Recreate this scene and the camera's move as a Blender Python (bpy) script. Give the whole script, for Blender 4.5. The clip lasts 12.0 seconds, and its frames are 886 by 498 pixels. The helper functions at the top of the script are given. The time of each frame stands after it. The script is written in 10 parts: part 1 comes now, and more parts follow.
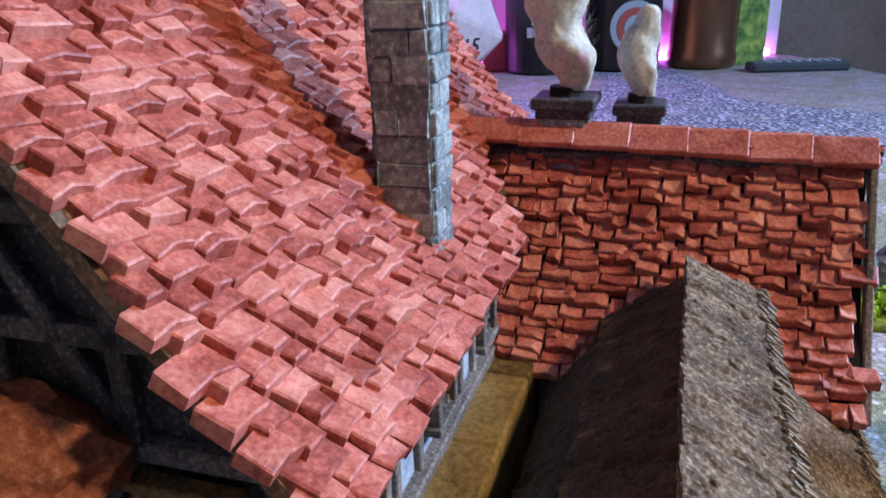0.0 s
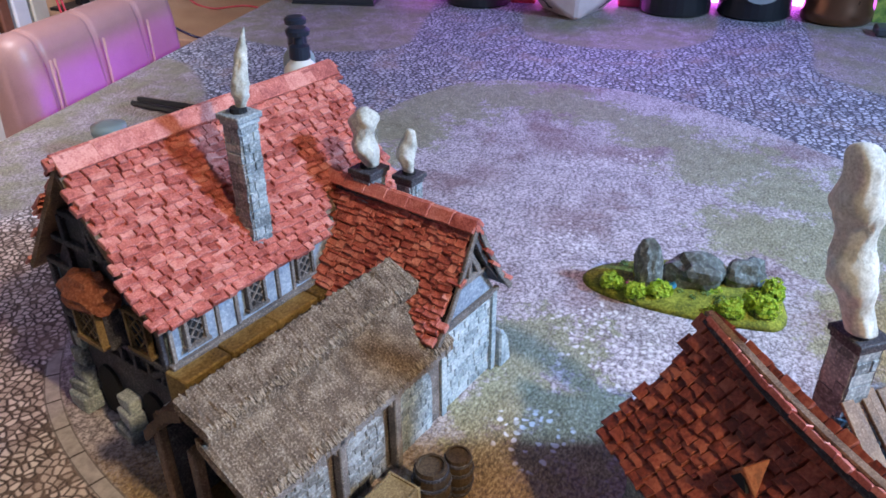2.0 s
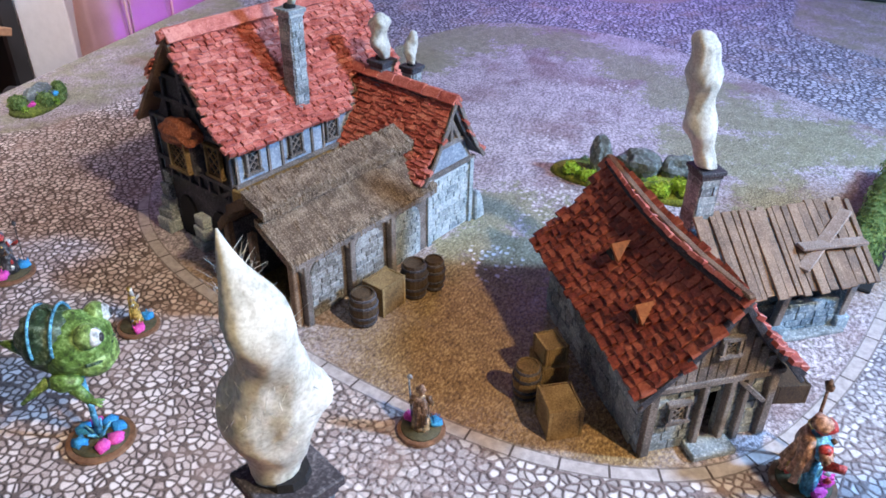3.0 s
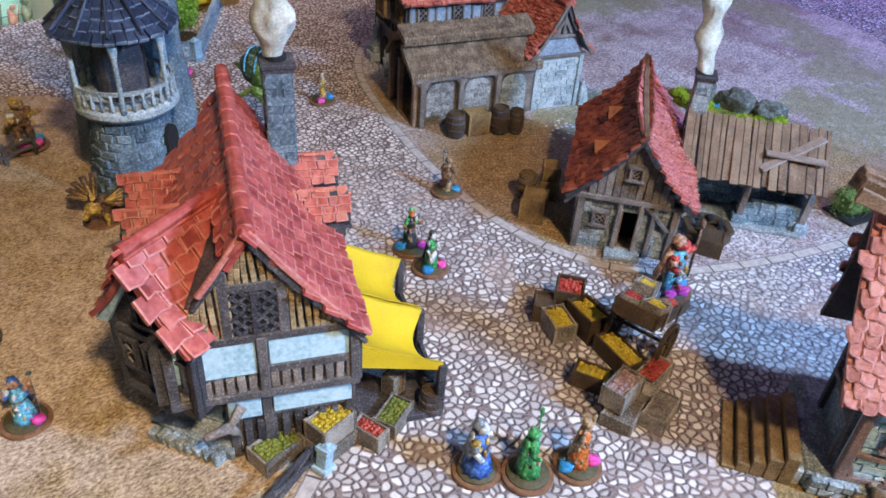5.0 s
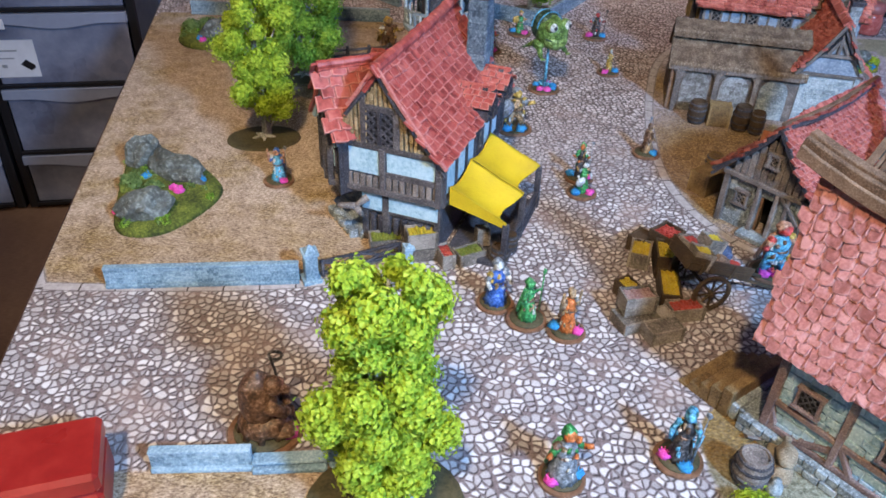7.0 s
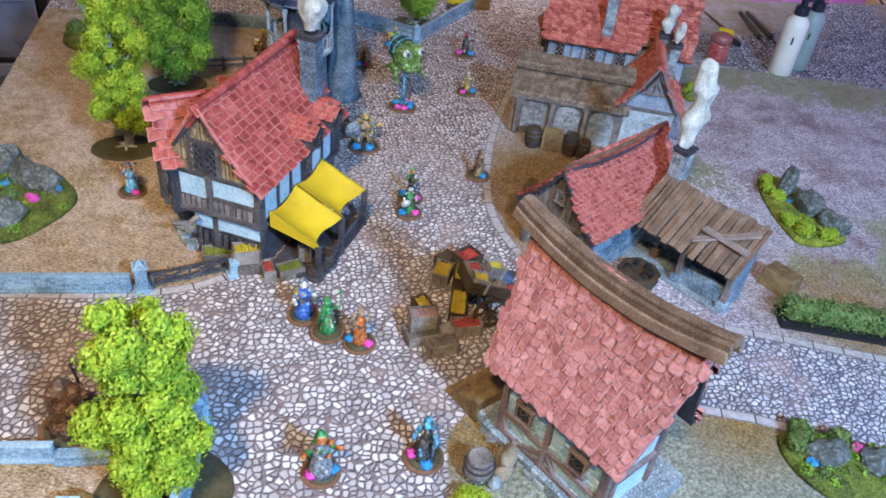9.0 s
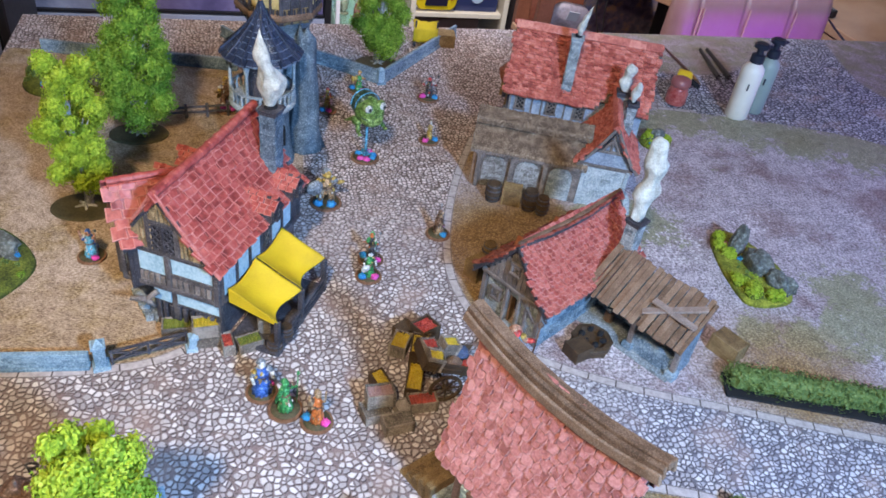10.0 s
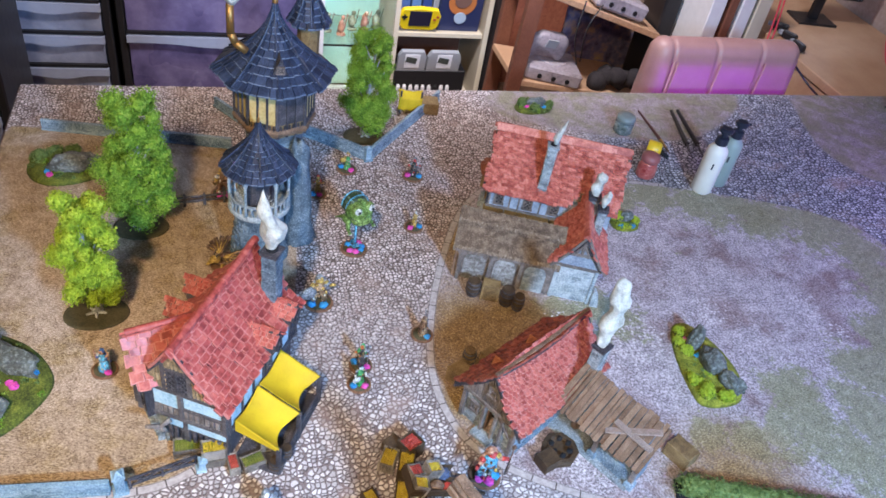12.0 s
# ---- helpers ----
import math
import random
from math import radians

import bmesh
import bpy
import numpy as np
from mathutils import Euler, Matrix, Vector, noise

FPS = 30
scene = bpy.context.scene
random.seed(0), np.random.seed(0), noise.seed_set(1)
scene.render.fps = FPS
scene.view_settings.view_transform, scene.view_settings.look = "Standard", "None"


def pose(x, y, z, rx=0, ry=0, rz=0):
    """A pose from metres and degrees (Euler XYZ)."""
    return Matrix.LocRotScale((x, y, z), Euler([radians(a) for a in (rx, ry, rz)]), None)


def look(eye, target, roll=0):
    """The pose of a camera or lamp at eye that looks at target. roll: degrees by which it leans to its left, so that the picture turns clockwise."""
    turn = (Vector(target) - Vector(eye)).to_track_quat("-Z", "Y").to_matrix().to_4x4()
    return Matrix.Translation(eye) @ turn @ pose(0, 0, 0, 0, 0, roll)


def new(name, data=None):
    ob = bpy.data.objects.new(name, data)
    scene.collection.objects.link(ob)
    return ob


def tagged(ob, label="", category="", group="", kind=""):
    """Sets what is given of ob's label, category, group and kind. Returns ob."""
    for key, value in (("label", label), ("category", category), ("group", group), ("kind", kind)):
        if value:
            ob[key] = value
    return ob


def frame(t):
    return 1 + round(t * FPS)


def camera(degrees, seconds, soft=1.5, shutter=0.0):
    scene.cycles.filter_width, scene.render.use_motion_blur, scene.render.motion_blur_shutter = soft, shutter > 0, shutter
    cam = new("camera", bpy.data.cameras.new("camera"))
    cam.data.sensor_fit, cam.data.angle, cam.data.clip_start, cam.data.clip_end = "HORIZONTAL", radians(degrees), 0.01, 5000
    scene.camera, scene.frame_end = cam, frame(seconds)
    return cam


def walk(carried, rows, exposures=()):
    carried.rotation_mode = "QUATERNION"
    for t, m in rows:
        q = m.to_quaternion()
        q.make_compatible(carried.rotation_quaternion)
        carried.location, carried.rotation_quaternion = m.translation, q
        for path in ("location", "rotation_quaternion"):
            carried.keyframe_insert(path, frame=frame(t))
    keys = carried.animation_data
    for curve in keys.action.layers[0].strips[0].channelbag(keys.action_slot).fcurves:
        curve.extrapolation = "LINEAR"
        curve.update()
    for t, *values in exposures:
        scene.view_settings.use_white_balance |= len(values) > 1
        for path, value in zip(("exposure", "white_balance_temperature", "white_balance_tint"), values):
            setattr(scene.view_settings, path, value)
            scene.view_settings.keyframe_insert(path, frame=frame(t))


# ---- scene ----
# The camera and its path: seconds, place in metres, turn in degrees.
cam = camera(60.3, 12.0, soft=1.7)
PATH = [
    (0, 0.1927, 0.2817, 0.1808, 69.595, 1.594, -95.277),
    (0.5, 0.1496, 0.2383, 0.2038, 67.911, -0.639, -91.685),
    (1, 0.0978, 0.1818, 0.2439, 65.764, -0.873, -86.251),
    (1.5, 0.0517, 0.1187, 0.3136, 62.571, 0.238, -81.242),
    (2, 0.0031, 0.0718, 0.3419, 59.788, 0.364, -76.818),
    (2.5, -0.0649, 0.0457, 0.3493, 58.222, 0.079, -73.564),
    (3, -0.1756, -0.0092, 0.3579, 57.538, -0.782, -73.509),
    (3.2, -0.2158, -0.0328, 0.3646, 57.260, -1.125, -73.579),
    (4.8, -0.3095, -0.3069, 0.3866, 55.258, -3.363, -47.974),
    (5, -0.3226, -0.3200, 0.3843, 54.464, -3.488, -46.409),
    (5.5, -0.3460, -0.3614, 0.3886, 52.668, -3.551, -42.339),
    (6, -0.3073, -0.4589, 0.3898, 52.549, -2.542, -30.416),
    (6.5, -0.2520, -0.5583, 0.3900, 53.443, -1.444, -16.213),
    (7, -0.2060, -0.6186, 0.3989, 54.984, -1.800, -9.255),
    (7.5, -0.1609, -0.6466, 0.3999, 54.932, -3.237, -8.081),
    (7.7, -0.1428, -0.6568, 0.4063, 54.514, -3.607, -8.382),
    (9.3, -0.0828, -0.6871, 0.5192, 52.637, -6.048, -11.640),
    (9.5, -0.0765, -0.6829, 0.5319, 52.456, -6.396, -11.916),
    (10, -0.0782, -0.6511, 0.5755, 52.427, -6.942, -12.672),
    (10.5, -0.0852, -0.6273, 0.6290, 52.674, -7.258, -13.189),
    (11, -0.0927, -0.6131, 0.6751, 52.728, -7.566, -13.617),
    (11.5, -0.0963, -0.5963, 0.7194, 52.053, -8.025, -13.764),
    (12, -0.0995, -0.5919, 0.7723, 49.723, -8.444, -13.609),
]
walk(cam, [(t, pose(x, y, z, rx, ry, rz)) for t, x, y, z, rx, ry, rz in PATH],
     exposures=[(0, 0.3), (0.5, 0.3), (1.0, 0.22), (1.5, 0.12), (2.0, 0.15), (2.5, 0.25), (3.2, 0.22), (4.8, -0.08), (6.0, -0.14), (7.5, -0.26), (9.5, -0.26), (10.5, -0.18), (11, -0.13), (12, 0.0)])

# ---- world and light ----
world = bpy.data.worlds.new("room_air")
scene.world = world
world.use_nodes = True
world.node_tree.nodes["Background"].inputs[0].default_value = (0.55, 0.55, 0.62, 1)
world.node_tree.nodes["Background"].inputs[1].default_value = 0.005
scene.view_settings.exposure = 0.0


def area_lamp(name, eye, target, size, watts, colour, high=0.0, spread=180):
    lamp = bpy.data.lights.new(name, "AREA")
    lamp.spread = radians(spread)
    lamp.shape, lamp.size, lamp.energy, lamp.color = "DISK", size, watts, colour
    if high:
        lamp.shape, lamp.size_y = "RECTANGLE", high
    ob = new(name, lamp)
    ob.matrix_world = look(eye, target)
    return ob


# A warm lamp high behind one shoulder of the viewer, a lower cool desk lamp behind the other, purple strips along the wall.
area_lamp("warm_lamp", (-0.46, -1.15, 1.5), (-0.17, 0.03, 0.0), 0.13, 7.5, (1.0, 0.75, 0.46), 0.0, 80)
area_lamp("desk_lamp", (0.38, -1.27, 0.92), (0.1, 0.1, 0.05), 0.16, 41.5, (0.4, 0.68, 1.14))
area_lamp("purple_light_strip", (1.6, 0.1, 0.4), (0.7, 0.1, 0.0), 0.4, 2.9, (0.5, 0.2, 1.0))
area_lamp("purple_light_strip", (1.11, 0.7, -0.07), (1.11, 0.9, -0.08), 0.56, 0.85, (0.36, 0.02, 1.0), 0.015)
# Added fill, no lamp of the room: brightens the furniture behind the table.
area_lamp("room_fill", (0.4, 0.95, 1.5), (0.45, 1.9, 0.45), 0.3, 37, (0.96, 0.92, 1.0), 0.0, 116)


# ---- materials ----
def shader(name):
    m = bpy.data.materials.new(name)
    m.use_nodes = True
    nt = m.node_tree
    return m, nt, nt.nodes["Principled BSDF"]


def node(nt, kind, **values):
    n = nt.nodes.new(kind)
    for key, value in values.items():
        if key in n.inputs:
            n.inputs[key].default_value = value
    return n


def noise_tex(nt, scale, detail=4.0, rough=0.6, stretch=None):
    """Noise in metres of the place."""
    geo = nt.nodes.new("ShaderNodeNewGeometry")
    vec = geo.outputs["Position"]
    if stretch:
        mp = nt.nodes.new("ShaderNodeMapping")
        mp.inputs["Rotation"].default_value = (0, 0, radians(stretch[0]))
        mp.inputs["Scale"].default_value = stretch[1:]
        nt.links.new(vec, mp.inputs["Vector"])
        vec = mp.outputs["Vector"]
    n = node(nt, "ShaderNodeTexNoise", Scale=scale, Detail=detail, Roughness=rough)
    nt.links.new(vec, n.inputs["Vector"])
    return n.outputs["Fac"]


def ramp(nt, fac, stops):
    r = nt.nodes.new("ShaderNodeValToRGB")
    els = r.color_ramp.elements
    while len(els) < len(stops):
        els.new(0.5)
    for e, (p, c) in zip(els, stops):
        e.position, e.color = p, (*c, 1)
    nt.links.new(fac, r.inputs["Fac"])
    return r.outputs["Color"]


def mix(nt, fac, a, b, blend="MIX"):
    n = nt.nodes.new("ShaderNodeMix")
    n.data_type, n.blend_type = "RGBA", blend
    for sock, value in ((n.inputs["Factor"], fac), (n.inputs["A"], a), (n.inputs["B"], b)):
        if isinstance(value, bpy.types.NodeSocket):
            nt.links.new(value, sock)
        elif isinstance(value, (int, float)):
            sock.default_value = value
        else:
            sock.default_value = (*value, 1)
    return n.outputs["Result"]


def calc(nt, op, a, b=0.0, clamp=False):
    n = nt.nodes.new("ShaderNodeMath")
    n.operation, n.use_clamp = op, clamp
    for sock, value in zip(n.inputs, (a, b)):
        if isinstance(value, bpy.types.NodeSocket):
            nt.links.new(value, sock)
        else:
            sock.default_value = value
    return n.outputs[0]


def bumped(nt, bsdf, height, strength, distance):
    b = node(nt, "ShaderNodeBump", Strength=strength, Distance=distance)
    nt.links.new(height, b.inputs["Height"])
    nt.links.new(b.outputs["Normal"], bsdf.inputs["Normal"])


def surface(name, dark, mid, light, rough=0.7, fine=900, coarse=60, bump=0.5, depth=0.0006, metal=0.0, vary=0.0, brush=0.0,
            stretch=None, sheen=0.0):
    """A painted or natural surface: three tones by fine and coarse noise, with relief; vary: difference between pieces;
    brush: pale dry-brushed flecks on the high spots of the relief."""
    m, nt, bsdf = shader(name)
    a, b = noise_tex(nt, fine, 5, 0.65, stretch), noise_tex(nt, coarse, 3, 0.55)
    both = calc(nt, "ADD", calc(nt, "MULTIPLY", a, 0.6), calc(nt, "MULTIPLY", b, 0.4))
    if vary:
        info = nt.nodes.new("ShaderNodeObjectInfo")
        isle = nt.nodes.new("ShaderNodeNewGeometry")
        rnd = calc(nt, "FRACT", calc(nt, "ADD", info.outputs["Random"], isle.outputs["Random Per Island"]))
        both = calc(nt, "ADD", both, calc(nt, "MULTIPLY", calc(nt, "SUBTRACT", rnd, 0.5), vary))
    col = ramp(nt, both, [(0.36, dark), (0.5, mid), (0.66, light)])
    if brush:
        fleck = ramp(nt, a, [(0.56, (0, 0, 0)), (0.68, (1, 1, 1))])
        pale = tuple(min(1, c * 1.5 + 0.12) for c in light)
        col = mix(nt, calc(nt, "MULTIPLY", fleck, brush), col, pale)
    nt.links.new(col, bsdf.inputs["Base Color"])
    bsdf.inputs["Metallic"].default_value = metal
    r = calc(nt, "ADD", rough - 0.12, calc(nt, "MULTIPLY", b, 0.24))
    nt.links.new(r, bsdf.inputs["Roughness"])
    if sheen:
        bsdf.inputs["Coat Weight"].default_value = sheen
    bumped(nt, bsdf, both, bump, depth)
    return m


def plain(name, colour, rough=0.5, metal=0.0, glow=0.0, tint=None):
    """A smooth manufactured surface with faint unevenness."""
    m, nt, bsdf = shader(name)
    n = noise_tex(nt, 45, 3)
    col = mix(nt, n, tuple(c * 0.88 for c in colour), tuple(min(1, c * 1.1) for c in colour))
    nt.links.new(col, bsdf.inputs["Base Color"])
    nt.links.new(calc(nt, "ADD", rough - 0.06, calc(nt, "MULTIPLY", n, 0.12)), bsdf.inputs["Roughness"])
    bsdf.inputs["Metallic"].default_value = metal
    if glow:
        bsdf.inputs["Emission Color"].default_value = (*(tint or colour), 1)
        bsdf.inputs["Emission Strength"].default_value = glow
    return m


TILE_A = surface("tavern_tile", (0.26, 0.048, 0.034), (0.5, 0.13, 0.096), (0.67, 0.28, 0.22), 0.5, 900, 150, 0.5, vary=0.2)
TILE_B = surface("inn_tile", (0.2, 0.03, 0.026), (0.36, 0.068, 0.056), (0.48, 0.135, 0.113), 0.45, 160, 40, 0.25, vary=0.1)
TILE_EDGE = surface("dry_brushed_edge", (0.36, 0.09, 0.075), (0.48, 0.165, 0.14), (0.6, 0.27, 0.235), 0.6, 500, 60, 0.4)
TILE_C_SHADED = surface("cottage_tile_shaded", (0.1, 0.018, 0.01), (0.25, 0.05, 0.028), (0.4, 0.12, 0.07), 0.55, 500, 90, 0.5, vary=0.2)
TILE_D = surface("house_tile", (0.3, 0.1, 0.085), (0.48, 0.18, 0.16), (0.62, 0.29, 0.265), 0.5, 420, 70, 0.45, vary=0.2)
TILE_D_EDGE = surface("house_tile_edge", (0.34, 0.13, 0.115), (0.46, 0.2, 0.18), (0.57, 0.3, 0.275), 0.6, 500, 60, 0.4)
SLATE = surface("blue_slate", (0.008, 0.013, 0.03), (0.02, 0.032, 0.068), (0.055, 0.08, 0.15), 0.5, 500, 60, 0.4, vary=0.16)
SLATE_EDGE = surface("slate_edge", (0.06, 0.08, 0.13), (0.14, 0.185, 0.265), (0.28, 0.34, 0.44), 0.6, 500, 60, 0.4)
WHITE_STONE = surface("white_stone", (0.13, 0.165, 0.185), (0.31, 0.37, 0.4), (0.54, 0.6, 0.62), 0.7, 500, 50, 0.6, brush=0.25, vary=0.12)
BLUE_STONE = surface("blue_grey_stone", (0.05, 0.09, 0.13), (0.16, 0.235, 0.3), (0.37, 0.47, 0.53), 0.7, 500, 45, 0.7, brush=0.4, vary=0.12)
TOWER_STONE = surface("tower_stone", (0.028, 0.05, 0.075), (0.09, 0.135, 0.18), (0.24, 0.315, 0.37), 0.7, 500, 45, 0.7, brush=0.35, vary=0.12)
GREY_STONE = surface("grey_stone", (0.1, 0.12, 0.13), (0.25, 0.29, 0.31), (0.48, 0.54, 0.56), 0.7, 600, 60, 0.7, brush=0.4, vary=0.16)
# The cool lamp's blue is put into this pale stone's colour.
PALE_STONE = surface("pale_stone_blue_lit", (0.21, 0.35, 0.45), (0.41, 0.59, 0.7), (0.61, 0.79, 0.88), 0.7, 450, 50, 0.6, brush=0.3, vary=0.1)
SHADED_STONE = surface("shaded_stone", (0.09, 0.08, 0.07), (0.22, 0.215, 0.205), (0.42, 0.43, 0.43), 0.75, 450, 40, 0.6, brush=0.25, vary=0.14)
OCHRE_STONE = surface("ochre_stone", (0.07, 0.04, 0.01), (0.2, 0.125, 0.035), (0.34, 0.24, 0.09), 0.75, 500, 60, 0.7, vary=0.12)
DARK_TIMBER = surface("dark_timber", (0.014, 0.013, 0.018), (0.04, 0.038, 0.048), (0.15, 0.145, 0.16), 0.7, 900, 60, 0.6, brush=0.25, vary=0.1)
GREY_TIMBER = surface("grey_timber", (0.07, 0.06, 0.055), (0.17, 0.14, 0.125), (0.33, 0.29, 0.26), 0.75, 900, 70, 0.6, brush=0.25, vary=0.14)
WEATHERED_PLANK = surface("weathered_plank", (0.14, 0.1, 0.08), (0.28, 0.21, 0.175), (0.42, 0.35, 0.31), 0.75, 900, 70, 0.6, brush=0.25, vary=0.1)
ROSE_TIMBER = surface("rose_timber", (0.1, 0.065, 0.06), (0.22, 0.15, 0.14), (0.38, 0.29, 0.27), 0.7, 900, 70, 0.6, brush=0.25, vary=0.14)
BROWN_TIMBER = surface("brown_timber", (0.08, 0.045, 0.025), (0.19, 0.115, 0.07), (0.32, 0.22, 0.15), 0.7, 900, 70, 0.6, brush=0.2, vary=0.14)
OCHRE_TIMBER = surface("ochre_timber", (0.07, 0.04, 0.012), (0.2, 0.125, 0.05), (0.36, 0.26, 0.12), 0.75, 900, 70, 0.6, vary=0.14)
GABLE_WOOD = surface("gable_wood", (0.1, 0.065, 0.028), (0.27, 0.19, 0.095), (0.46, 0.35, 0.2), 0.75, 700, 80, 0.7, vary=0.14)
# White plaster with the blue of the cool light mixed into its colour.
PLASTER = surface("white_plaster_blue_lit", (0.2, 0.36, 0.46), (0.38, 0.57, 0.68), (0.56, 0.72, 0.8), 0.7, 300, 35, 0.3, vary=0.06)
THATCH = surface("thatch", (0.045, 0.027, 0.016), (0.15, 0.1, 0.064), (0.4, 0.315, 0.23), 0.9, 900, 90, 0.9, 0.0015, brush=0.3)
STRAW = surface("pale_straw", (0.12, 0.085, 0.055), (0.25, 0.19, 0.135), (0.42, 0.34, 0.26), 0.9, 600, 70, 0.5, vary=0.25)
PALE_BLUE = surface("grey_blue_stone", (0.1, 0.135, 0.19), (0.22, 0.275, 0.35), (0.38, 0.44, 0.52), 0.7, 400, 60, 0.5, brush=0.2, vary=0.1)
SHADED_THATCH = surface("shaded_thatch", (0.045, 0.025, 0.015), (0.095, 0.055, 0.033), (0.165, 0.1, 0.066), 0.9, 1000, 70, 0.9, 0.0012)
# Near black: stands for shade inside openings; also coal, nozzle and hedge base.
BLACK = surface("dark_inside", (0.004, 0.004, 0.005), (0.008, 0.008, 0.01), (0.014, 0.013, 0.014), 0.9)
SMOKE = surface("smoke_wool", (0.36, 0.36, 0.31), (0.54, 0.55, 0.5), (0.72, 0.74, 0.69), 0.95, 700, 90, 0.3, 0.0006)
_nt = SMOKE.node_tree
_alpha = ramp(_nt, noise_tex(_nt, 130, 4, 0.6), [(0.36, (0.75, 0.75, 0.75)), (0.6, (1.0, 1.0, 1.0))])
_nt.links.new(_alpha, _nt.nodes["Principled BSDF"].inputs["Alpha"])
CANVAS = surface("yellow_canvas", (0.42, 0.28, 0.004), (0.58, 0.41, 0.007), (0.68, 0.5, 0.017), 0.75, 1500, 30, 0.25, 0.0003)
GOLD = plain("gold", (0.42, 0.24, 0.08), 0.5, 0.8)


# ---- mesh helpers ----
def V(*p):
    return Vector(p)


def thing(name, m, label, category, group="", kind=""):
    ob = new(name)
    ob.empty_display_size = 0.01
    ob.matrix_world = m
    return tagged(ob, label, category, group, kind)


def finish(bm, bevel=0.0, segs=1, smooth=False):
    if bevel:
        bmesh.ops.bevel(bm, geom=bm.edges[:], offset=bevel, segments=segs, profile=0.7, affect="EDGES", clamp_overlap=True)
    for f in bm.faces:
        f.smooth = smooth


def part(name, bm, material, parent=None, label="", bevel=0.0, smooth=False, kind=""):
    """Links a bmesh as one mesh object, in the parent's own coordinates."""
    finish(bm, bevel, 1, smooth)
    bmesh.ops.recalc_face_normals(bm, faces=bm.faces[:])
    me = bpy.data.meshes.new(name)
    bm.to_mesh(me)
    bm.free()
    for m in material if isinstance(material, (list, tuple)) else [material]:
        me.materials.append(m)
    ob = new(name, me)
    ob.parent = parent
    return tagged(ob, label, "", "", kind)


def box(bm, c, s, rz=0.0, rx=0.0, ry=0.0, mi=0):
    m = pose(*c, rx, ry, rz) @ Matrix.Diagonal((*s, 1))
    r = bmesh.ops.create_cube(bm, size=1, matrix=m)
    for f in {f for v in r["verts"] for f in v.link_faces}:
        f.material_index = mi
    return r["verts"]


def beam(bm, p, q, w, d, mi=0):
    """A bar from p to q, w wide and d deep."""
    p, q = Vector(p), Vector(q)
    turn = (q - p).to_track_quat("Z", "Y").to_matrix().to_4x4()
    m = Matrix.Translation((p + q) / 2) @ turn @ Matrix.Diagonal((w, d, (q - p).length, 1))
    r = bmesh.ops.create_cube(bm, size=1, matrix=m)
    for f in {f for v in r["verts"] for f in v.link_faces}:
        f.material_index = mi
    return r["verts"]


def tube(bm, p, q, r0, r1, n=10, mi=0):
    p, q = Vector(p), Vector(q)
    turn = (q - p).to_track_quat("Z", "Y").to_matrix().to_4x4()
    m = Matrix.Translation((p + q) / 2) @ turn
    r = bmesh.ops.create_cone(bm, cap_ends=True, segments=n, radius1=r0, radius2=max(r1, 1e-5), depth=(q - p).length, matrix=m)
    for f in {f for v in r["verts"] for f in v.link_faces}:
        f.material_index = mi
    return r["verts"]


def blob(bm, c, s, amp=0.25, rough=1.6, sub=2, seed=0, mi=0, rz=0.0, ry=0.0):
    """An uneven lump with half-axes s."""
    r = bmesh.ops.create_icosphere(bm, subdivisions=sub, radius=1)
    m = pose(*c, 0, ry, rz) @ Matrix.Diagonal((*s, 1))
    for v in r["verts"]:
        k = 1 + amp * noise.noise(v.co * rough + V(seed * 7.3, seed * 3.1, seed)) + 0.4 * amp * noise.noise(v.co * rough * 3 + V(seed, 5, 9))
        v.co = m @ (v.co * k)
    for f in {f for v in r["verts"] for f in v.link_faces}:
        f.material_index = mi
    return r["verts"]


def prism(bm, outline, depth, m, mi=0):
    """An outline in the x-z plane, made depth thick along y, then moved by m."""
    near = [bm.verts.new(m @ V(x, 0, z)) for x, z in outline]
    far = [bm.verts.new(m @ V(x, depth, z)) for x, z in outline]
    made = [bm.faces.new(near), bm.faces.new(far[::-1])]
    for i in range(len(outline)):
        j = (i + 1) % len(outline)
        made.append(bm.faces.new((near[i], far[i], far[j], near[j])))
    for f in made:
        f.material_index = mi


def lathe(bm, profile, n=24, c=(0, 0, 0), mi=0, wob=0.0):
    """Turns a profile of (radius, height) round the upright axis through c."""
    rings = []
    for k, (r, z) in enumerate(profile):
        rings.append([bm.verts.new((c[0] + (r + wob * math.sin(3 * i + k)) * math.cos(2 * math.pi * i / n),
                                    c[1] + (r + wob * math.sin(3 * i + k)) * math.sin(2 * math.pi * i / n), c[2] + z)) for i in range(n)])
    for lo, hi in zip(rings, rings[1:]):
        for i in range(n):
            bm.faces.new((lo[i], lo[(i + 1) % n], hi[(i + 1) % n], hi[i])).material_index = mi
    bm.faces.new(rings[0][::-1]).material_index = mi
    bm.faces.new(rings[-1]).material_index = mi


def sweep(bm, line, w, d):
    """One bar of w by d along a line of points, d upright."""
    rings = []
    for k, p in enumerate(line):
        p, ahead = Vector(p), Vector(line[min(k + 1, len(line) - 1)]) - Vector(line[max(k - 1, 0)])
        side = ahead.cross(V(0, 0, 1)).normalized() * w / 2
        up = side.cross(ahead).normalized() * d / 2
        rings.append([bm.verts.new(p + side * i + up * j) for i, j in ((1, 1), (1, -1), (-1, -1), (-1, 1))])
    for a, b in zip(rings, rings[1:]):
        for i in range(4):
            bm.faces.new((a[i], a[(i + 1) % 4], b[(i + 1) % 4], b[i]))
    bm.faces.new(rings[0])
    bm.faces.new(rings[-1])


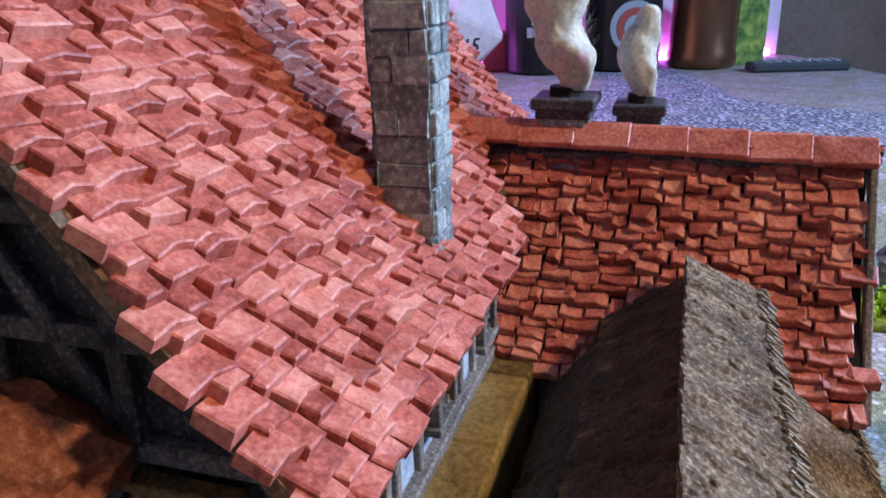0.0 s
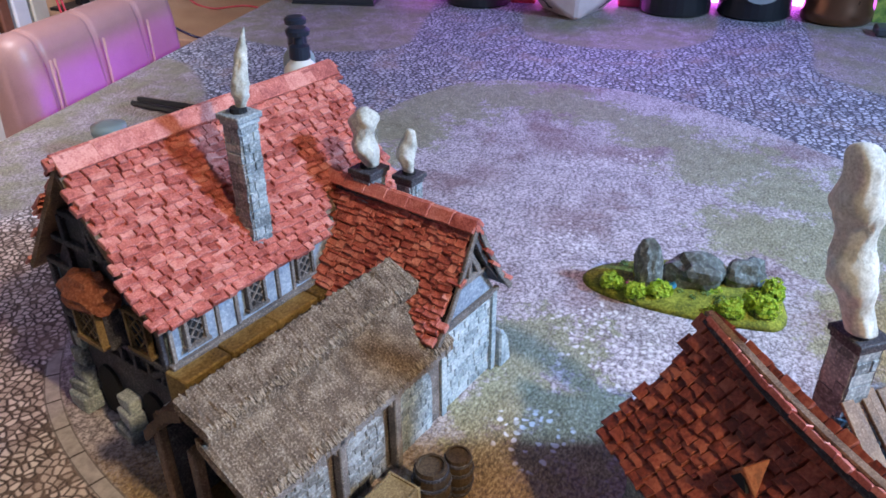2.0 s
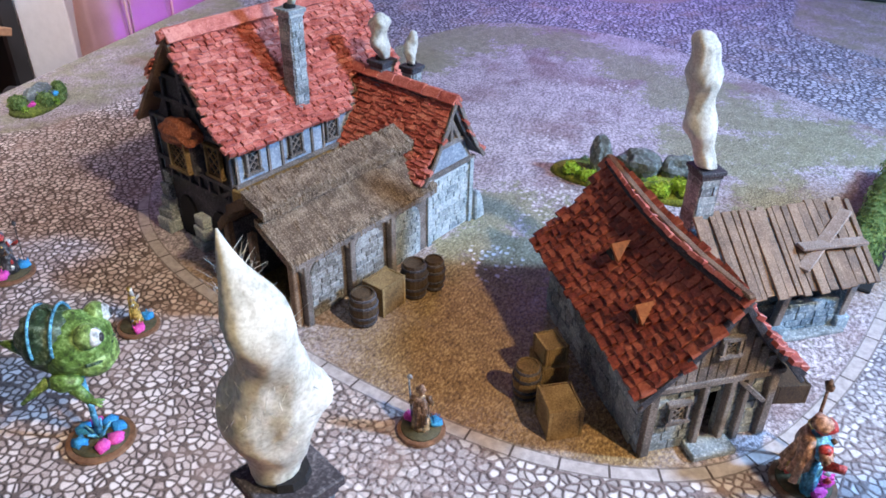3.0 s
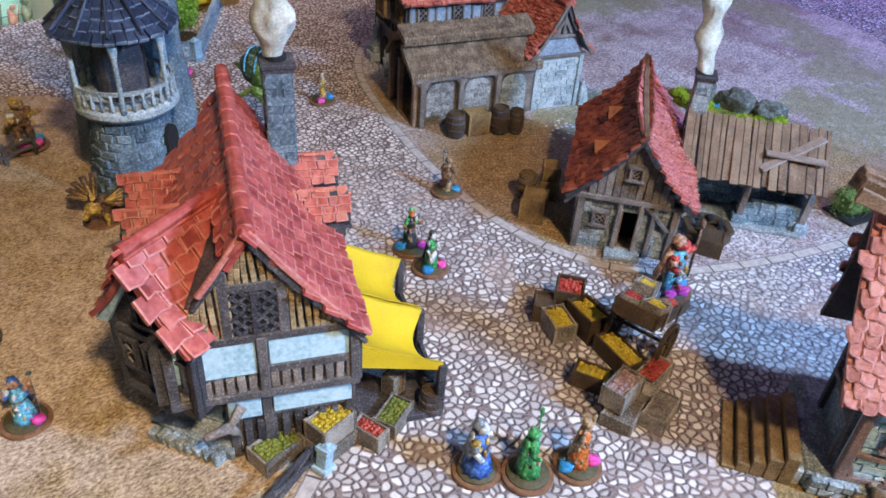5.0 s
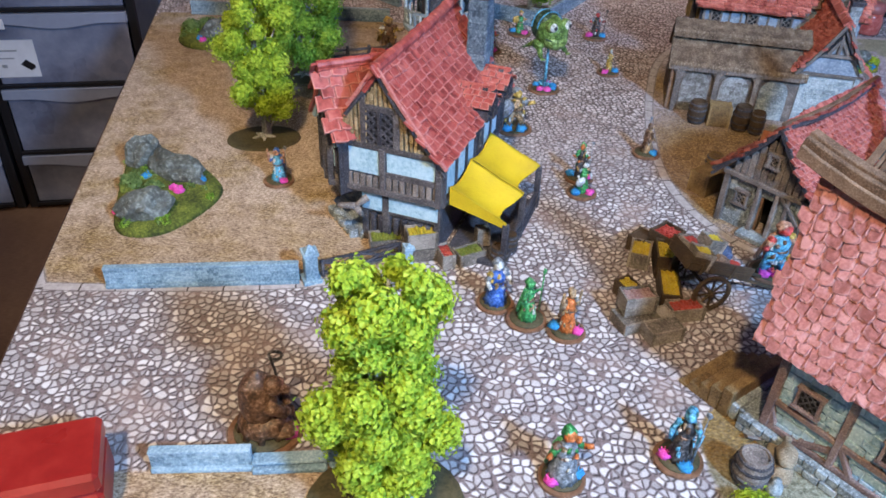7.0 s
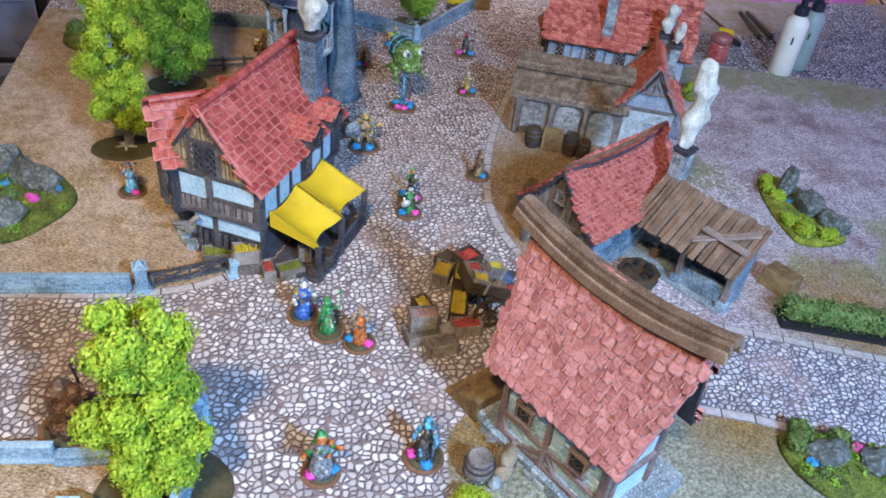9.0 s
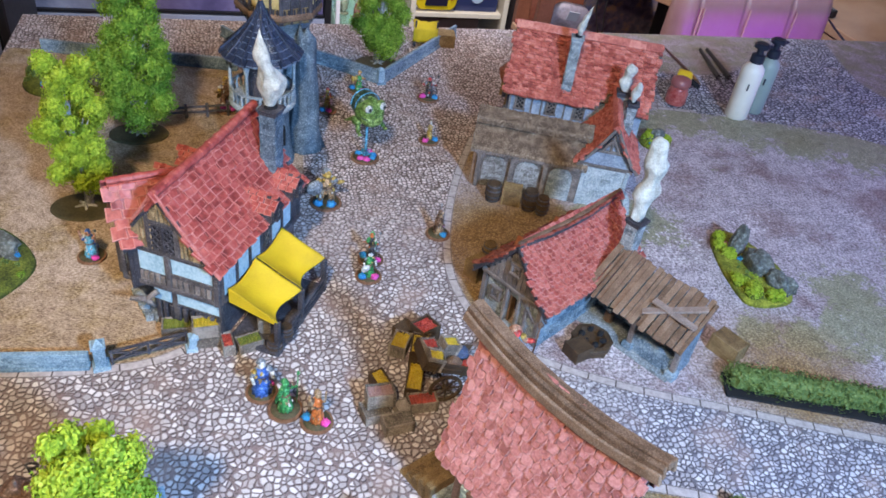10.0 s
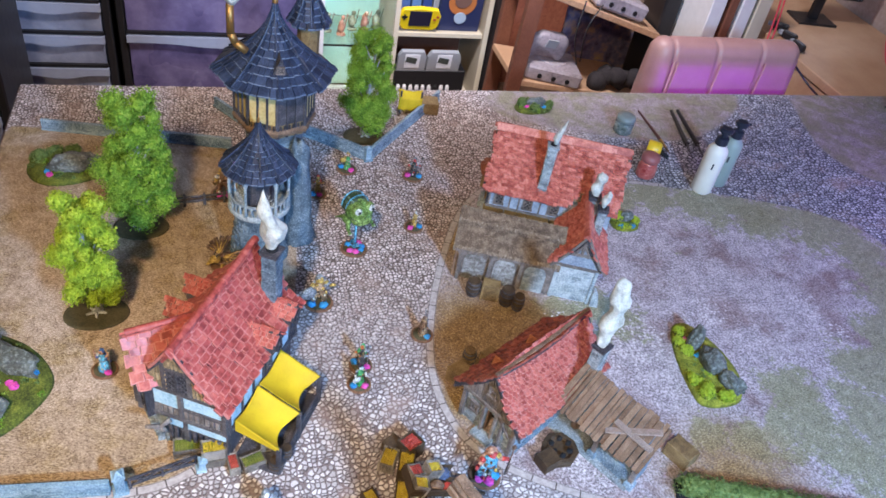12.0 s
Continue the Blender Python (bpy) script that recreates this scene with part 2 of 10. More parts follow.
def worn(bm, amp, scale=300.0, seed=0):
    """Shifts the corners a little, as in a cast and painted model."""
    for v in bm.verts:
        v.co += amp * noise.noise_vector(v.co * scale + V(seed, 2 * seed, 0))


# ---- roofs ----
def tile_meshes(name, w, l, th, material, style, rng, count=4, edge=None):
    """A few alike roof tiles: their lower edge at the origin's side, x along the eave, y up the slope, z out."""
    found = []
    for k in range(count):
        bm = bmesh.new()
        if style == "round":
            out = [(-w / 2, l), (w / 2, l), (w / 2, l * 0.3), (w * 0.3, l * 0.06), (0, 0), (-w * 0.3, l * 0.06), (-w / 2, l * 0.3)]
        else:
            out = [(-w / 2, l), (w / 2, l), (w / 2, 0.0), (w * 0.1, 0.0), (-w / 2, 0.0)]
        out = [(x + rng.uniform(-0.06, 0.06) * w * (y < l * 0.9), y + rng.uniform(-0.09, 0.09) * l * (y < l * 0.5)) for x, y in out]
        lift = [0.45 * th * rng.uniform(-1, 1) * (y < l * 0.5) for x, y in out]
        rim = min(0.09 * w, 0.1 * l) if style == "round" else min((0.085 if edge else 0.05) * w, (0.1 if edge else 0.06) * l)
        dome = 0.5 if style == "round" else 0.48
        lo = [bm.verts.new((x, y, -th * 0.8)) for x, y in out]
        mid = [bm.verts.new((x * 0.99, y, th * 0.35 + e)) for (x, y), e in zip(out, lift)]
        hi = [bm.verts.new((x * (1 - 2 * rim / w), y + rim * (y < l * 0.5), th * dome + e)) for (x, y), e in zip(out, lift)]
        bm.faces.new(hi[::-1])
        for i in range(len(out)):
            j = (i + 1) % len(out)
            bm.faces.new((lo[i], lo[j], mid[j], mid[i])).material_index = 1 if edge and out[i][1] + out[j][1] < l else 0
            bm.faces.new((mid[i], mid[j], hi[j], hi[i])).material_index = 1 if edge else 0
        bmesh.ops.recalc_face_normals(bm, faces=bm.faces[:])
        for f in bm.faces:
            f.smooth = False
        me = bpy.data.meshes.new(name)
        bm.to_mesh(me)
        bm.free()
        me.materials.append(material)
        if edge:
            me.materials.append(edge)
        found.append(me)
    return found


def slope(parent, o, a, b, la, lb, rows, tw, material, style="flat", sag=None, keep=None, single=None, th=0.0016, seed=1, under=None,
          name="roof", jag=0.35, lap=1.55, edge=None, loose=1.0, uneven=0.2, taper=0.0):
    """One face of a roof: a thick board and its overlapping tiles. o: the eave's start; a: along it; b: up the slope;
    sag(s, t): how far the face bends out; keep(s, t): where tiles lie; single(s, t): which of them are pieces of their own;
    taper: how much shorter the eave is than the ridge."""
    rng = random.Random(seed)
    o, a, b = Vector(o), Vector(a).normalized(), Vector(b).normalized()
    n = a.cross(b).normalized()
    if n.z < 0:
        n = -n
    sag = sag or (lambda s, t: 0.0)

    def spot(s, t):
        return o + a * la * (0.5 + (s - 0.5) * (1 - taper * (1 - t))) + b * (t * lb) + n * sag(s, t)

    bm = bmesh.new()
    ns, ntt = 14, 8
    top = [[bm.verts.new(spot(i / ns, j / ntt) - n * 0.0012) for i in range(ns + 1)] for j in range(ntt + 1)]
    low = [[bm.verts.new(spot(i / ns, j / ntt) - n * 0.0045) for i in range(ns + 1)] for j in range(ntt + 1)]
    for j in range(ntt):
        for i in range(ns):
            if keep and not keep((i + 0.5) / ns, (j + 0.5) / ntt):
                continue
            bm.faces.new((top[j][i], top[j][i + 1], top[j + 1][i + 1], top[j + 1][i]))
            bm.faces.new((low[j][i], low[j + 1][i], low[j + 1][i + 1], low[j][i + 1]))
    for j in range(ntt + 1):
        for i in range(ns + 1):
            for k, l in (((j, i), (j, i + 1)), ((j, i), (j + 1, i))):
                if l[0] <= ntt and l[1] <= ns:
                    e = bm.edges.get((top[k[0]][k[1]], top[l[0]][l[1]]))
                    if e and len(e.link_faces) == 1 and bm.edges.get((low[k[0]][k[1]], low[l[0]][l[1]])):
                        bm.faces.new((top[k[0]][k[1]], top[l[0]][l[1]], low[l[0]][l[1]], low[k[0]][k[1]]))
    bmesh.ops.delete(bm, geom=[v for v in bm.verts if not v.link_faces], context="VERTS")
    deck = part(name, bm, under or material, parent)
    ex = lb / rows
    kinds = tile_meshes("roof_tile", tw, ex * lap, th, material, style, rng, 4, edge)
    cols = max(1, round(la / tw))
    verts, faces, slots = [], [], []
    for r in range(rows):
        x = -tw * (0.5 if r % 2 else 0.0) + rng.uniform(-0.1, 0.1) * tw
        while x < la - 0.2 * tw:
            wide = tw * rng.uniform(1 - uneven, 1 + uneven)
            s, t = (x + wide / 2) / la, r / rows
            x += wide
            if s < 0.0 or s > 1.0 or (keep and not keep(s, t + 0.5 / rows)):
                continue
            s, t = min(max(s, 0), 1), t + rng.uniform(-0.5, 0.5) * jag / rows
            p, e = spot(s, t), 0.02
            up = (spot(s, min(t + e, 1.0)) - spot(s, min(t + e, 1.0) - e)).normalized()
            side = (spot(min(s + e, 1.0), t) - spot(min(s + e, 1.0) - e, t)).normalized()
            out = side.cross(up).normalized()
            if out.z < 0:
                out = -out
            side = up.cross(out)
            m = Matrix((side, up, out)).transposed().to_4x4()
            m = Matrix.Translation(p + out * th * rng.uniform(0.5, 1.0)) @ m @ pose(0, 0, 0, -math.degrees(th / ex) * 0.75 + loose * rng.uniform(-3, 3), loose * rng.uniform(-3, 3), loose * rng.uniform(-4, 4))
            m = m @ Matrix.Diagonal((wide / tw * 0.94, 1.0, 1, 1))
            me = rng.choice(kinds)
            if single is None or single(s, t):
                ob = new("roof_tile", me)
                ob.parent, ob.matrix_local = deck, m
            else:
                k = len(verts)
                verts += [m @ v.co for v in me.vertices]
                faces += [[k + i for i in f.vertices] for f in me.polygons]
                slots += [f.material_index for f in me.polygons]
    if verts:
        me = bpy.data.meshes.new("roof_tiles")
        me.from_pydata(verts, [], faces)
        me.materials.append(material)
        if edge:
            me.materials.append(edge)
            me.polygons.foreach_set("material_index", slots)
        ob = new("roof_tiles", me)
        ob.parent = deck
        tagged(ob, kind="stuff")
    return deck


def ridge_tiles(parent, p, q, r, n, material, sag=0.0, seed=0, name="ridge_tile"):
    """Half-round caps along a ridge."""
    rng, p, q = random.Random(seed), Vector(p), Vector(q)
    for i in range(n):
        a, b = p.lerp(q, i / n), p.lerp(q, (i + 1.06) / n)
        a.z -= sag * math.sin(math.pi * i / n)
        b.z -= sag * math.sin(math.pi * min(1, (i + 1) / n))
        bm = bmesh.new()
        tube(bm, a, b, r * rng.uniform(0.95, 1.1), r * rng.uniform(0.86, 0.96), 8)
        part(name, bm, material, parent, bevel=r * 0.12)


# ---- the room, the table and the printed mat ----
FLOOR_Z = -0.75
WALL_PAINT = surface("warm_wall", (0.3, 0.21, 0.17), (0.38, 0.28, 0.23), (0.44, 0.34, 0.29), 0.8, 90, 4, 0.15)
CEILING_PAINT = surface("ceiling_paint", (0.4, 0.4, 0.41), (0.5, 0.5, 0.5), (0.56, 0.56, 0.56), 0.85, 60, 3, 0.1)
FLOOR_WOOD = surface("floor_wood", (0.07, 0.035, 0.02), (0.13, 0.07, 0.04), (0.2, 0.12, 0.07), 0.55, 60, 5, 0.2, 0.002, stretch=(0, 1, 8, 1))
TABLE_WOOD = surface("table_wood", (0.06, 0.035, 0.025), (0.11, 0.065, 0.045), (0.17, 0.11, 0.08), 0.5, 120, 8, 0.2, stretch=(0, 1, 9, 1))
RX0, RX1, RY0, RY1, TOP = -2.1, 2.15, -2.5, 2.35, 1.7
for nm, c, s in (("wall_north", ((RX0 + RX1) / 2, RY1 + 0.05, (TOP + FLOOR_Z) / 2), (RX1 - RX0 + 0.2, 0.1, TOP - FLOOR_Z)),
                 ("wall_south", ((RX0 + RX1) / 2, RY0 - 0.05, (TOP + FLOOR_Z) / 2), (RX1 - RX0 + 0.2, 0.1, TOP - FLOOR_Z)),
                 ("wall_east", (RX1 + 0.05, (RY0 + RY1) / 2, (TOP + FLOOR_Z) / 2), (0.1, RY1 - RY0, TOP - FLOOR_Z)),
                 ("wall_west", (RX0 - 0.05, (RY0 + RY1) / 2, (TOP + FLOOR_Z) / 2), (0.1, RY1 - RY0, TOP - FLOOR_Z))):
    bm = bmesh.new()
    box(bm, c, s)
    tagged(part(nm, bm, WALL_PAINT), "plain warm painted room wall", "wall", "", "structure")
bm = bmesh.new()
box(bm, ((RX0 + RX1) / 2, (RY0 + RY1) / 2, FLOOR_Z - 0.05), (RX1 - RX0 + 0.2, RY1 - RY0 + 0.2, 0.1))
tagged(part("floor", bm, FLOOR_WOOD), "dark brown wooden floor under the table", "floor", "", "structure")
bm = bmesh.new()
box(bm, ((RX0 + RX1) / 2, (RY0 + RY1) / 2, TOP + 0.05), (RX1 - RX0 + 0.2, RY1 - RY0 + 0.2, 0.1))
tagged(part("ceiling", bm, CEILING_PAINT), "plain off-white ceiling", "ceiling", "", "structure")

MX0, MX1, MY0, MY1 = -0.447, 1.64, -0.52, 0.778
table = thing("gaming_table", pose(0, 0, FLOOR_Z), "long dark wooden table under a printed game mat", "table")
bm = bmesh.new()
box(bm, ((MX0 + MX1) / 2 + 0.02, (MY0 + MY1) / 2, 0.75 - 0.003 - 0.0175), (MX1 - MX0 + 0.05, MY1 - MY0 + 0.01, 0.035))
part("tabletop", bm, TABLE_WOOD, table, bevel=0.003)
for x in (MX0 + 0.07, MX1 - 0.07):
    for y in (MY0 + 0.07, MY1 - 0.07):
        bm = bmesh.new()
        box(bm, (x, y, 0.356), (0.06, 0.06, 0.712))
        part("leg", bm, TABLE_WOOD, table, bevel=0.004)

KERB = [(0.72, -0.335), (0.60, -0.292), (0.475, -0.243), (0.401, -0.212), (0.319, -0.180), (0.255, -0.146), (0.205, -0.112), (0.175, -0.074),
        (0.160, -0.02), (0.159, 0.032), (0.170, 0.092), (0.190, 0.160), (0.217, 0.230), (0.242, 0.285), (0.270, 0.342), (0.305, 0.392), (0.345, 0.43)]
FIELD = [(0.42, 0.47), (0.52, 0.455), (0.639, 0.438), (0.781, 0.406), (0.939, 0.355), (1.029, 0.299), (1.07, 0.235), (1.066, 0.12), (1.04, 0.02),
         (0.970, -0.075), (0.878, -0.158), (0.80, -0.24)]
LEFT = [(-0.47, -0.062), (-0.389, -0.076), (-0.221, -0.095), (-0.14, -0.075), (-0.06, 0.02), (-0.02, 0.15), (0.0, 0.25), (0.01, 0.45),
        (-0.05, 0.565), (-0.2, 0.6), (-0.39, 0.632), (-0.47, 0.64)]
NEAR = [(-0.47, -0.262), (-0.325, -0.279), (-0.235, -0.29), (-0.17, -0.275), (-0.175, -0.36), (-0.19, -0.6), (-0.47, -0.6)]
YARD = [(0.03, -0.285), (0.1, -0.262), (0.16, -0.262), (0.264, -0.298), (0.332, -0.322), (0.388, -0.363), (0.47, -0.44), (0.55, -0.6), (0.02, -0.6), (0.03, -0.4)]
PATCHES = [[(0.435, 0.8), (0.437, 0.667), (0.575, 0.625), (0.744, 0.575), (0.86, 0.59), (0.96, 0.65), (1.04, 0.72), (1.08, 0.8)],
           [(1.217, 0.8), (1.18, 0.68), (1.148, 0.58), (1.15, 0.5), (1.2, 0.41), (1.364, 0.43), (1.7, 0.46), (1.7, 0.8)],
           [(1.7, 0.28), (1.33, 0.25), (1.275, 0.2), (1.25, 0.08), (1.275, -0.02), (1.38, -0.09), (1.7, -0.1)],
           [(1.7, -0.25), (1.3, -0.23), (1.2, -0.2), (1.13, -0.25), (1.05, -0.33), (0.95, -0.42), (0.9, -0.55), (1.7, -0.55)]]


def signed(poly, pts):
    """Distance to a closed outline, positive inside, and the length along the outline of the nearest spot."""
    a, b = np.array(poly), np.roll(np.array(poly), -1, 0)
    best, along, run, inside = np.full(len(pts), 9.0), np.zeros(len(pts)), 0.0, np.zeros(len(pts), bool)
    for p, q in zip(a, b):
        d = q - p
        size = np.hypot(*d)
        k = np.clip(((pts - p) @ d) / (d @ d), 0, 1)
        far = np.hypot(*(pts - p - k[:, None] * d).T)
        along = np.where(far < best, run + k * size, along)
        best = np.minimum(best, far)
        if abs(d[1]) > 1e-9:
            inside ^= ((p[1] > pts[:, 1]) != (q[1] > pts[:, 1])) & (pts[:, 0] < d[0] * (pts[:, 1] - p[1]) / d[1] + p[0])
        run += size
    return np.where(inside, best, -best), along


def rounded(line, times=2):
    """Chaikin corner cutting of a closed outline."""
    pts = [np.array(p) for p in line]
    for _ in range(times):
        pts = [q for a, b in zip(pts, pts[1:] + pts[:1]) for q in (a * 0.75 + b * 0.25, a * 0.25 + b * 0.75)]
    return [tuple(p) for p in pts]


nx, ny = 264, 164
gx, gy = np.meshgrid(np.linspace(MX0, MX1, nx), np.linspace(MY0, MY1, ny))
spots = np.stack([gx.ravel(), gy.ravel()], 1)
sd_plot, along = signed(rounded(KERB + FIELD), spots)
sd_left, along_left = signed(rounded(LEFT), spots)
sd_near = signed(rounded(NEAR), spots)[0]
sd_yard, along_yard = signed(rounded(YARD), spots)
sd_patch = np.max([signed(rounded(p), spots)[0] for p in PATCHES], 0)
kerbed = np.where((spots[:, 0] < 0.7) & (spots[:, 1] < 0.45) & (sd_plot > -0.05), 1.0, 0.0)


def weight(blots):
    """Soft blots: x, y, radius."""
    w = np.zeros(len(spots))
    for x, y, r in blots:
        w = np.maximum(w, np.clip(1.3 - np.hypot(spots[:, 0] - x, spots[:, 1] - y) / r, 0, 1))
    return w


# Ochre blots: dry grass print, plus warm shade painted near walls, hedge and crates.
ochre = weight([(0.23, 0.09, 0.13), (0.29, 0.11, 0.09), (0.19, -0.02, 0.06), (-0.3, -0.06, 0.09), (-0.2, -0.06, 0.1), (-0.4, -0.05, 0.09), (-0.12, 0.33, 0.13),
                (-0.25, 0.5, 0.13), (0.24, 0.3, 0.07), (0.03, -0.05, 0.05), (0.06, -0.13, 0.06), (0.1, -0.24, 0.07), (-0.3, -0.19, 0.09), (-0.23, -0.2, 0.08),
                (0.5, -0.19, 0.1), (0.3, -0.31, 0.06), (-0.09, 0.7, 0.14), (0.07, -0.3, 0.04), (0.09, -0.09, 0.07), (0.04, -0.1, 0.05), (0.05, -0.2, 0.05), (0.04, -0.28, 0.06), (0.0, -0.3, 0.04), (-0.3, -0.26, 0.07), (0.03, -0.15, 0.04), (0.12, -0.2, 0.05), (0.16, 0.12, 0.03)])
green = weight([(0.66, 0.402, 0.07), (0.76, 0.375, 0.09), (0.85, 0.335, 0.1), (0.96, 0.29, 0.1), (1.0, 0.22, 0.08), (0.99, 0.15, 0.07), (0.96, 0.1, 0.06),
                (0.663, -0.058, 0.06), (0.66, -0.11, 0.06), (0.68, -0.165, 0.07), (0.82, -0.05, 0.09), (0.76, -0.11, 0.08), (0.607, -0.128, 0.05), (0.5, -0.113, 0.04), (0.553, -0.13, 0.045),
                (0.9, 0.02, 0.07), (0.45, 0.11, 0.06), (0.38, 0.1, 0.07), (0.72, -0.2, 0.09), (0.5, 0.36, 0.06), (0.58, 0.4, 0.06)])
spots_brown = weight([(0.84, 0.123, 0.035), (0.656, 0.107, 0.03), (0.826, 0.072, 0.025), (0.74, 0.2, 0.03)])
pebbly = weight([(0.47, 0.05, 0.08), (0.488, 0.07, 0.06), (0.62, 0.105, 0.06), (0.8, 0.1, 0.06), (0.81, 0.037, 0.04), (0.41, 0.02, 0.06), (0.3, -0.13, 0.05), (0.36, 0.1, 0.05), (0.3, -0.35, 0.08)])
me = bpy.data.meshes.new("game_mat")
quads = [(j * nx + i, j * nx + i + 1, (j + 1) * nx + i + 1, (j + 1) * nx + i) for j in range(ny - 1) for i in range(nx - 1)]
rim = [i for i in range(nx)] + [j * nx + nx - 1 for j in range(1, ny)] + [(ny - 1) * nx + i for i in range(nx - 2, -1, -1)] + [j * nx for j in range(ny - 2, 0, -1)]
lows = [(spots[i][0], spots[i][1], -0.003) for i in rim]
skirt = [(rim[k], nx * ny + k, nx * ny + (k + 1) % len(rim), rim[(k + 1) % len(rim)]) for k in range(len(rim))]
me.from_pydata([(x, y, 0.0) for x, y in spots] + lows, [], quads + skirt)
for nm, values in (("plot", sd_plot), ("left", sd_left), ("near", sd_near), ("yard", sd_yard), ("patch", sd_patch), ("along", along),
                   ("kerbed", kerbed), ("ochre", ochre), ("green", green), ("brown", spots_brown), ("pebbly", pebbly), ("along_left", along_left), ("along_yard", along_yard)):
    at = me.attributes.new(nm, "FLOAT", "POINT")
    at.data.foreach_set("value", np.concatenate([values, np.zeros(len(rim))]).astype(np.float32))

m_mat, nt, bsdf = shader("printed_mat")


def attr(nm):
    n = nt.nodes.new("ShaderNodeAttribute")
    n.attribute_name = nm
    return n.outputs["Fac"]


def step(value, edge, soft):
    return calc(nt, "MULTIPLY", calc(nt, "ADD", calc(nt, "SUBTRACT", value, edge), soft / 2), 1 / soft, True)


wob = calc(nt, "MULTIPLY", calc(nt, "SUBTRACT", noise_tex(nt, 45, 4), 0.5), 0.02)
wob_fine = calc(nt, "MULTIPLY", calc(nt, "SUBTRACT", noise_tex(nt, 260, 3), 0.5), 0.004)


def cobbles(scale, stops, cover, bed, seed):
    """Printed stones of uneven size bedded in earth; cover: how much of its cell a stone fills; bed: dark and light tone of the earth."""
    geo = nt.nodes.new("ShaderNodeNewGeometry")
    warp = nt.nodes.new("ShaderNodeTexNoise")
    warp.inputs["Scale"].default_value = scale * 0.42
    warp.inputs["Detail"].default_value = 1.5
    nt.links.new(geo.outputs["Position"], warp.inputs["Vector"])
    off = nt.nodes.new("ShaderNodeVectorMath")
    off.operation = "MULTIPLY_ADD"
    nt.links.new(warp.outputs["Color"], off.inputs[0])
    off.inputs[1].default_value = (1.15 / scale,) * 3
    nt.links.new(geo.outputs["Position"], off.inputs[2])
    grain = noise_tex(nt, 700, 4, 0.7)
    rough_edge = calc(nt, "MULTIPLY", calc(nt, "SUBTRACT", grain, 0.5), 0.1)

    def pebble(vector):
        """Height over the outline of a stone and its colour cell."""
        cells, edges = node(nt, "ShaderNodeTexVoronoi", Scale=scale), node(nt, "ShaderNodeTexVoronoi", Scale=scale)
        edges.feature = "DISTANCE_TO_EDGE"
        for v in (cells, edges):
            v.voronoi_dimensions = "2D"
            v.inputs["Randomness"].default_value = 0.95
            nt.links.new(vector, v.inputs["Vector"])
        sep = nt.nodes.new("ShaderNodeSeparateColor")
        nt.links.new(cells.outputs["Color"], sep.inputs["Color"])
        small_ = calc(nt, "POWER", sep.outputs["Green"], 2.0)
        reach = calc(nt, "ADD", (1.0 - cover) * 0.2, calc(nt, "MULTIPLY", small_, (1.0 - cover) * 0.35))
        inner = calc(nt, "SUBTRACT", calc(nt, "ADD", edges.outputs["Distance"], rough_edge), reach)
        radius = calc(nt, "SUBTRACT", 0.66, calc(nt, "MULTIPLY", small_, 0.24))
        disc = calc(nt, "SUBTRACT", calc(nt, "ADD", radius, rough_edge), cells.outputs["Distance"])
        return calc(nt, "MINIMUM", inner, disc), sep

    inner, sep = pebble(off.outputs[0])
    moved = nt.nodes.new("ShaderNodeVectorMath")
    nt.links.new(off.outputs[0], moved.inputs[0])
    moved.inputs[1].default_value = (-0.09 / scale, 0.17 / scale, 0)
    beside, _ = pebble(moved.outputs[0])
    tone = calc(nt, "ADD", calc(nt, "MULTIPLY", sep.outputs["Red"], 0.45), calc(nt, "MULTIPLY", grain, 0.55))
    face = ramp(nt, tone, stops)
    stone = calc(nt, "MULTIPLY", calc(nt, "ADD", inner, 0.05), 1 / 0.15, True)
    # Shading put into the print: the bed darkens on one side of each stone.
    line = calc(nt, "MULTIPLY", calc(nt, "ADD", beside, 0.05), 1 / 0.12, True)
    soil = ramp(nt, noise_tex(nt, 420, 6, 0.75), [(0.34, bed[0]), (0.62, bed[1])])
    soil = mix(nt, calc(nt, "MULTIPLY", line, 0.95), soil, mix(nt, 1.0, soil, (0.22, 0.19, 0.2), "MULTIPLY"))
    # Printed shading also darkens each stone's rim, so it looks round.
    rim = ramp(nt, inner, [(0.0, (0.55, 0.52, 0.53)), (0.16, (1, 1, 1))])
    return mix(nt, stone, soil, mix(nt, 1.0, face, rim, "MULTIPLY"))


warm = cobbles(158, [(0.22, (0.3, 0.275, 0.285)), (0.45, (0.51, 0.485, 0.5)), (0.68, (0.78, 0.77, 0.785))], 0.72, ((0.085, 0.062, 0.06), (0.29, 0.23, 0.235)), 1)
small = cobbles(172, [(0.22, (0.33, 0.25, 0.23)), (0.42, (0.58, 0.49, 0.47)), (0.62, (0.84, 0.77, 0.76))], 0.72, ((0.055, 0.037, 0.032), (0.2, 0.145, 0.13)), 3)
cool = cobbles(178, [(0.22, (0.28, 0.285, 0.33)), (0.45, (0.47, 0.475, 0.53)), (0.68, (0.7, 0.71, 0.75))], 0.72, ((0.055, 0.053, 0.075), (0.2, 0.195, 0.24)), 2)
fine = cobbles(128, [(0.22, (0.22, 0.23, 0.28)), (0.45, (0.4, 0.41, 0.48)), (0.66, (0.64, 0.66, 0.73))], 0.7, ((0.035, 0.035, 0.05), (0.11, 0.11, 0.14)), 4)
sepxyz = nt.nodes.new("ShaderNodeSeparateXYZ")
nt.links.new(nt.nodes.new("ShaderNodeNewGeometry").outputs["Position"], sepxyz.inputs[0])
across = calc(nt, "ADD", sepxyz.outputs["X"], calc(nt, "MULTIPLY", sepxyz.outputs["Y"], -0.9))
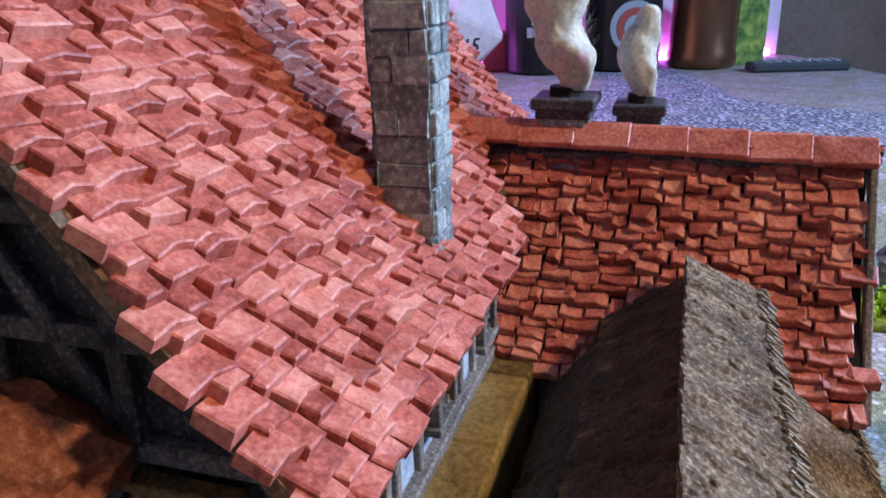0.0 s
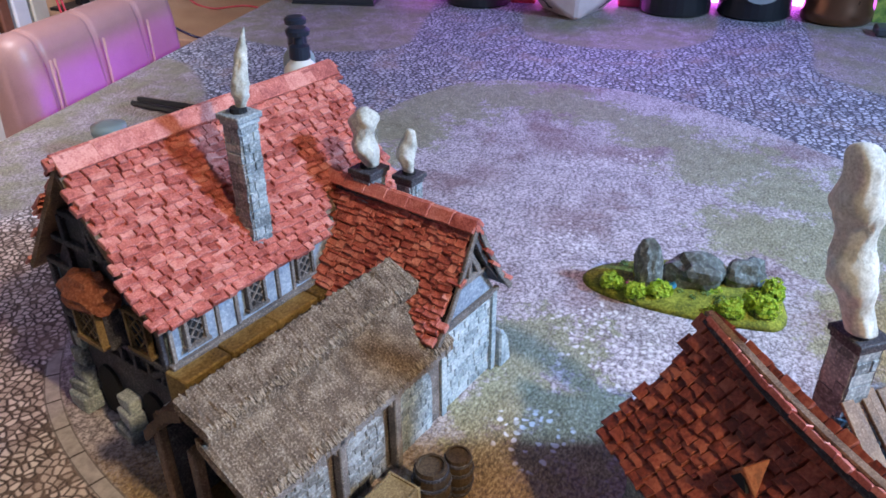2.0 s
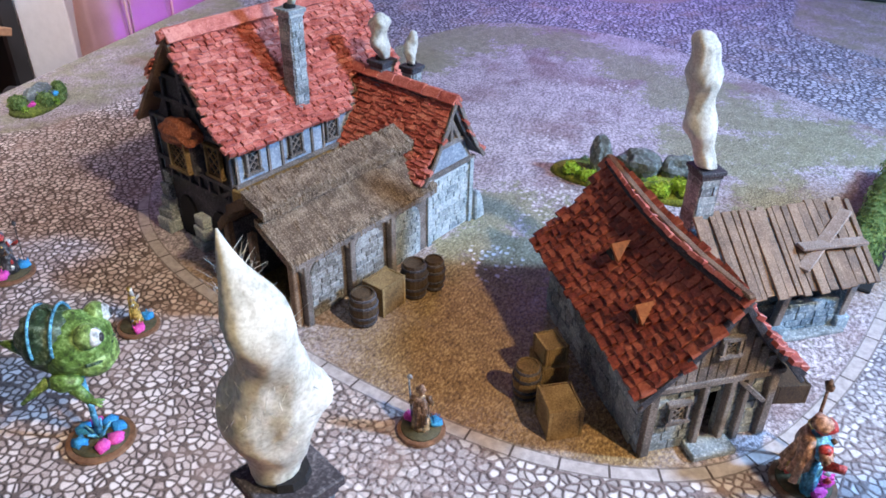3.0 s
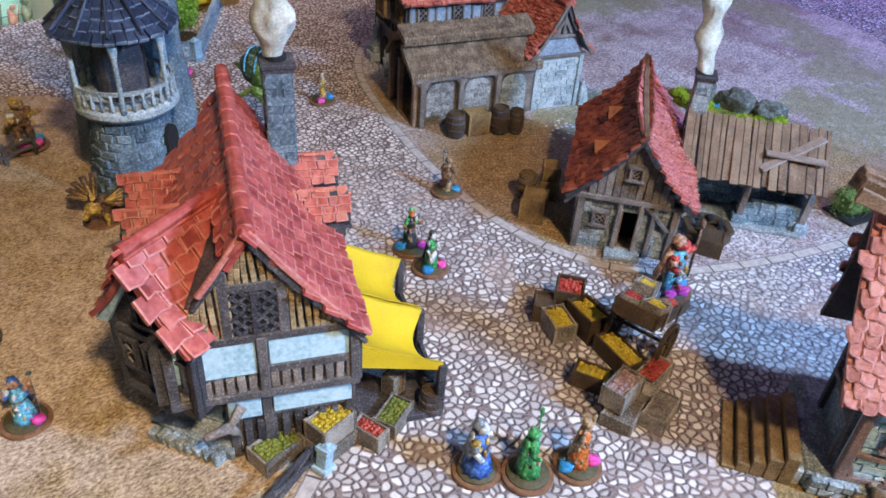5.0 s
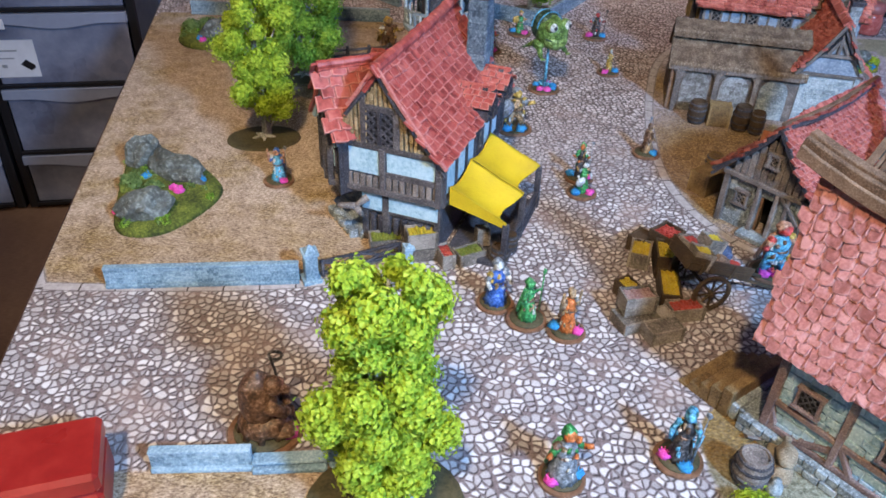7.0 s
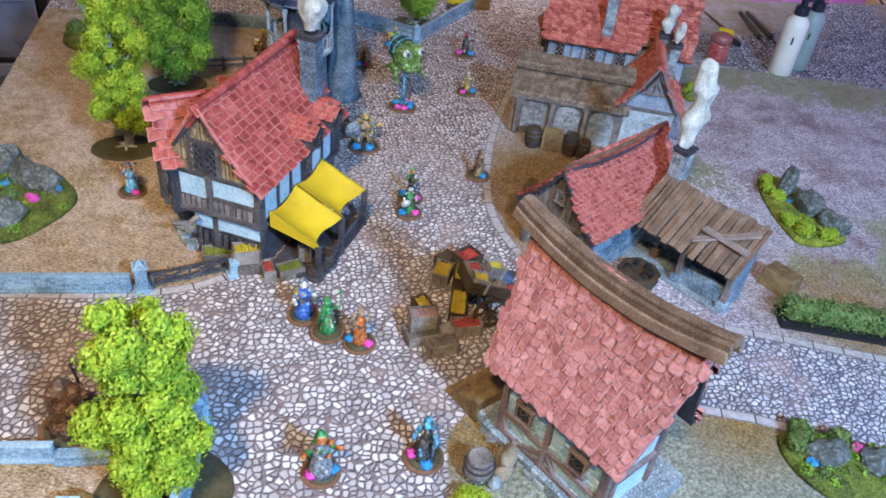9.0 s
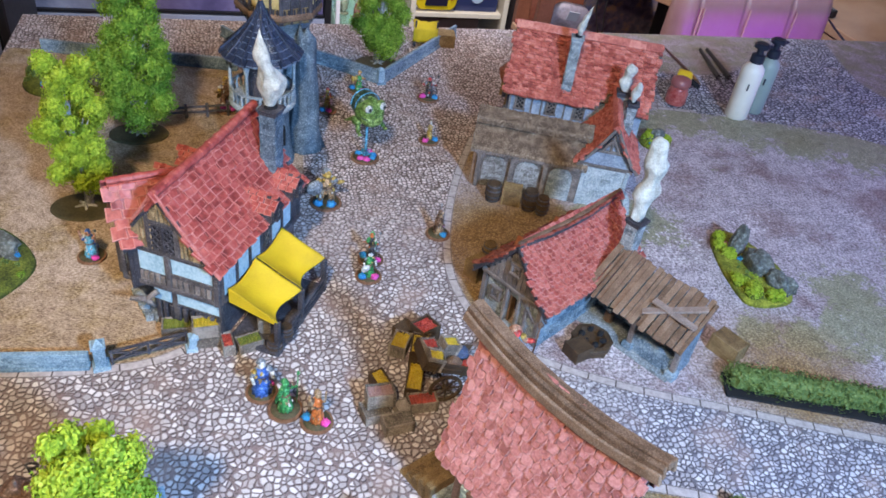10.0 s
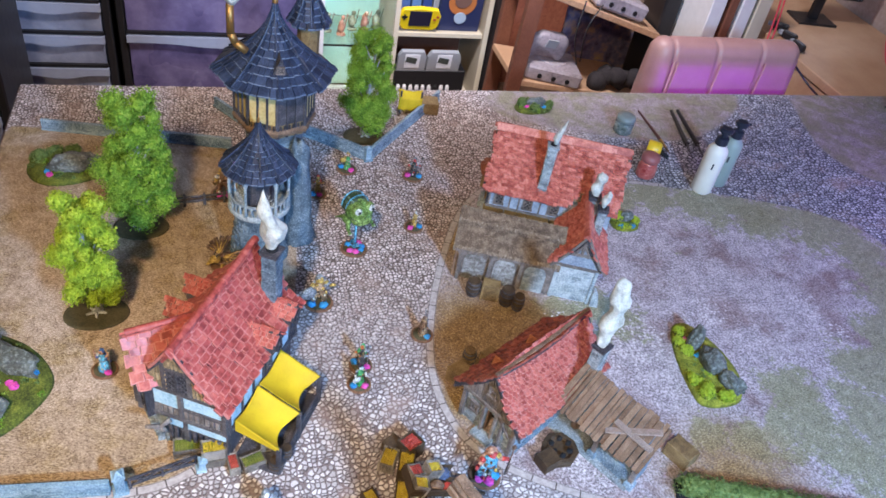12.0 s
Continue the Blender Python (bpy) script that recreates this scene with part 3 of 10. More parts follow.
far_road = step(across, 0.42, 0.2)
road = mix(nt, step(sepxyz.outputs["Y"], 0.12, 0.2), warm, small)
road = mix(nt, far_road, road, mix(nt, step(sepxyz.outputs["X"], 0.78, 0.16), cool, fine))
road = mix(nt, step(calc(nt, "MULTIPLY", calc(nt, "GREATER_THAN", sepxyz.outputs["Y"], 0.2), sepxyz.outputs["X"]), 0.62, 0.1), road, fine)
# Warm shade put into the road's colour as an ochre tint.
warm_shade = calc(nt, "MULTIPLY", attr("ochre"), ramp(nt, noise_tex(nt, 60, 4), [(0.3, (0, 0, 0)), (0.52, (1, 1, 1))]))
road = mix(nt, calc(nt, "MULTIPLY", warm_shade, 0.3), road, mix(nt, 1.0, road, (0.8, 0.62, 0.4), "MULTIPLY"))
dust = ramp(nt, noise_tex(nt, 15, 6, 0.65), [(0.52, (0, 0, 0)), (0.66, (1, 1, 1))])
road = mix(nt, calc(nt, "MULTIPLY", dust, 0.5), road, mix(nt, noise_tex(nt, 240, 5, 0.7), (0.26, 0.16, 0.13), (0.5, 0.38, 0.34)))

fibre = noise_tex(nt, 300, 8, 0.82, (35, 1, 1.8, 1))
clump = noise_tex(nt, 75, 6, 0.72)
tuft = calc(nt, "ADD", calc(nt, "MULTIPLY", fibre, 0.8), calc(nt, "MULTIPLY", clump, 0.2))
dry = ramp(nt, tuft, [(0.42, (0.05, 0.027, 0.008)), (0.475, (0.22, 0.14, 0.055)), (0.525, (0.4, 0.28, 0.135)), (0.58, (0.7, 0.57, 0.38))])
pink = ramp(nt, tuft, [(0.42, (0.15, 0.095, 0.06)), (0.49, (0.42, 0.315, 0.23)), (0.575, (0.74, 0.61, 0.49))])
grass = mix(nt, ramp(nt, noise_tex(nt, 13, 6, 0.65), [(0.36, (0, 0, 0)), (0.52, (1, 1, 1))]), dry, pink)
straw = ramp(nt, tuft, [(0.4, (0.03, 0.015, 0.002)), (0.48, (0.17, 0.085, 0.012)), (0.54, (0.3, 0.17, 0.03)), (0.61, (0.56, 0.38, 0.11))])
grass = mix(nt, calc(nt, "MULTIPLY", attr("ochre"), 0.35), grass, straw)
worn_patch = ramp(nt, noise_tex(nt, 22, 7, 0.72), [(0.52, (0, 0, 0)), (0.66, (1, 1, 1))])
grass = mix(nt, calc(nt, "MULTIPLY", worn_patch, 0.55), grass, mix(nt, 1.0, grass, (0.55, 0.47, 0.36), "MULTIPLY"))

dirt_n = calc(nt, "ADD", calc(nt, "MULTIPLY", noise_tex(nt, 300, 8, 0.8), 0.82), calc(nt, "MULTIPLY", noise_tex(nt, 45, 5, 0.7), 0.18))
dirt = ramp(nt, dirt_n, [(0.41, (0.1, 0.08, 0.088)), (0.48, (0.33, 0.285, 0.31)), (0.55, (0.68, 0.63, 0.67))])
earth = ramp(nt, dirt_n, [(0.41, (0.1, 0.062, 0.06)), (0.5, (0.25, 0.175, 0.175)), (0.6, (0.45, 0.37, 0.37))])
dirt = mix(nt, ramp(nt, noise_tex(nt, 10, 6, 0.68), [(0.5, (0, 0, 0)), (0.64, (1, 1, 1))]), dirt, earth)
crack_at = nt.nodes.new("ShaderNodeTexNoise")
crack_at.inputs["Scale"].default_value = 90
crack_geo = nt.nodes.new("ShaderNodeNewGeometry")
nt.links.new(crack_geo.outputs["Position"], crack_at.inputs["Vector"])
crack_off = nt.nodes.new("ShaderNodeVectorMath")
crack_off.operation = "MULTIPLY_ADD"
nt.links.new(crack_at.outputs["Color"], crack_off.inputs[0])
crack_off.inputs[1].default_value = (0.012,) * 3
nt.links.new(crack_geo.outputs["Position"], crack_off.inputs[2])
cracks = node(nt, "ShaderNodeTexVoronoi", Scale=100)
cracks.feature, cracks.voronoi_dimensions = "DISTANCE_TO_EDGE", "2D"
nt.links.new(crack_off.outputs[0], cracks.inputs["Vector"])
crack_line = calc(nt, "MULTIPLY", ramp(nt, cracks.outputs["Distance"], [(0.015, (1, 1, 1)), (0.075, (0, 0, 0))]), ramp(nt, noise_tex(nt, 30, 4), [(0.34, (0, 0, 0)), (0.5, (1, 1, 1))]))
dirt = mix(nt, calc(nt, "MULTIPLY", crack_line, 0.62), dirt, (0.09, 0.07, 0.075))
moss = ramp(nt, tuft, [(0.4, (0.06, 0.06, 0.03)), (0.47, (0.17, 0.175, 0.085)), (0.53, (0.31, 0.315, 0.18)), (0.6, (0.6, 0.6, 0.44))])
dabs = calc(nt, "ADD", calc(nt, "MULTIPLY", noise_tex(nt, 26, 6, 0.7), 0.65), calc(nt, "MULTIPLY", noise_tex(nt, 170, 4, 0.7), 0.35))
dabs = calc(nt, "ADD", dabs, calc(nt, "MULTIPLY", attr("green"), 0.24))
field = mix(nt, calc(nt, "MULTIPLY", ramp(nt, dabs, [(0.6, (0, 0, 0)), (0.66, (1, 1, 1))]), 0.85), dirt, moss)
field = mix(nt, calc(nt, "MULTIPLY", attr("brown"), 0.7), field, earth)
field = mix(nt, calc(nt, "MULTIPLY", attr("ochre"), 0.95), field, mix(nt, 0.62, dry, straw))
chipped = nt.nodes.new("ShaderNodeTexNoise")
chipped.inputs["Scale"].default_value = 140
geo = nt.nodes.new("ShaderNodeNewGeometry")
nt.links.new(geo.outputs["Position"], chipped.inputs["Vector"])
shake = nt.nodes.new("ShaderNodeVectorMath")
shake.operation = "MULTIPLY_ADD"
nt.links.new(chipped.outputs["Color"], shake.inputs[0])
shake.inputs[1].default_value = (0.006,) * 3
nt.links.new(geo.outputs["Position"], shake.inputs[2])
stones = node(nt, "ShaderNodeTexVoronoi", Scale=190)
stones.voronoi_dimensions = "2D"
nt.links.new(shake.outputs[0], stones.inputs["Vector"])
spark = nt.nodes.new("ShaderNodeSeparateColor")
nt.links.new(stones.outputs["Color"], spark.inputs["Color"])
chips = calc(nt, "MULTIPLY", ramp(nt, stones.outputs["Distance"], [(0.26, (1, 1, 1)), (0.38, (0, 0, 0))]),
             step(calc(nt, "MULTIPLY", calc(nt, "ADD", spark.outputs["Green"], calc(nt, "MULTIPLY", noise_tex(nt, 40), 0.5)), attr("pebbly")), 0.86, 0.1))
field = mix(nt, calc(nt, "MULTIPLY", chips, 0.9), field, (0.74, 0.71, 0.73))
patchy = mix(nt, ramp(nt, noise_tex(nt, 20, 7, 0.7), [(0.42, (0, 0, 0)), (0.58, (1, 1, 1))]), mix(nt, 0.5, dirt, earth), mix(nt, 0.4, moss, earth))

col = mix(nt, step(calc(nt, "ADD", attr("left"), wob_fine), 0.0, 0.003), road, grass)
col = mix(nt, step(calc(nt, "ADD", attr("near"), wob_fine), 0.0, 0.003), col, grass)
col = mix(nt, step(calc(nt, "ADD", attr("patch"), wob_fine), 0.0, 0.01), col, patchy)
pale = ramp(nt, dirt_n, [(0.4, (0.06, 0.06, 0.035)), (0.5, (0.22, 0.22, 0.16)), (0.62, (0.48, 0.48, 0.4))])
yard = mix(nt, calc(nt, "MULTIPLY", attr("ochre"), 0.8), pale, straw)
col = mix(nt, step(calc(nt, "ADD", attr("yard"), wob_fine), 0.0, 0.003), col, yard)
col = mix(nt, step(calc(nt, "ADD", attr("plot"), wob_fine), 0.0, 0.003), col, field)


def kerb_print(sd, run, where, below):
    """Printed kerb stones just outside an outline."""
    band = calc(nt, "MULTIPLY", step(attr(sd), -0.011, 0.0015), calc(nt, "SUBTRACT", 1.0, step(attr(sd), 0.0, 0.0015)))
    k = calc(nt, "FRACT", calc(nt, "MULTIPLY", attr(run), 34.0))
    joint = calc(nt, "LESS_THAN", k, 0.05)
    tone = ramp(nt, noise_tex(nt, 160, 5), [(0.3, (0.33, 0.29, 0.285)), (0.55, (0.48, 0.44, 0.435)), (0.75, (0.58, 0.545, 0.54))])
    rim = calc(nt, "ADD", calc(nt, "LESS_THAN", attr(sd), -0.0098), calc(nt, "GREATER_THAN", attr(sd), -0.001), True)
    tone = mix(nt, calc(nt, "ADD", joint, calc(nt, "MULTIPLY", rim, 0.7), True), tone, (0.08, 0.06, 0.055))
    return mix(nt, calc(nt, "MULTIPLY", band, where), below, tone)


col = kerb_print("plot", "along", attr("kerbed"), col)
col = kerb_print("left", "along_left", calc(nt, "LESS_THAN", sepxyz.outputs["Y"], 0.0), col)
col = kerb_print("yard", "along_yard", calc(nt, "GREATER_THAN", sepxyz.outputs["X"], 0.2), col)
nt.links.new(col, bsdf.inputs["Base Color"])
bsdf.inputs["Roughness"].default_value = 0.72
bumped(nt, bsdf, noise_tex(nt, 1800, 2), 0.12, 0.0002)
me.materials.append(m_mat)
game_mat = new("ground", me)
tagged(game_mat, "printed neoprene mat with cobbled streets, dry grass and bare earth", "game mat", "", "structure")


# ---- parts of houses ----
def lattice_window(parent, m, w, h, bars=3, frame_mat=None, bar_mat=None, sill=True):
    """A small leaded window set into a wall: m puts its middle on the wall, x along it, -y outwards."""
    bm = bmesh.new()
    prism(bm, [(-w / 2, -h / 2), (w / 2, -h / 2), (w / 2, h / 2), (-w / 2, h / 2)], 0.0012, m @ pose(0, -0.0006, 0))
    pane = part("window", bm, BLACK, parent)
    t = 0.0022
    for c, s in (((0, -0.0012, h / 2), (w + 2 * t, 0.004, t)), ((0, -0.0012, -h / 2), (w + 2 * t, 0.005, t)),
                 ((-w / 2, -0.0012, 0), (t, 0.004, h)), ((w / 2, -0.0012, 0), (t, 0.004, h))):
        bm = bmesh.new()
        box(bm, c, s)
        bm.transform(m)
        part("window_frame", bm, frame_mat or GREY_TIMBER, pane, bevel=0.0003)
    bm = bmesh.new()
    k = max(w, h) / bars
    for sgn in (1, -1):
        for i in range(-bars, bars + 1):
            x0, z0 = i * k, 0
            pts = []
            for q in np.linspace(-1, 1, 41):
                x, z = x0 + q * h, sgn * q * h
                if abs(x) < w / 2 and abs(z) < h / 2:
                    pts.append((x, z))
            if len(pts) > 2:
                beam(bm, (pts[0][0], -0.0012, pts[0][1]), (pts[-1][0], -0.0012, pts[-1][1]), 0.0009, 0.0009)
    if bm.verts:
        bm.transform(m)
        part("lattice", bm, bar_mat or GREY_TIMBER, pane)
    else:
        bm.free()
    return pane


def masonry(parent, m, w, h, rows, material, rng, name="stone", skip=None, depth=0.0012, fill=0.9):
    """Single stones laid on a wall face: m puts the face's lower corner, x along, z up, -y outwards."""
    ch = h / rows
    for r in range(rows):
        x = -rng.uniform(0, 0.6) * ch
        while x < w:
            l = ch * rng.uniform(1.1, 2.3)
            a, b = max(x, 0), min(x + l, w)
            x += l
            if b - a < ch * 0.4 or rng.random() > fill or (skip and skip((a + b) / 2, (r + 0.5) * ch)):
                continue
            bm = bmesh.new()
            e = 0.0005
            box(bm, ((a + b) / 2, 0, (r + 0.5) * ch), (b - a - 2 * e, depth * rng.uniform(1.2, 2.2), ch - 2 * e), ry=rng.uniform(-2, 2))
            worn(bm, 0.0004, 400, rng.random() * 50)
            bm.transform(m)
            part(name, bm, material, parent, bevel=0.0003)


def smoke_plume(c, top, r, seed, lean=(0, 0), tip=0.35, lobes=3):
    """A tuft of cotton wool standing on a chimney: soft lobes, rounded or drawn out to a tip."""
    ob = thing("smoke_tuft", pose(*c), "white wool smoke tuft standing on a chimney", "smoke")
    bm = bmesh.new()
    rng = random.Random(seed)
    h = top - c[2]
    n, m, rings = 72, 44, []
    for j in range(n + 1):
        f = j / n
        end = math.sqrt(max(0.0, 1 - (max(0, f - (1 - tip)) / tip) ** 2)) if tip < 0.5 else (1 - (max(0, f - 0.3) / 0.7) ** 1.6)
        foot = 0.58 + 0.42 * min(1, f * 2.8) ** 0.8
        wide = r * foot * end * (0.76 + 0.13 * math.cos(2 * math.pi * lobes * (f - 0.28) + 0.6 * math.sin(seed))) + 0.0003
        sway = V(lean[0] * f + 0.22 * r * math.sin(6 * f + seed), lean[1] * f + 0.22 * r * math.cos(5 * f + seed), h * f)
        ring = []
        for i in range(m):
            a = 2 * math.pi * i / m
            d = V(math.cos(a), math.sin(a), 0)
            q = (sway + d * wide) / r
            q = V(q.x, q.y, q.z * 0.6)
            k = 1 + 0.36 * noise.noise(q * 0.9 + V(seed, 0, 0)) + 0.17 * noise.noise(q * 2.0 + V(0, seed, 0)) + 0.06 * noise.noise(V(q.x * 6, q.y * 6, q.z * 2 + seed)) + 0.03 * noise.noise(V(q.x * 15, q.y * 15, q.z * 4 + seed))
            ring.append(bm.verts.new(sway + d * wide * k + V(0, 0, 0.15 * r * noise.noise(q * 1.6 + V(4, seed, 2)))))
        rings.append(ring)
    for lo, hi in zip(rings, rings[1:]):
        for i in range(m):
            bm.faces.new((lo[i], lo[(i + 1) % m], hi[(i + 1) % m], hi[i]))
    bm.faces.new(rings[0][::-1])
    bm.faces.new(rings[-1])
    part("wool", bm, SMOKE, ob, smooth=True)
    # Loose fibres that stand off the tuft.
    verts, faces = [], []
    for _ in range(520):
        f = rng.uniform(0.12, 0.9)
        ring_c = V(lean[0] * f, lean[1] * f, h * f)
        a = rng.uniform(0, 6.283)
        rad = r * rng.uniform(0.5, 0.82) * (min(1, 0.4 + 1.6 * f) if f < 0.6 else (1.0 - f) / 0.4)
        p = ring_c + V(rad * math.cos(a), rad * math.sin(a), 0)
        q = p + V(rng.uniform(-0.2, 0.2) * r, rng.uniform(-0.2, 0.2) * r, rng.uniform(0.05, 0.3) * r) + V(math.cos(a), math.sin(a), 0) * 0.05 * r
        side = V(-math.sin(a), math.cos(a), 0.2).normalized() * 0.0001
        k = len(verts)
        verts += [p - side, p + side, q + side * 0.5, q - side * 0.5]
        faces += [(k, k + 1, k + 2, k + 3)]
    me = bpy.data.meshes.new("loose_wool")
    me.from_pydata(verts, [], faces)
    me.materials.append(SMOKE)
    f_ob = new("loose_wool", me)
    f_ob.parent = ob
    tagged(f_ob, kind="stuff")
    return ob


def chimney(parent, c, w, d, z0, z1, material, seed, rows=9, rz=0.0, cap=0.004, dark_cap=True):
    """A stack of cut stones with a cap and a flue."""
    rng = random.Random(seed)
    bm = bmesh.new()
    box(bm, (c[0], c[1], (z0 + z1) / 2), (w, d, z1 - z0), rz)
    stack = part("chimney", bm, material, parent)
    ch = (z1 - z0) / rows
    base = pose(c[0], c[1], z0, 0, 0, rz)
    for r in range(rows):
        for turn, span, off in ((0, w, d / 2), (180, w, d / 2), (90, d, w / 2), (-90, d, w / 2)):
            k = rng.choice((1, 2, 2))
            cuts = [0] + sorted(rng.uniform(0.3, 0.7) for _ in range(k - 1)) + [1]
            for a, b in zip(cuts, cuts[1:]):
                bm = bmesh.new()
                box(bm, ((a + b - 1) / 2 * span, -off, (r + 0.5) * ch), ((b - a) * span - 0.0006, 0.0016 * rng.uniform(0.8, 1.6), ch - 0.0007))
                worn(bm, 0.0004, 500, rng.random() * 40)
                bm.transform(base @ pose(0, 0, 0, 0, 0, turn))
                part("stone", bm, material, stack, bevel=0.0003)
    bm = bmesh.new()
    for e, z in ((0.003, z1), (0.0055, z1 + 0.003)):
        box(bm, (c[0], c[1], z), (w + e, d + e, 0.0034), rz)
    part("chimney_cap", bm, DARK_TIMBER if dark_cap else material, stack, bevel=0.0005)
    bm = bmesh.new()
    tube(bm, (c[0], c[1], z1 + 0.002), (c[0], c[1], z1 + 0.0075), min(w, d) * 0.42, min(w, d) * 0.38, 10)
    part("flue", bm, BLACK, stack)
    return stack


def gable_wall(bm, w, h, rise, th, m):
    """A pentagon wall across a house."""
    prism(bm, [(-w / 2, 0), (w / 2, 0), (w / 2, h), (0, h + rise), (-w / 2, h)], th, m)


# ---- the tavern with its thatched aisle and red wing ----
TAV = pose(0.227, 0.217, 0, 0, 0, -22.5)
tavern = thing("tavern", TAV, "red-tiled model tavern with white stone walls and thatched aisle", "house")
bm = bmesh.new()
u0, u1, v0, v1, wh, rz_ = 0.031, 0.222, 0.100, 0.204, 0.108, 0.184
box(bm, ((u0 + u1) / 2, v0 + 0.003, wh / 2), (u1 - u0, 0.006, wh))
part("front_wall", bm, BLUE_STONE, tavern)
bm = bmesh.new()
box(bm, ((u0 + u1) / 2, v1 - 0.003, wh / 2), (u1 - u0, 0.006, wh))
part("back_wall", bm, BLUE_STONE, tavern)
for u, nm in ((u0, "gable_wall"), (u1 - 0.006, "gable_wall")):
    bm = bmesh.new()
    gable_wall(bm, v1 - v0 - 0.0124, wh - 0.004, rz_ - wh - 0.006, 0.006, pose(u + 0.006, (v0 + v1) / 2, 0, 0, 0, 90))
    part(nm, bm, DARK_TIMBER, tavern)
# Upper wall plaster, posts and windows over the aisle.
bm = bmesh.new()
box(bm, ((u0 + u1) / 2, v0 - 0.001, 0.0885), (u1 - u0 - 0.004, 0.002, 0.034))
part("plaster_panel", bm, PALE_BLUE, tavern)
for u in (0.033, 0.065, 0.079, 0.112, 0.125):
    bm = bmesh.new()
    box(bm, (u, v0 - 0.0025, 0.089), (0.0026, 0.002, 0.034))
    part("wall_post", bm, GREY_TIMBER, tavern, bevel=0.0003)
bm = bmesh.new()
box(bm, (0.09, v0 - 0.003, 0.0725), (0.122, 0.005, 0.004))
part("wall_beam", bm, GREY_TIMBER, tavern, bevel=0.0005)
for u in (0.048, 0.093, 0.134):
    lattice_window(tavern, pose(u, v0 - 0.0026, 0.0895), 0.0125, 0.019, 3)
# Ochre stone ledge below the upper floor.
rng = random.Random(5)
x = 0.026
while x < 0.145:
    l = rng.uniform(0.022, 0.04)
    bm = bmesh.new()
    box(bm, (x + l / 2, 0.091, 0.05), (l - 0.0008, 0.017, 0.042 + rng.uniform(-0.003, 0.002)))
    worn(bm, 0.0012, 200, x * 90)
    part("ledge_stone", bm, OCHRE_STONE, tavern, bevel=0.0008)
    x += l
# Left gable: framing, windows, canopy over the bay.
for p, q in (((u0 - 0.001, v0, 0.070), (u0 - 0.001, v1, 0.070)), ((u0 - 0.001, v0, 0.108), (u0 - 0.001, v1, 0.108)), ((u0 - 0.001, v0 + 0.002, 0.0), (u0 - 0.001, v0 + 0.002, 0.108)),
             ((u0 - 0.001, v1 - 0.002, 0.0), (u0 - 0.001, v1 - 0.002, 0.108)), ((u0 - 0.001, 0.152, 0.108), (u0 - 0.001, 0.152, 0.176)),
             ((u0 - 0.001, 0.128, 0.108), (u0 - 0.001, 0.128, 0.146)), ((u0 - 0.001, 0.176, 0.108), (u0 - 0.001, 0.176, 0.146)),
             ((u0 - 0.001, 0.115, 0.128), (u0 - 0.001, 0.19, 0.128)), ((u0 - 0.001, 0.13, 0.148), (u0 - 0.001, 0.174, 0.148)),
             ((u0 - 0.001, 0.104, 0.066), (u0 - 0.001, 0.13, 0.052)), ((u0 - 0.001, 0.1, 0.056), (u0 - 0.001, 0.2, 0.056)),
             ((u0 - 0.001, 0.152, 0.074), (u0 - 0.001, 0.128, 0.108)), ((u0 - 0.001, 0.128, 0.11), (u0 - 0.001, 0.15, 0.146))):
    bm = bmesh.new()
    beam(bm, p, q, 0.004, 0.004)
    part("gable_beam", bm, DARK_TIMBER, tavern, bevel=0.0005)
for i in range(7):
    bm = bmesh.new()
    box(bm, (u0 - 0.001, 0.107 + i * 0.013, 0.063), (0.004, 0.003, 0.014))
    part("gable_stud", bm, DARK_TIMBER, tavern, bevel=0.0004)
lattice_window(tavern, pose(u0 - 0.0025, 0.118, 0.09, 0, 0, -90), 0.017, 0.026, 3, OCHRE_TIMBER, OCHRE_TIMBER)
bay = bmesh.new()
prism(bay, [(-0.015, -0.016), (0.015, -0.016), (0.015, 0.016), (-0.015, 0.016)], 0.012, pose(u0 - 0.012, 0.150, 0.09, 0, 0, -90))
part("bay", bay, DARK_TIMBER, tavern, bevel=0.001)
lattice_window(tavern, pose(u0 - 0.0128, 0.150, 0.09, 0, 0, -90), 0.022, 0.026, 4, OCHRE_TIMBER, OCHRE_TIMBER)
bm = bmesh.new()
blob(bm, (u0 - 0.008, 0.150, 0.108), (0.014, 0.023, 0.011), 0.25, 4, 3, 4)
part("bay_canopy", bm, surface("canopy_paint", (0.12, 0.03, 0.012), (0.26, 0.07, 0.03), (0.4, 0.15, 0.08), 0.7, 600, 90, 0.9, 0.0015, brush=0.2), tavern, "rough red canopy over the bay window")
rng = random.Random(19)
for v, n in ((0.104, 4), (0.148, 3), (0.196, 5)):
    z = 0.0
    for k in range(n):
        h = rng.uniform(0.009, 0.013)
        bm = bmesh.new()
        box(bm, (u0 - 0.007 + 0.0016 * k, v + rng.uniform(-0.002, 0.002), z + h / 2), (0.013 - 0.002 * k, 0.02 - 0.0025 * k, h - 0.0006), rz=rng.uniform(-12, 12))
        worn(bm, 0.0013, 140, v * 100 + k)
        part("pier_stone", bm, GREY_STONE, tavern, bevel=0.0009)
        z += h
# Black sheets on the wall stand for the shade inside open arches.
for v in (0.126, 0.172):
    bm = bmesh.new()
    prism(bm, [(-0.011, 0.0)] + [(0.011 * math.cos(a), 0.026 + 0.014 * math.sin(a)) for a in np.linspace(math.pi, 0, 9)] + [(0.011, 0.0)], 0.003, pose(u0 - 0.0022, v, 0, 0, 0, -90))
    part("arch_shade", bm, BLACK, tavern)
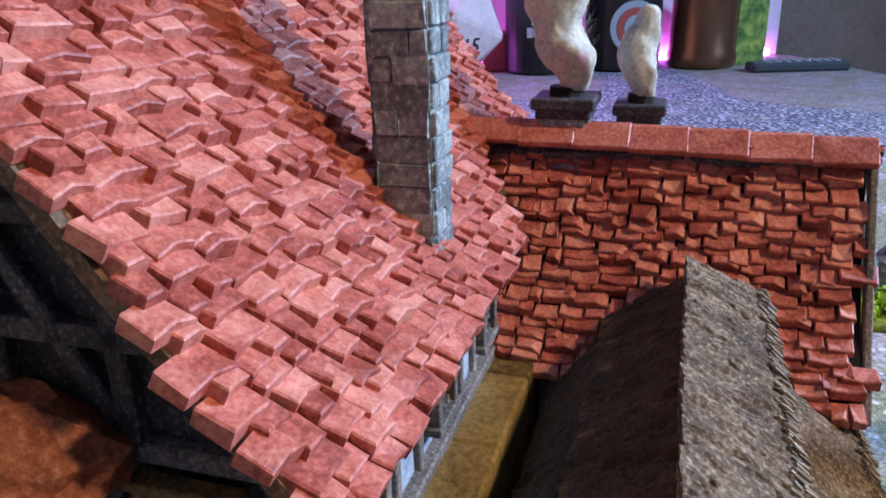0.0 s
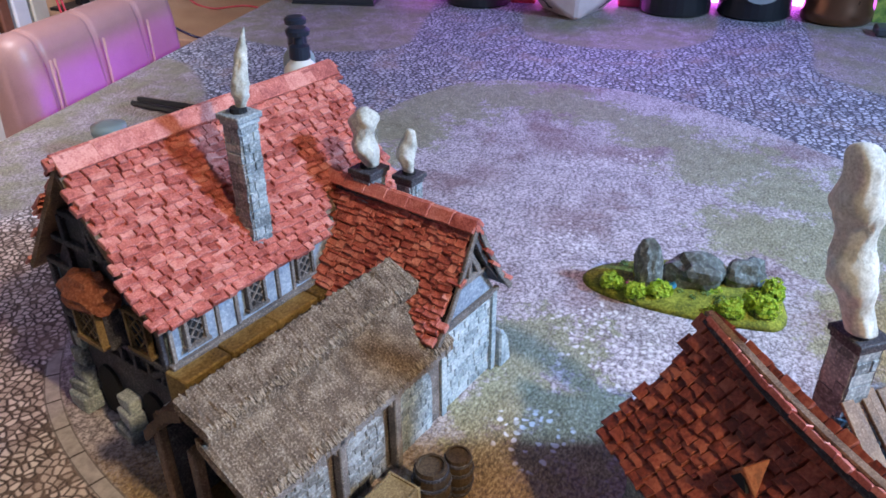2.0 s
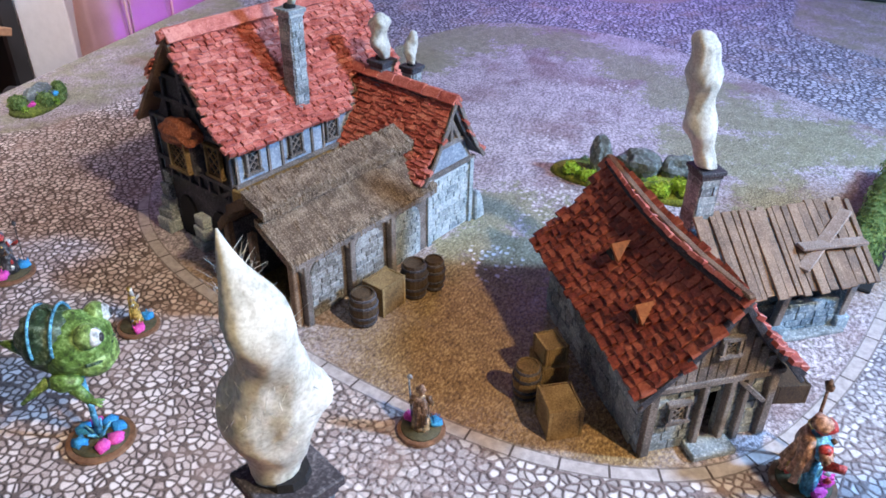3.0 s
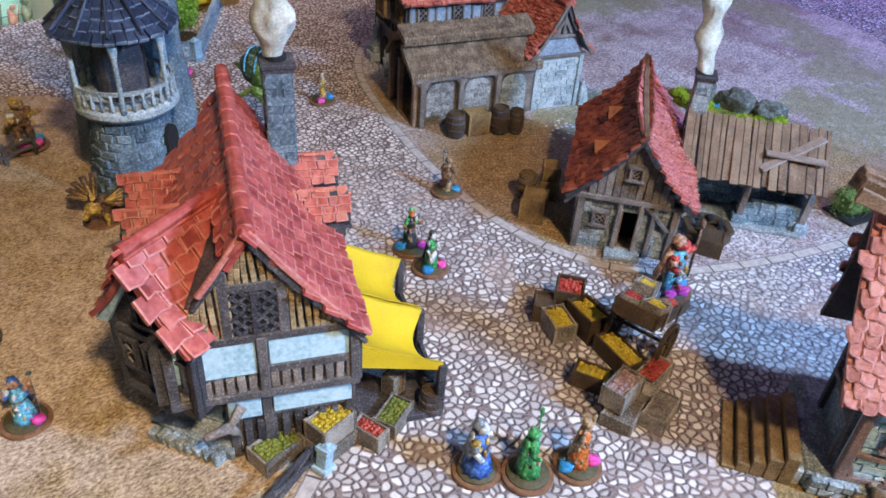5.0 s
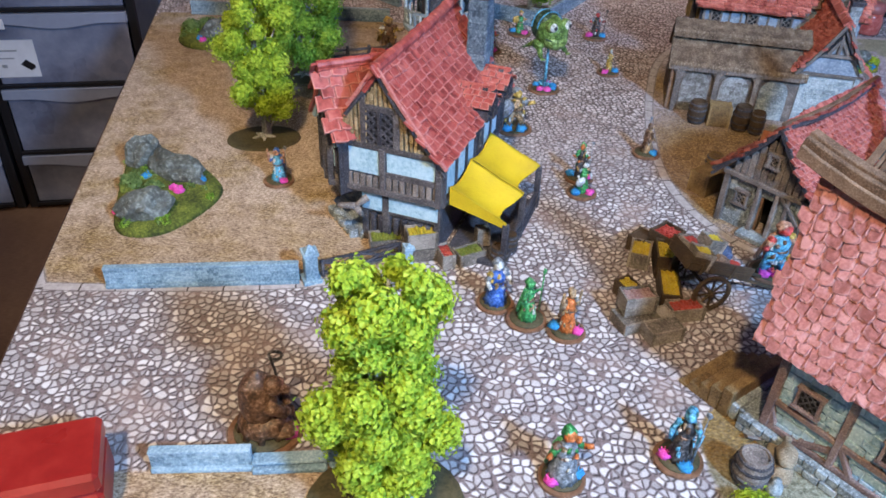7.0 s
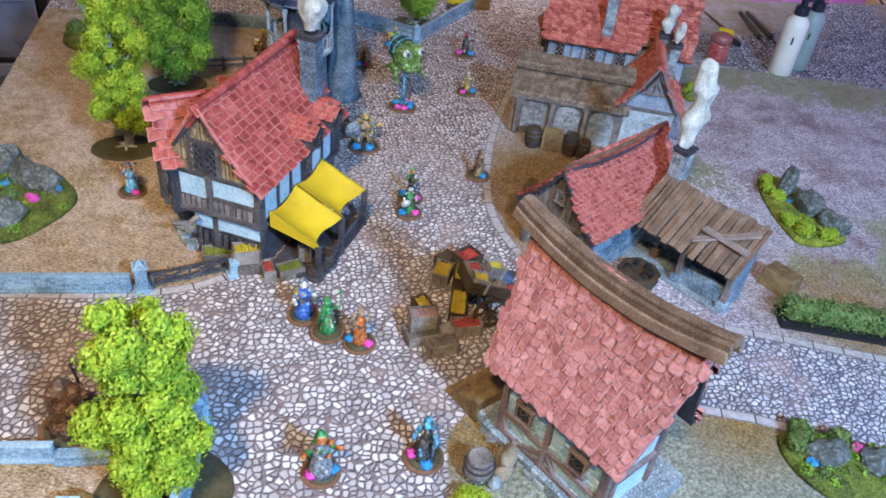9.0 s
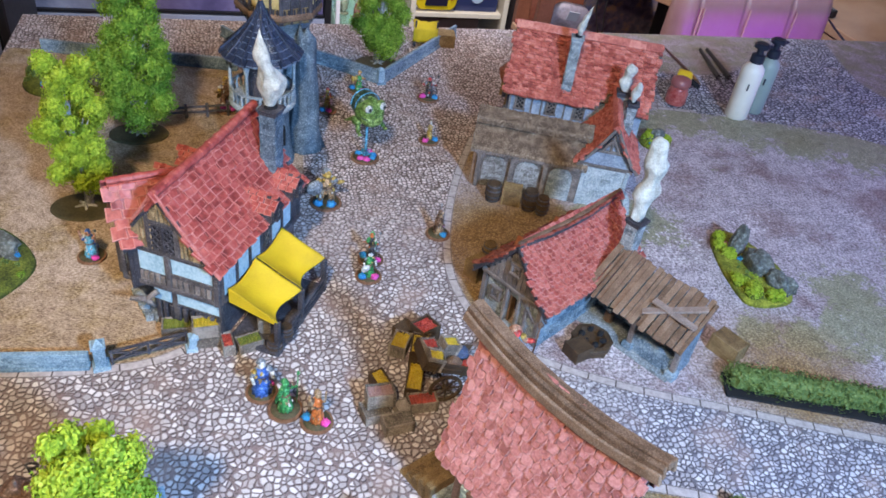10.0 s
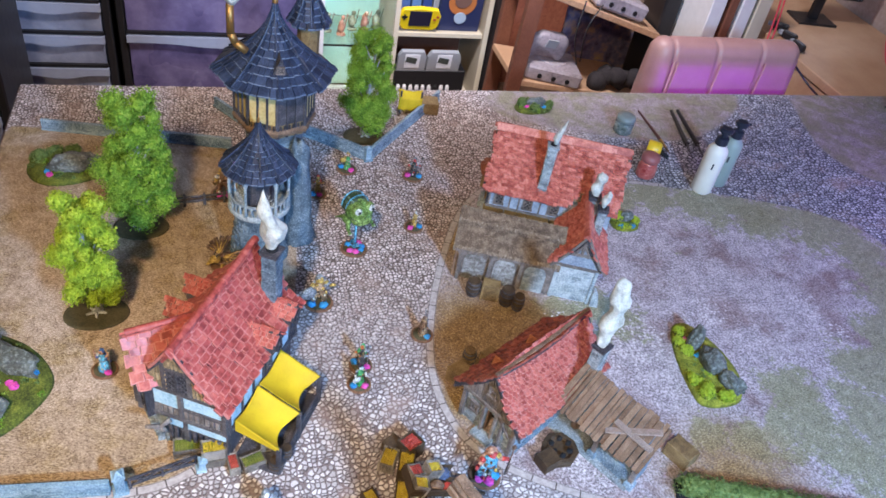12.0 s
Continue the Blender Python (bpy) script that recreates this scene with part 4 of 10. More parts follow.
# Main roof: a hollow in its front face.


def tav_sag(s, t):
    return -0.004 * math.exp(-((s - 0.42) / 0.12) ** 2) * math.exp(-((t - 0.75) / 0.35) ** 2) - 0.0022 * math.sin(math.pi * t) + 0.0006 * math.sin(9 * s)


ev, ez, rv, rz = 0.088, 0.104, 0.1515, 0.186
lb = math.hypot(rv - ev, rz - ez)


def tav_keep(s, t):
    u, v = 0.022 + s * 0.207, ev + t * (rv - ev)
    return not (u > 0.15 + t * 0.09 and u < 0.21 - t * 0.09 and t < 0.24)


slope(tavern, (0.022, ev, ez), (1, 0, 0), (0, rv - ev, rz - ez), 0.207, lb, 24, 0.0082, TILE_A, "flat", tav_sag, tav_keep, lambda s, t: 0.1 < s < 0.6, 0.0024, 11, BROWN_TIMBER, jag=0.6, uneven=0.4)
slope(tavern, (0.229, 0.215, ez), (-1, 0, 0), (0, rv - 0.215, rz - ez), 0.207, lb, 17, 0.0098, TILE_A, "flat", None, None, lambda s, t: False, 0.0017, 12, BROWN_TIMBER)
for i in range(9):
    bm = bmesh.new()
    for sgn in (1, -1):
        box(bm, (0.022 + 0.207 * (i + 0.5) / 9, rv + sgn * 0.0042, rz - 0.0012), (0.0238, 0.011, 0.0024), rx=-sgn * 50, rz=random.uniform(-1, 1))
    worn(bm, 0.0005, 220, i)
    part("ridge_tile", bm, TILE_A, tavern, bevel=0.0004)
# Thatched aisle with arched white stone bays.


def thatch_skin(name, lo, hi, material, seed):
    """A bundle of straw between two lines (y, z) across the aisle, rough on top."""
    bm = bmesh.new()
    n, k = 150, 14
    rows_ = []
    for j in range(k + 1):
        f = j / k
        y, z = lo[0] + f * (hi[0] - lo[0]), lo[1] + f * (hi[1] - lo[1])
        row = []
        for i in range(n + 1):
            u = -0.005 + 0.16 * i / n
            rough = 0.0017 * noise.noise(V(u * 850, f * 3.5, seed)) + 0.0009 * noise.noise(V(u * 300, f * 14, seed + 3))
            row.append(bm.verts.new((u, y + 0.6 * rough - (0.0012 * abs(noise.noise(V(u * 700, seed, 0))) if j == 0 else 0), z + rough)))
        rows_.append(row)
    for a, b in zip(rows_, rows_[1:]):
        for i in range(n):
            bm.faces.new((a[i], a[i + 1], b[i + 1], b[i]))
    r = bmesh.ops.extrude_face_region(bm, geom=bm.faces[:])
    for v in r["geom"]:
        if isinstance(v, bmesh.types.BMVert):
            v.co.z -= 0.007
    return part(name, bm, material, tavern)


thatch_skin("thatch", (-0.0055, 0.0605), (0.031, 0.0845), THATCH, 1)
thatch_skin("thatch", (0.0205, 0.0925), (0.0425, 0.1025), THATCH, 2)
rng = random.Random(58)
for y, z, up in ((-0.006, 0.0595, 0.64), (0.02, 0.0915, 0.44)):
    bm = bmesh.new()
    for i in range(700):
        u, q = rng.uniform(-0.005, 0.155), rng.uniform(0, 0.002)
        p = V(u, y - rng.uniform(0, 0.0014) + q, z + up * q + rng.uniform(-0.002, 0.001))
        beam(bm, p, p + V(rng.uniform(-0.0006, 0.0006), 0.0022, 0.0022 * up + rng.uniform(0.0005, 0.0011)), 0.0006, 0.0006)
    part("straw_edge", bm, STRAW, tavern, kind="stuff")
# Back slope: its shade is put into a darker copy of the thatch.
thatch_skin("thatch", (0.078, 0.064), (0.060, 0.0835), SHADED_THATCH, 3)
thatch_skin("thatch", (0.064, 0.083), (0.0405, 0.0975), SHADED_THATCH, 4)
bm = bmesh.new()
box(bm, (0.0765, 0.0035, 0.029), (0.149, 0.005, 0.058))
aisle = part("aisle_wall", bm, GREY_TIMBER, tavern)
bm = bmesh.new()
box(bm, (0.078, 0.074, 0.031), (0.15, 0.005, 0.062))
part("aisle_wall", bm, DARK_TIMBER, tavern)
for k in range(3):
    x0 = 0.014 + k * 0.046
    bm = bmesh.new()
    arch = [(0, 0.001), (0.033, 0.001), (0.033, 0.035)] + [(0.0165 + 0.0165 * math.cos(a), 0.035 + 0.016 * math.sin(a)) for a in np.linspace(0, math.pi, 9)[1:-1]] + [(0, 0.035)]
    prism(bm, arch, 0.0014, pose(x0, -0.0004, 0))
    # Left two arches: the cottage's shadow is put into a darker stone colour.
    stone = WHITE_STONE if k == 2 else SHADED_STONE
    panel = part("arch_panel", bm, stone, aisle)
    masonry(panel, pose(x0 + 0.0006, -0.0006, 0.001), 0.032, 0.048, 9, stone, random.Random(k + 30),
            skip=lambda x, z: z > 0.034 and math.hypot(x - 0.016, (z - 0.034) * 1.05) > 0.0142, depth=0.0009, fill=0.8)
    for p, q in (((x0 - 0.006, -0.003, 0.0), (x0 - 0.006, -0.003, 0.058)), ((x0 - 0.005, -0.003, 0.047), (x0 + 0.005, -0.002, 0.057)), ((x0 - 0.007, -0.003, 0.047), (x0 - 0.013, -0.002, 0.056))):
        bm = bmesh.new()
        beam(bm, p, q, 0.0055 if p[2] == 0 else 0.003, 0.006 if p[2] == 0 else 0.003)
        part("aisle_post", bm, GREY_TIMBER, aisle, bevel=0.0006)
bm = bmesh.new()
beam(bm, (-0.002, -0.004, 0.056), (0.152, -0.004, 0.056), 0.004, 0.005)
part("aisle_plate", bm, GREY_TIMBER, aisle, bevel=0.0006)
for v in (0.003, 0.046, 0.074):
    bm = bmesh.new()
    box(bm, (0.002, v, 0.032), (0.006, 0.006, 0.064))
    worn(bm, 0.0006, 100, v)
    part("entrance_post", bm, BROWN_TIMBER, tavern, bevel=0.0008)
bm = bmesh.new()
box(bm, (0.0745, 0.04, 0.0012), (0.151, 0.076, 0.0024))
part("plinth", bm, OCHRE_STONE, tavern, bevel=0.0008)
# The wing that crosses at the far end.
wu, wv = 0.180, 0.002
bm = bmesh.new()
box(bm, (0.1515, 0.048, 0.032), (0.005, 0.098, 0.064))
part("wing_wall", bm, WHITE_STONE, tavern)
bm = bmesh.new()
box(bm, (0.2095, 0.048, 0.032), (0.005, 0.098, 0.064))
part("wing_wall", bm, WHITE_STONE, tavern)
bm = bmesh.new()
box(bm, (wu, wv + 0.003, 0.031), (0.063, 0.006, 0.062))
front = part("wing_front", bm, WHITE_STONE, tavern)
masonry(front, pose(0.1492, wv - 0.0003, 0.001), 0.062, 0.058, 9, WHITE_STONE, random.Random(61), depth=0.0011, fill=0.85)
bm = bmesh.new()
prism(bm, [(-0.034, 0.0625), (0.034, 0.0625), (0, 0.121)], 0.006, pose(wu, wv + 0.001, 0))
gab = part("wing_gable", bm, PALE_BLUE, tavern)
for p, q in (((-0.035, 0.064), (0.035, 0.064)), ((0, 0.09), (0, 0.118)), ((-0.02, 0.088), (0.02, 0.088)), ((-0.011, 0.09), (-0.001, 0.106)), ((0.011, 0.09), (0.001, 0.106))):
    bm = bmesh.new()
    beam(bm, (wu + p[0], wv - 0.001, p[1]), (wu + q[0], wv - 0.001, q[1]), 0.0036, 0.004)
    part("gable_beam", bm, GREY_TIMBER, gab, bevel=0.0005)
for sgn in (1, -1):
    bm = bmesh.new()
    sweep(bm, [(wu + sgn * a, wv - 0.0075, z) for a, z in ((0.001, 0.1265), (0.016, 0.1), (0.028, 0.0805), (0.041, 0.0645))], 0.0022, 0.004)
    part("bargeboard", bm, GREY_TIMBER, gab, bevel=0.0004)
bm = bmesh.new()
prism(bm, [(-0.006, 0), (0.008, 0), (0.004, 0.02), (-0.002, 0.03), (-0.006, 0.03)], 0.012, pose(0.219, wv - 0.007, 0))
worn(bm, 0.0008, 120, 2)
part("stone_buttress", bm, WHITE_STONE, tavern, bevel=0.0012)


def wing_sag(s, t):
    return -0.0035 * math.sin(math.pi * t) + 0.002 * (1 - t) ** 2 + 0.0006 * math.sin(14 * s)


wl = math.hypot(0.042, 0.062)
# Black deck puts shade into the gaps between the wing's tiles.
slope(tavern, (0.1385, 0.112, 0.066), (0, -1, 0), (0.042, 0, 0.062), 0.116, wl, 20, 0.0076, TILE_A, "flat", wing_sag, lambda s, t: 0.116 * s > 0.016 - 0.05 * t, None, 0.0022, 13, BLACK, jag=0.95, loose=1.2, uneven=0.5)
slope(tavern, (0.2215, wv - 0.006, 0.066), (0, 1, 0), (-0.042, 0, 0.062), 0.116, wl, 12, 0.0088, TILE_A, "flat", wing_sag, lambda s, t: 0.116 * (1 - s) > 0.02 - 0.05 * t, lambda s, t: False, 0.0019, 14, DARK_TIMBER)
for i in range(7):
    bm = bmesh.new()
    y = wv - 0.008 + 0.118 * (i + 0.5) / 7
    for sgn in (1, -1):
        box(bm, (wu + sgn * 0.0032, y, 0.1285 + 0.003 * (i / 6)), (0.0085, 0.0172, 0.0026), ry=sgn * 48)
    worn(bm, 0.0005, 220, i + 9)
    part("ridge_tile", bm, TILE_A, tavern, bevel=0.0004)
chimney(tavern, (0.108, 0.106), 0.0125, 0.013, 0.104, 0.192, GREY_STONE, 3, 15, dark_cap=False)
chimney(tavern, (0.185, 0.082), 0.014, 0.014, 0.1, 0.137, GREY_STONE, 4, 6)
chimney(tavern, (0.199, 0.060), 0.011, 0.011, 0.09, 0.133, GREY_STONE, 5, 7)


def tav_world(u, v, z):
    p = TAV @ V(u, v, z)
    return p.x, p.y, p.z


smoke_plume(tav_world(0.108, 0.106, 0.1985), 0.241, 0.0062, 21, (0.008, -0.006), 0.7, 2)
smoke_plume(tav_world(0.185, 0.082, 0.1435), 0.181, 0.0105, 22, (0.001, 0.001), 0.45, 2)
smoke_plume(tav_world(0.199, 0.060, 0.1395), 0.168, 0.0066, 23, (0.001, 0), 0.4, 1)


# ---- the cottage with its plank-roofed shed ----
COT = pose(0.195, -0.073, 0, 0, 0, 31.0)
cottage = thing("cottage", COT, "stone and timber model cottage with red tiles and plank shed", "house")
cw, ch_, cl, crise = 0.043, 0.056, 0.152, 0.058
for v in (cw - 0.003, -cw + 0.003):
    bm = bmesh.new()
    box(bm, (0.004 + cl / 2, v, ch_ / 2), (cl, 0.006, ch_))
    # South-east wall: the cool light's blue is put into its stone colour.
    side = part("side_wall", bm, GREY_STONE if v > 0 else BLUE_STONE, cottage)
    face = pose(0.004, -cw, 0) if v < 0 else pose(0.004 + cl, cw, 0, 0, 0, 180)
    masonry(side, face, cl, ch_, 8, GREY_STONE if v > 0 else BLUE_STONE, random.Random(71 + (v > 0)), depth=0.0012, fill=0.9)
# Front wall in pieces round the door opening.
rng = random.Random(8)
for y0, y1, z0, z1 in ((-cw + 0.006, -0.010, 0, ch_), (0.006, cw - 0.006, 0, ch_), (-0.010, 0.006, 0.041, ch_)):
    bm = bmesh.new()
    box(bm, (0.007, (y0 + y1) / 2, (z0 + z1) / 2), (0.006, y1 - y0, z1 - z0))
    fw = part("front_wall", bm, GREY_STONE, cottage)
    if z0 == 0:
        masonry(fw, pose(0.004, y1, 0, 0, 0, -90), y1 - y0, ch_, 8, GREY_STONE, rng, depth=0.0013, fill=0.8)
bm = bmesh.new()
box(bm, (0.004 + cl - 0.003, 0, ch_ / 2), (0.006, 2 * cw - 0.012, ch_))
part("back_wall", bm, GREY_STONE, cottage)
# Black sheet added behind the door to make the inside look dark.
bm = bmesh.new()
box(bm, (0.03, 0, 0.028), (0.002, 2 * cw - 0.014, 0.055))
part("shade_sheet", bm, BLACK, cottage)
for u in (0.002, 0.15):
    bm = bmesh.new()
    prism(bm, [(-cw - 0.001, ch_), (cw + 0.001, ch_), (0, ch_ + crise - 0.003)], 0.006, pose(u + 0.006, 0, 0, 0, 0, 90))
    gable = part("gable", bm, GREY_TIMBER, cottage)
    if u < 0.1:
        for i in range(13):
            y = -0.039 + i * 0.0065
            top = ch_ + (crise - 0.004) * (1 - abs(y) / cw) - 0.002
            if top - ch_ > 0.004:
                bm = bmesh.new()
                box(bm, (0.0005, y, (ch_ - 0.002 + top) / 2), (0.003, 0.0058, top - ch_ + 0.002), rx=random.uniform(-1, 1))
                worn(bm, 0.0004, 150, i)
                part("gable_board", bm, GREY_TIMBER, gable, bevel=0.0003)
lattice_window(cottage, pose(-0.0015, 0.0, 0.082, 0, 0, -90), 0.010, 0.012, 3, GREY_TIMBER)
lattice_window(cottage, pose(0.002, 0.022, 0.033, 0, 0, -90), 0.0115, 0.014, 3, GREY_TIMBER)
for y, w in ((cw - 0.003, 0.006), (-cw + 0.003, 0.006), (0.007, 0.004), (-0.011, 0.004), (-0.022, 0.004)):
    bm = bmesh.new()
    box(bm, (0.0015, y, ch_ / 2), (0.006, w, ch_ - 0.002))
    worn(bm, 0.0005, 120, y * 90)
    part("front_post", bm, GREY_TIMBER, cottage, bevel=0.0006)
bm = bmesh.new()
box(bm, (0.001, 0, ch_ - 0.002), (0.006, 2 * cw + 0.004, 0.005))
part("front_beam", bm, GREY_TIMBER, cottage, bevel=0.0006)
bm = bmesh.new()
beam(bm, (0.0, -0.036, 0.03), (0.0, -0.014, 0.052), 0.0035, 0.0035)
part("front_brace", bm, GREY_TIMBER, cottage, bevel=0.0005)
bm = bmesh.new()
box(bm, (-0.004, -0.002, 0.0025), (0.016, 0.03, 0.005))
worn(bm, 0.0008, 130, 3)
part("door_step", bm, GREY_STONE, cottage, bevel=0.0008)
bm = bmesh.new()
box(bm, (0.012, 0.0055, 0.02), (0.014, 0.0025, 0.038), rz=14)
part("door", bm, BROWN_TIMBER, cottage, bevel=0.0004)
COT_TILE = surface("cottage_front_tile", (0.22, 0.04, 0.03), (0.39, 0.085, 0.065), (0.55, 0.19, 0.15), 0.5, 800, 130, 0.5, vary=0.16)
COT_EDGE = surface("cottage_tile_edge", (0.34, 0.1, 0.08), (0.48, 0.18, 0.15), (0.6, 0.3, 0.26), 0.6, 500, 60, 0.4)
VENT_TILE = surface("orange_vent_tile", (0.16, 0.04, 0.014), (0.3, 0.09, 0.035), (0.42, 0.17, 0.08), 0.6, 500, 90, 0.5)
hang = 0.054
rise_h, z_e = 0.0645, 0.054


def cot_sag(s, t):
    return -0.0062 * math.sin(math.pi * s) * t - 0.0032 * math.sin(math.pi * t) + 0.0022 * (1 - t) ** 2


cot_l = math.hypot(hang, rise_h)
# The slope away from the lamps has its shade put into darker tiles.
slope(cottage, (0.170, hang, z_e), (-1, 0, 0), (0, -hang, rise_h), 0.178, cot_l, 15, 0.0085, TILE_C_SHADED, "flat", cot_sag, None, lambda s, t: s > 0.25, 0.0019, 31, DARK_TIMBER, jag=0.55)
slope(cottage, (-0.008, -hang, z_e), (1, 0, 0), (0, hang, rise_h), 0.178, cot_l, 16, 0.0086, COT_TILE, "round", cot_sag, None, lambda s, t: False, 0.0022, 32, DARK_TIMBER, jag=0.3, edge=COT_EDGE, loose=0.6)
for k, (s, t) in enumerate(((0.42, 0.55), (0.72, 0.4))):
    x, y, z = 0.170 - s * 0.178, hang * (1 - t), z_e + rise_h * t - 0.004
    bm = bmesh.new()
    tip, back = V(x, y + 0.006, z + 0.010), V(x, y - 0.009, z + 0.0115)
    left, right = V(x - 0.009, y + 0.0035, z - 0.001), V(x + 0.009, y + 0.0035, z - 0.001)
    vs = [bm.verts.new(q) for q in (tip, back, left, right)]
    for f in ((0, 1, 2), (0, 3, 1), (1, 3, 2), (0, 2, 3)):
        bm.faces.new([vs[i] for i in f])
    vent = part("roof_vent", bm, VENT_TILE, cottage, bevel=0.0006)
    # Black wedge stands for the shade in the vent's opening.
    bm = bmesh.new()
    prism(bm, [(-0.0055, 0), (0.0055, 0), (0, 0.0075)], 0.002, pose(x, y + 0.0062, z, 0, 0, 180) @ pose(0, 0, 0, -12))
    part("vent_hole", bm, BLACK, vent)
bm = bmesh.new()
sweep(bm, [(-0.009 + 0.18 * f, 0, z_e + rise_h + 0.0015 - 0.006 * math.sin(math.pi * f)) for f in np.linspace(0, 1, 9)], 0.005, 0.003)
worn(bm, 0.0006, 150, 4)
part("ridge_board", bm, BROWN_TIMBER, cottage, bevel=0.0008)
for sgn in (1, -1):
    bm = bmesh.new()
    beam(bm, (-0.0065, sgn * 0.001, z_e + rise_h - 0.0065), (-0.0065, sgn * hang, z_e - 0.0065), 0.0026, 0.0028)
    part("bargeboard", bm, DARK_TIMBER, cottage, bevel=0.0005)
# Shed: blue stone back wall, posts and a roof of single planks.
bm = bmesh.new()
box(bm, (0.118, -0.104, 0.041), (0.006, 0.122, 0.082))
back = part("shed_wall", bm, BLUE_STONE, cottage)
masonry(back, pose(0.115, -0.043, 0.0, 0, 0, -90), 0.122, 0.078, 11, BLUE_STONE, random.Random(77), depth=0.0014, fill=0.9)
bm = bmesh.new()
box(bm, (0.1, -0.163, 0.028), (0.036, 0.005, 0.056))
part("shed_wall", bm, BLUE_STONE, cottage)
bm = bmesh.new()
box(bm, (0.088, -0.136, 0.013), (0.007, 0.05, 0.026))
low = part("low_wall", bm, BLUE_STONE, cottage)
masonry(low, pose(0.0845, -0.111, 0.0, 0, 0, -90), 0.05, 0.026, 4, BLUE_STONE, random.Random(78), depth=0.0014, fill=0.95)
bm = bmesh.new()
box(bm, (0.1, -0.1, 0.002), (0.05, 0.13, 0.004))
worn(bm, 0.0006, 100, 5)
part("shed_base", bm, GREY_STONE, cottage, bevel=0.001)
for y in (-0.108, -0.164):
    bm = bmesh.new()
    box(bm, (0.085, y, 0.006), (0.012, 0.012, 0.012))
    worn(bm, 0.0008, 120, y * 50)
    part("post_foot", bm, BLUE_STONE, cottage, bevel=0.001)
    bm = bmesh.new()
    beam(bm, (0.085, y, 0.01), (0.08, y, 0.056), 0.006, 0.006)
    part("shed_post", bm, GREY_TIMBER, cottage, bevel=0.0006)
    bm = bmesh.new()
    beam(bm, (0.081, y + 0.004, 0.042), (0.08, y + 0.016, 0.054), 0.0035, 0.0035)
    part("shed_brace", bm, GREY_TIMBER, cottage, bevel=0.0004)
bm = bmesh.new()
beam(bm, (0.08, -0.046, 0.055), (0.08, -0.168, 0.055), 0.005, 0.005)
part("shed_plate", bm, GREY_TIMBER, cottage, bevel=0.0005)
rng = random.Random(15)
y = -0.043
while y > -0.170:
    w = rng.uniform(0.0045, 0.0085)
    bm = bmesh.new()
    a, b = V(0.121 + rng.uniform(-0.002, 0.003), y - w / 2, 0.0915 + rng.uniform(-0.0006, 0.0006)), V(0.066 + rng.uniform(-0.003, 0.003), y - w / 2 + rng.uniform(-0.001, 0.001), 0.0515)
    vs = beam(bm, a, b, w - 0.0007, 0.0022)
    worn(bm, 0.0005, 140, y * 300)
    part("roof_plank", bm, BROWN_TIMBER, cottage, bevel=0.0004)
    y -= w
for a, b in (((0.0785, -0.112, 0.0632), (0.1105, -0.165, 0.0865)), ((0.0905, -0.115, 0.0745), (0.0885, -0.168, 0.0735))):
    bm = bmesh.new()
    beam(bm, a, b, 0.0088, 0.0026)
    worn(bm, 0.0004, 140, a[0] * 400)
    part("cross_plank", bm, WEATHERED_PLANK, cottage, bevel=0.0004)
chimney(cottage, (0.127, -0.052), 0.016, 0.014, 0.0, 0.122, GREY_STONE, 9, 17, cap=0.002)
p = COT @ V(0.127, -0.052, 0.1285)
smoke_plume(tuple(p), 0.217, 0.0142, 24, (0.012, 0.022), 0.22, 3)

# ---- the inn with its yellow awnings ----
INN = pose(-0.157, -0.046, 0, 0, 0, 60.0)
inn = thing("inn", INN, "half-timbered model inn with red roof and pale plaster panels", "house")
iw, il = 0.056, 0.172
INN_TIMBER = surface("worn_timber", (0.03, 0.027, 0.03), (0.075, 0.068, 0.072), (0.19, 0.17, 0.17), 0.7, 700, 60, 0.6, brush=0.3, vary=0.12)
bm = bmesh.new()
box(bm, (0.008 + (il - 0.01) / 2, -0.016, 0.02825), (il - 0.01, 0.072, 0.0565))
part("ground_floor", bm, DARK_TIMBER, inn)
bm = bmesh.new()
box(bm, (0.114, 0.036, 0.02825), (0.112, 0.0319, 0.0565))
part("ground_floor", bm, DARK_TIMBER, inn)
bm = bmesh.new()
prism(bm, [(-iw, 0.0565), (iw, 0.0565), (iw, 0.098), (0, 0.164), (-iw, 0.098)], il, pose(0.002, 0, 0, 0, 0, -90))
part("upper_floor", bm, DARK_TIMBER, inn)


def front_panel(y0, y1, z0, z1, u, material, name="plaster_panel"):
    bm = bmesh.new()
    box(bm, (u, (y0 + y1) / 2, (z0 + z1) / 2), (0.0026, y1 - y0, z1 - z0))
    return part(name, bm, material, inn, bevel=0.0005)


front_panel(-0.053, -0.006, 0.0755, 0.098, 0.0012, PLASTER)
front_panel(0.001, 0.0455, 0.0725, 0.098, 0.0008, PLASTER)
front_panel(-0.053, -0.006, 0.0355, 0.054, 0.0045, PLASTER)
front_panel(0.001, 0.020, 0.034, 0.054, 0.0045, PLASTER)
for i in range(17):
    y = -0.0515 + i * 0.0062
    if -0.006 < y < 0.001 or y > 0.045:
        continue
    bm = bmesh.new()
    low = 0.0035 if y > 0 else 0.0
    box(bm, (0.0008, y, 0.0662 - low / 2), (0.0036, 0.0047, 0.0155 - low), rx=2 * math.sin(i * 2.3))
    part("wall_stud", bm, GREY_TIMBER, inn, bevel=0.0005)
for i in range(9):
    bm = bmesh.new()
    box(bm, (0.0058, -0.05 + i * 0.0075, 0.0145), (0.004, 0.0045, 0.029))
    part("wall_stud", bm, DARK_TIMBER, inn, bevel=0.0005)
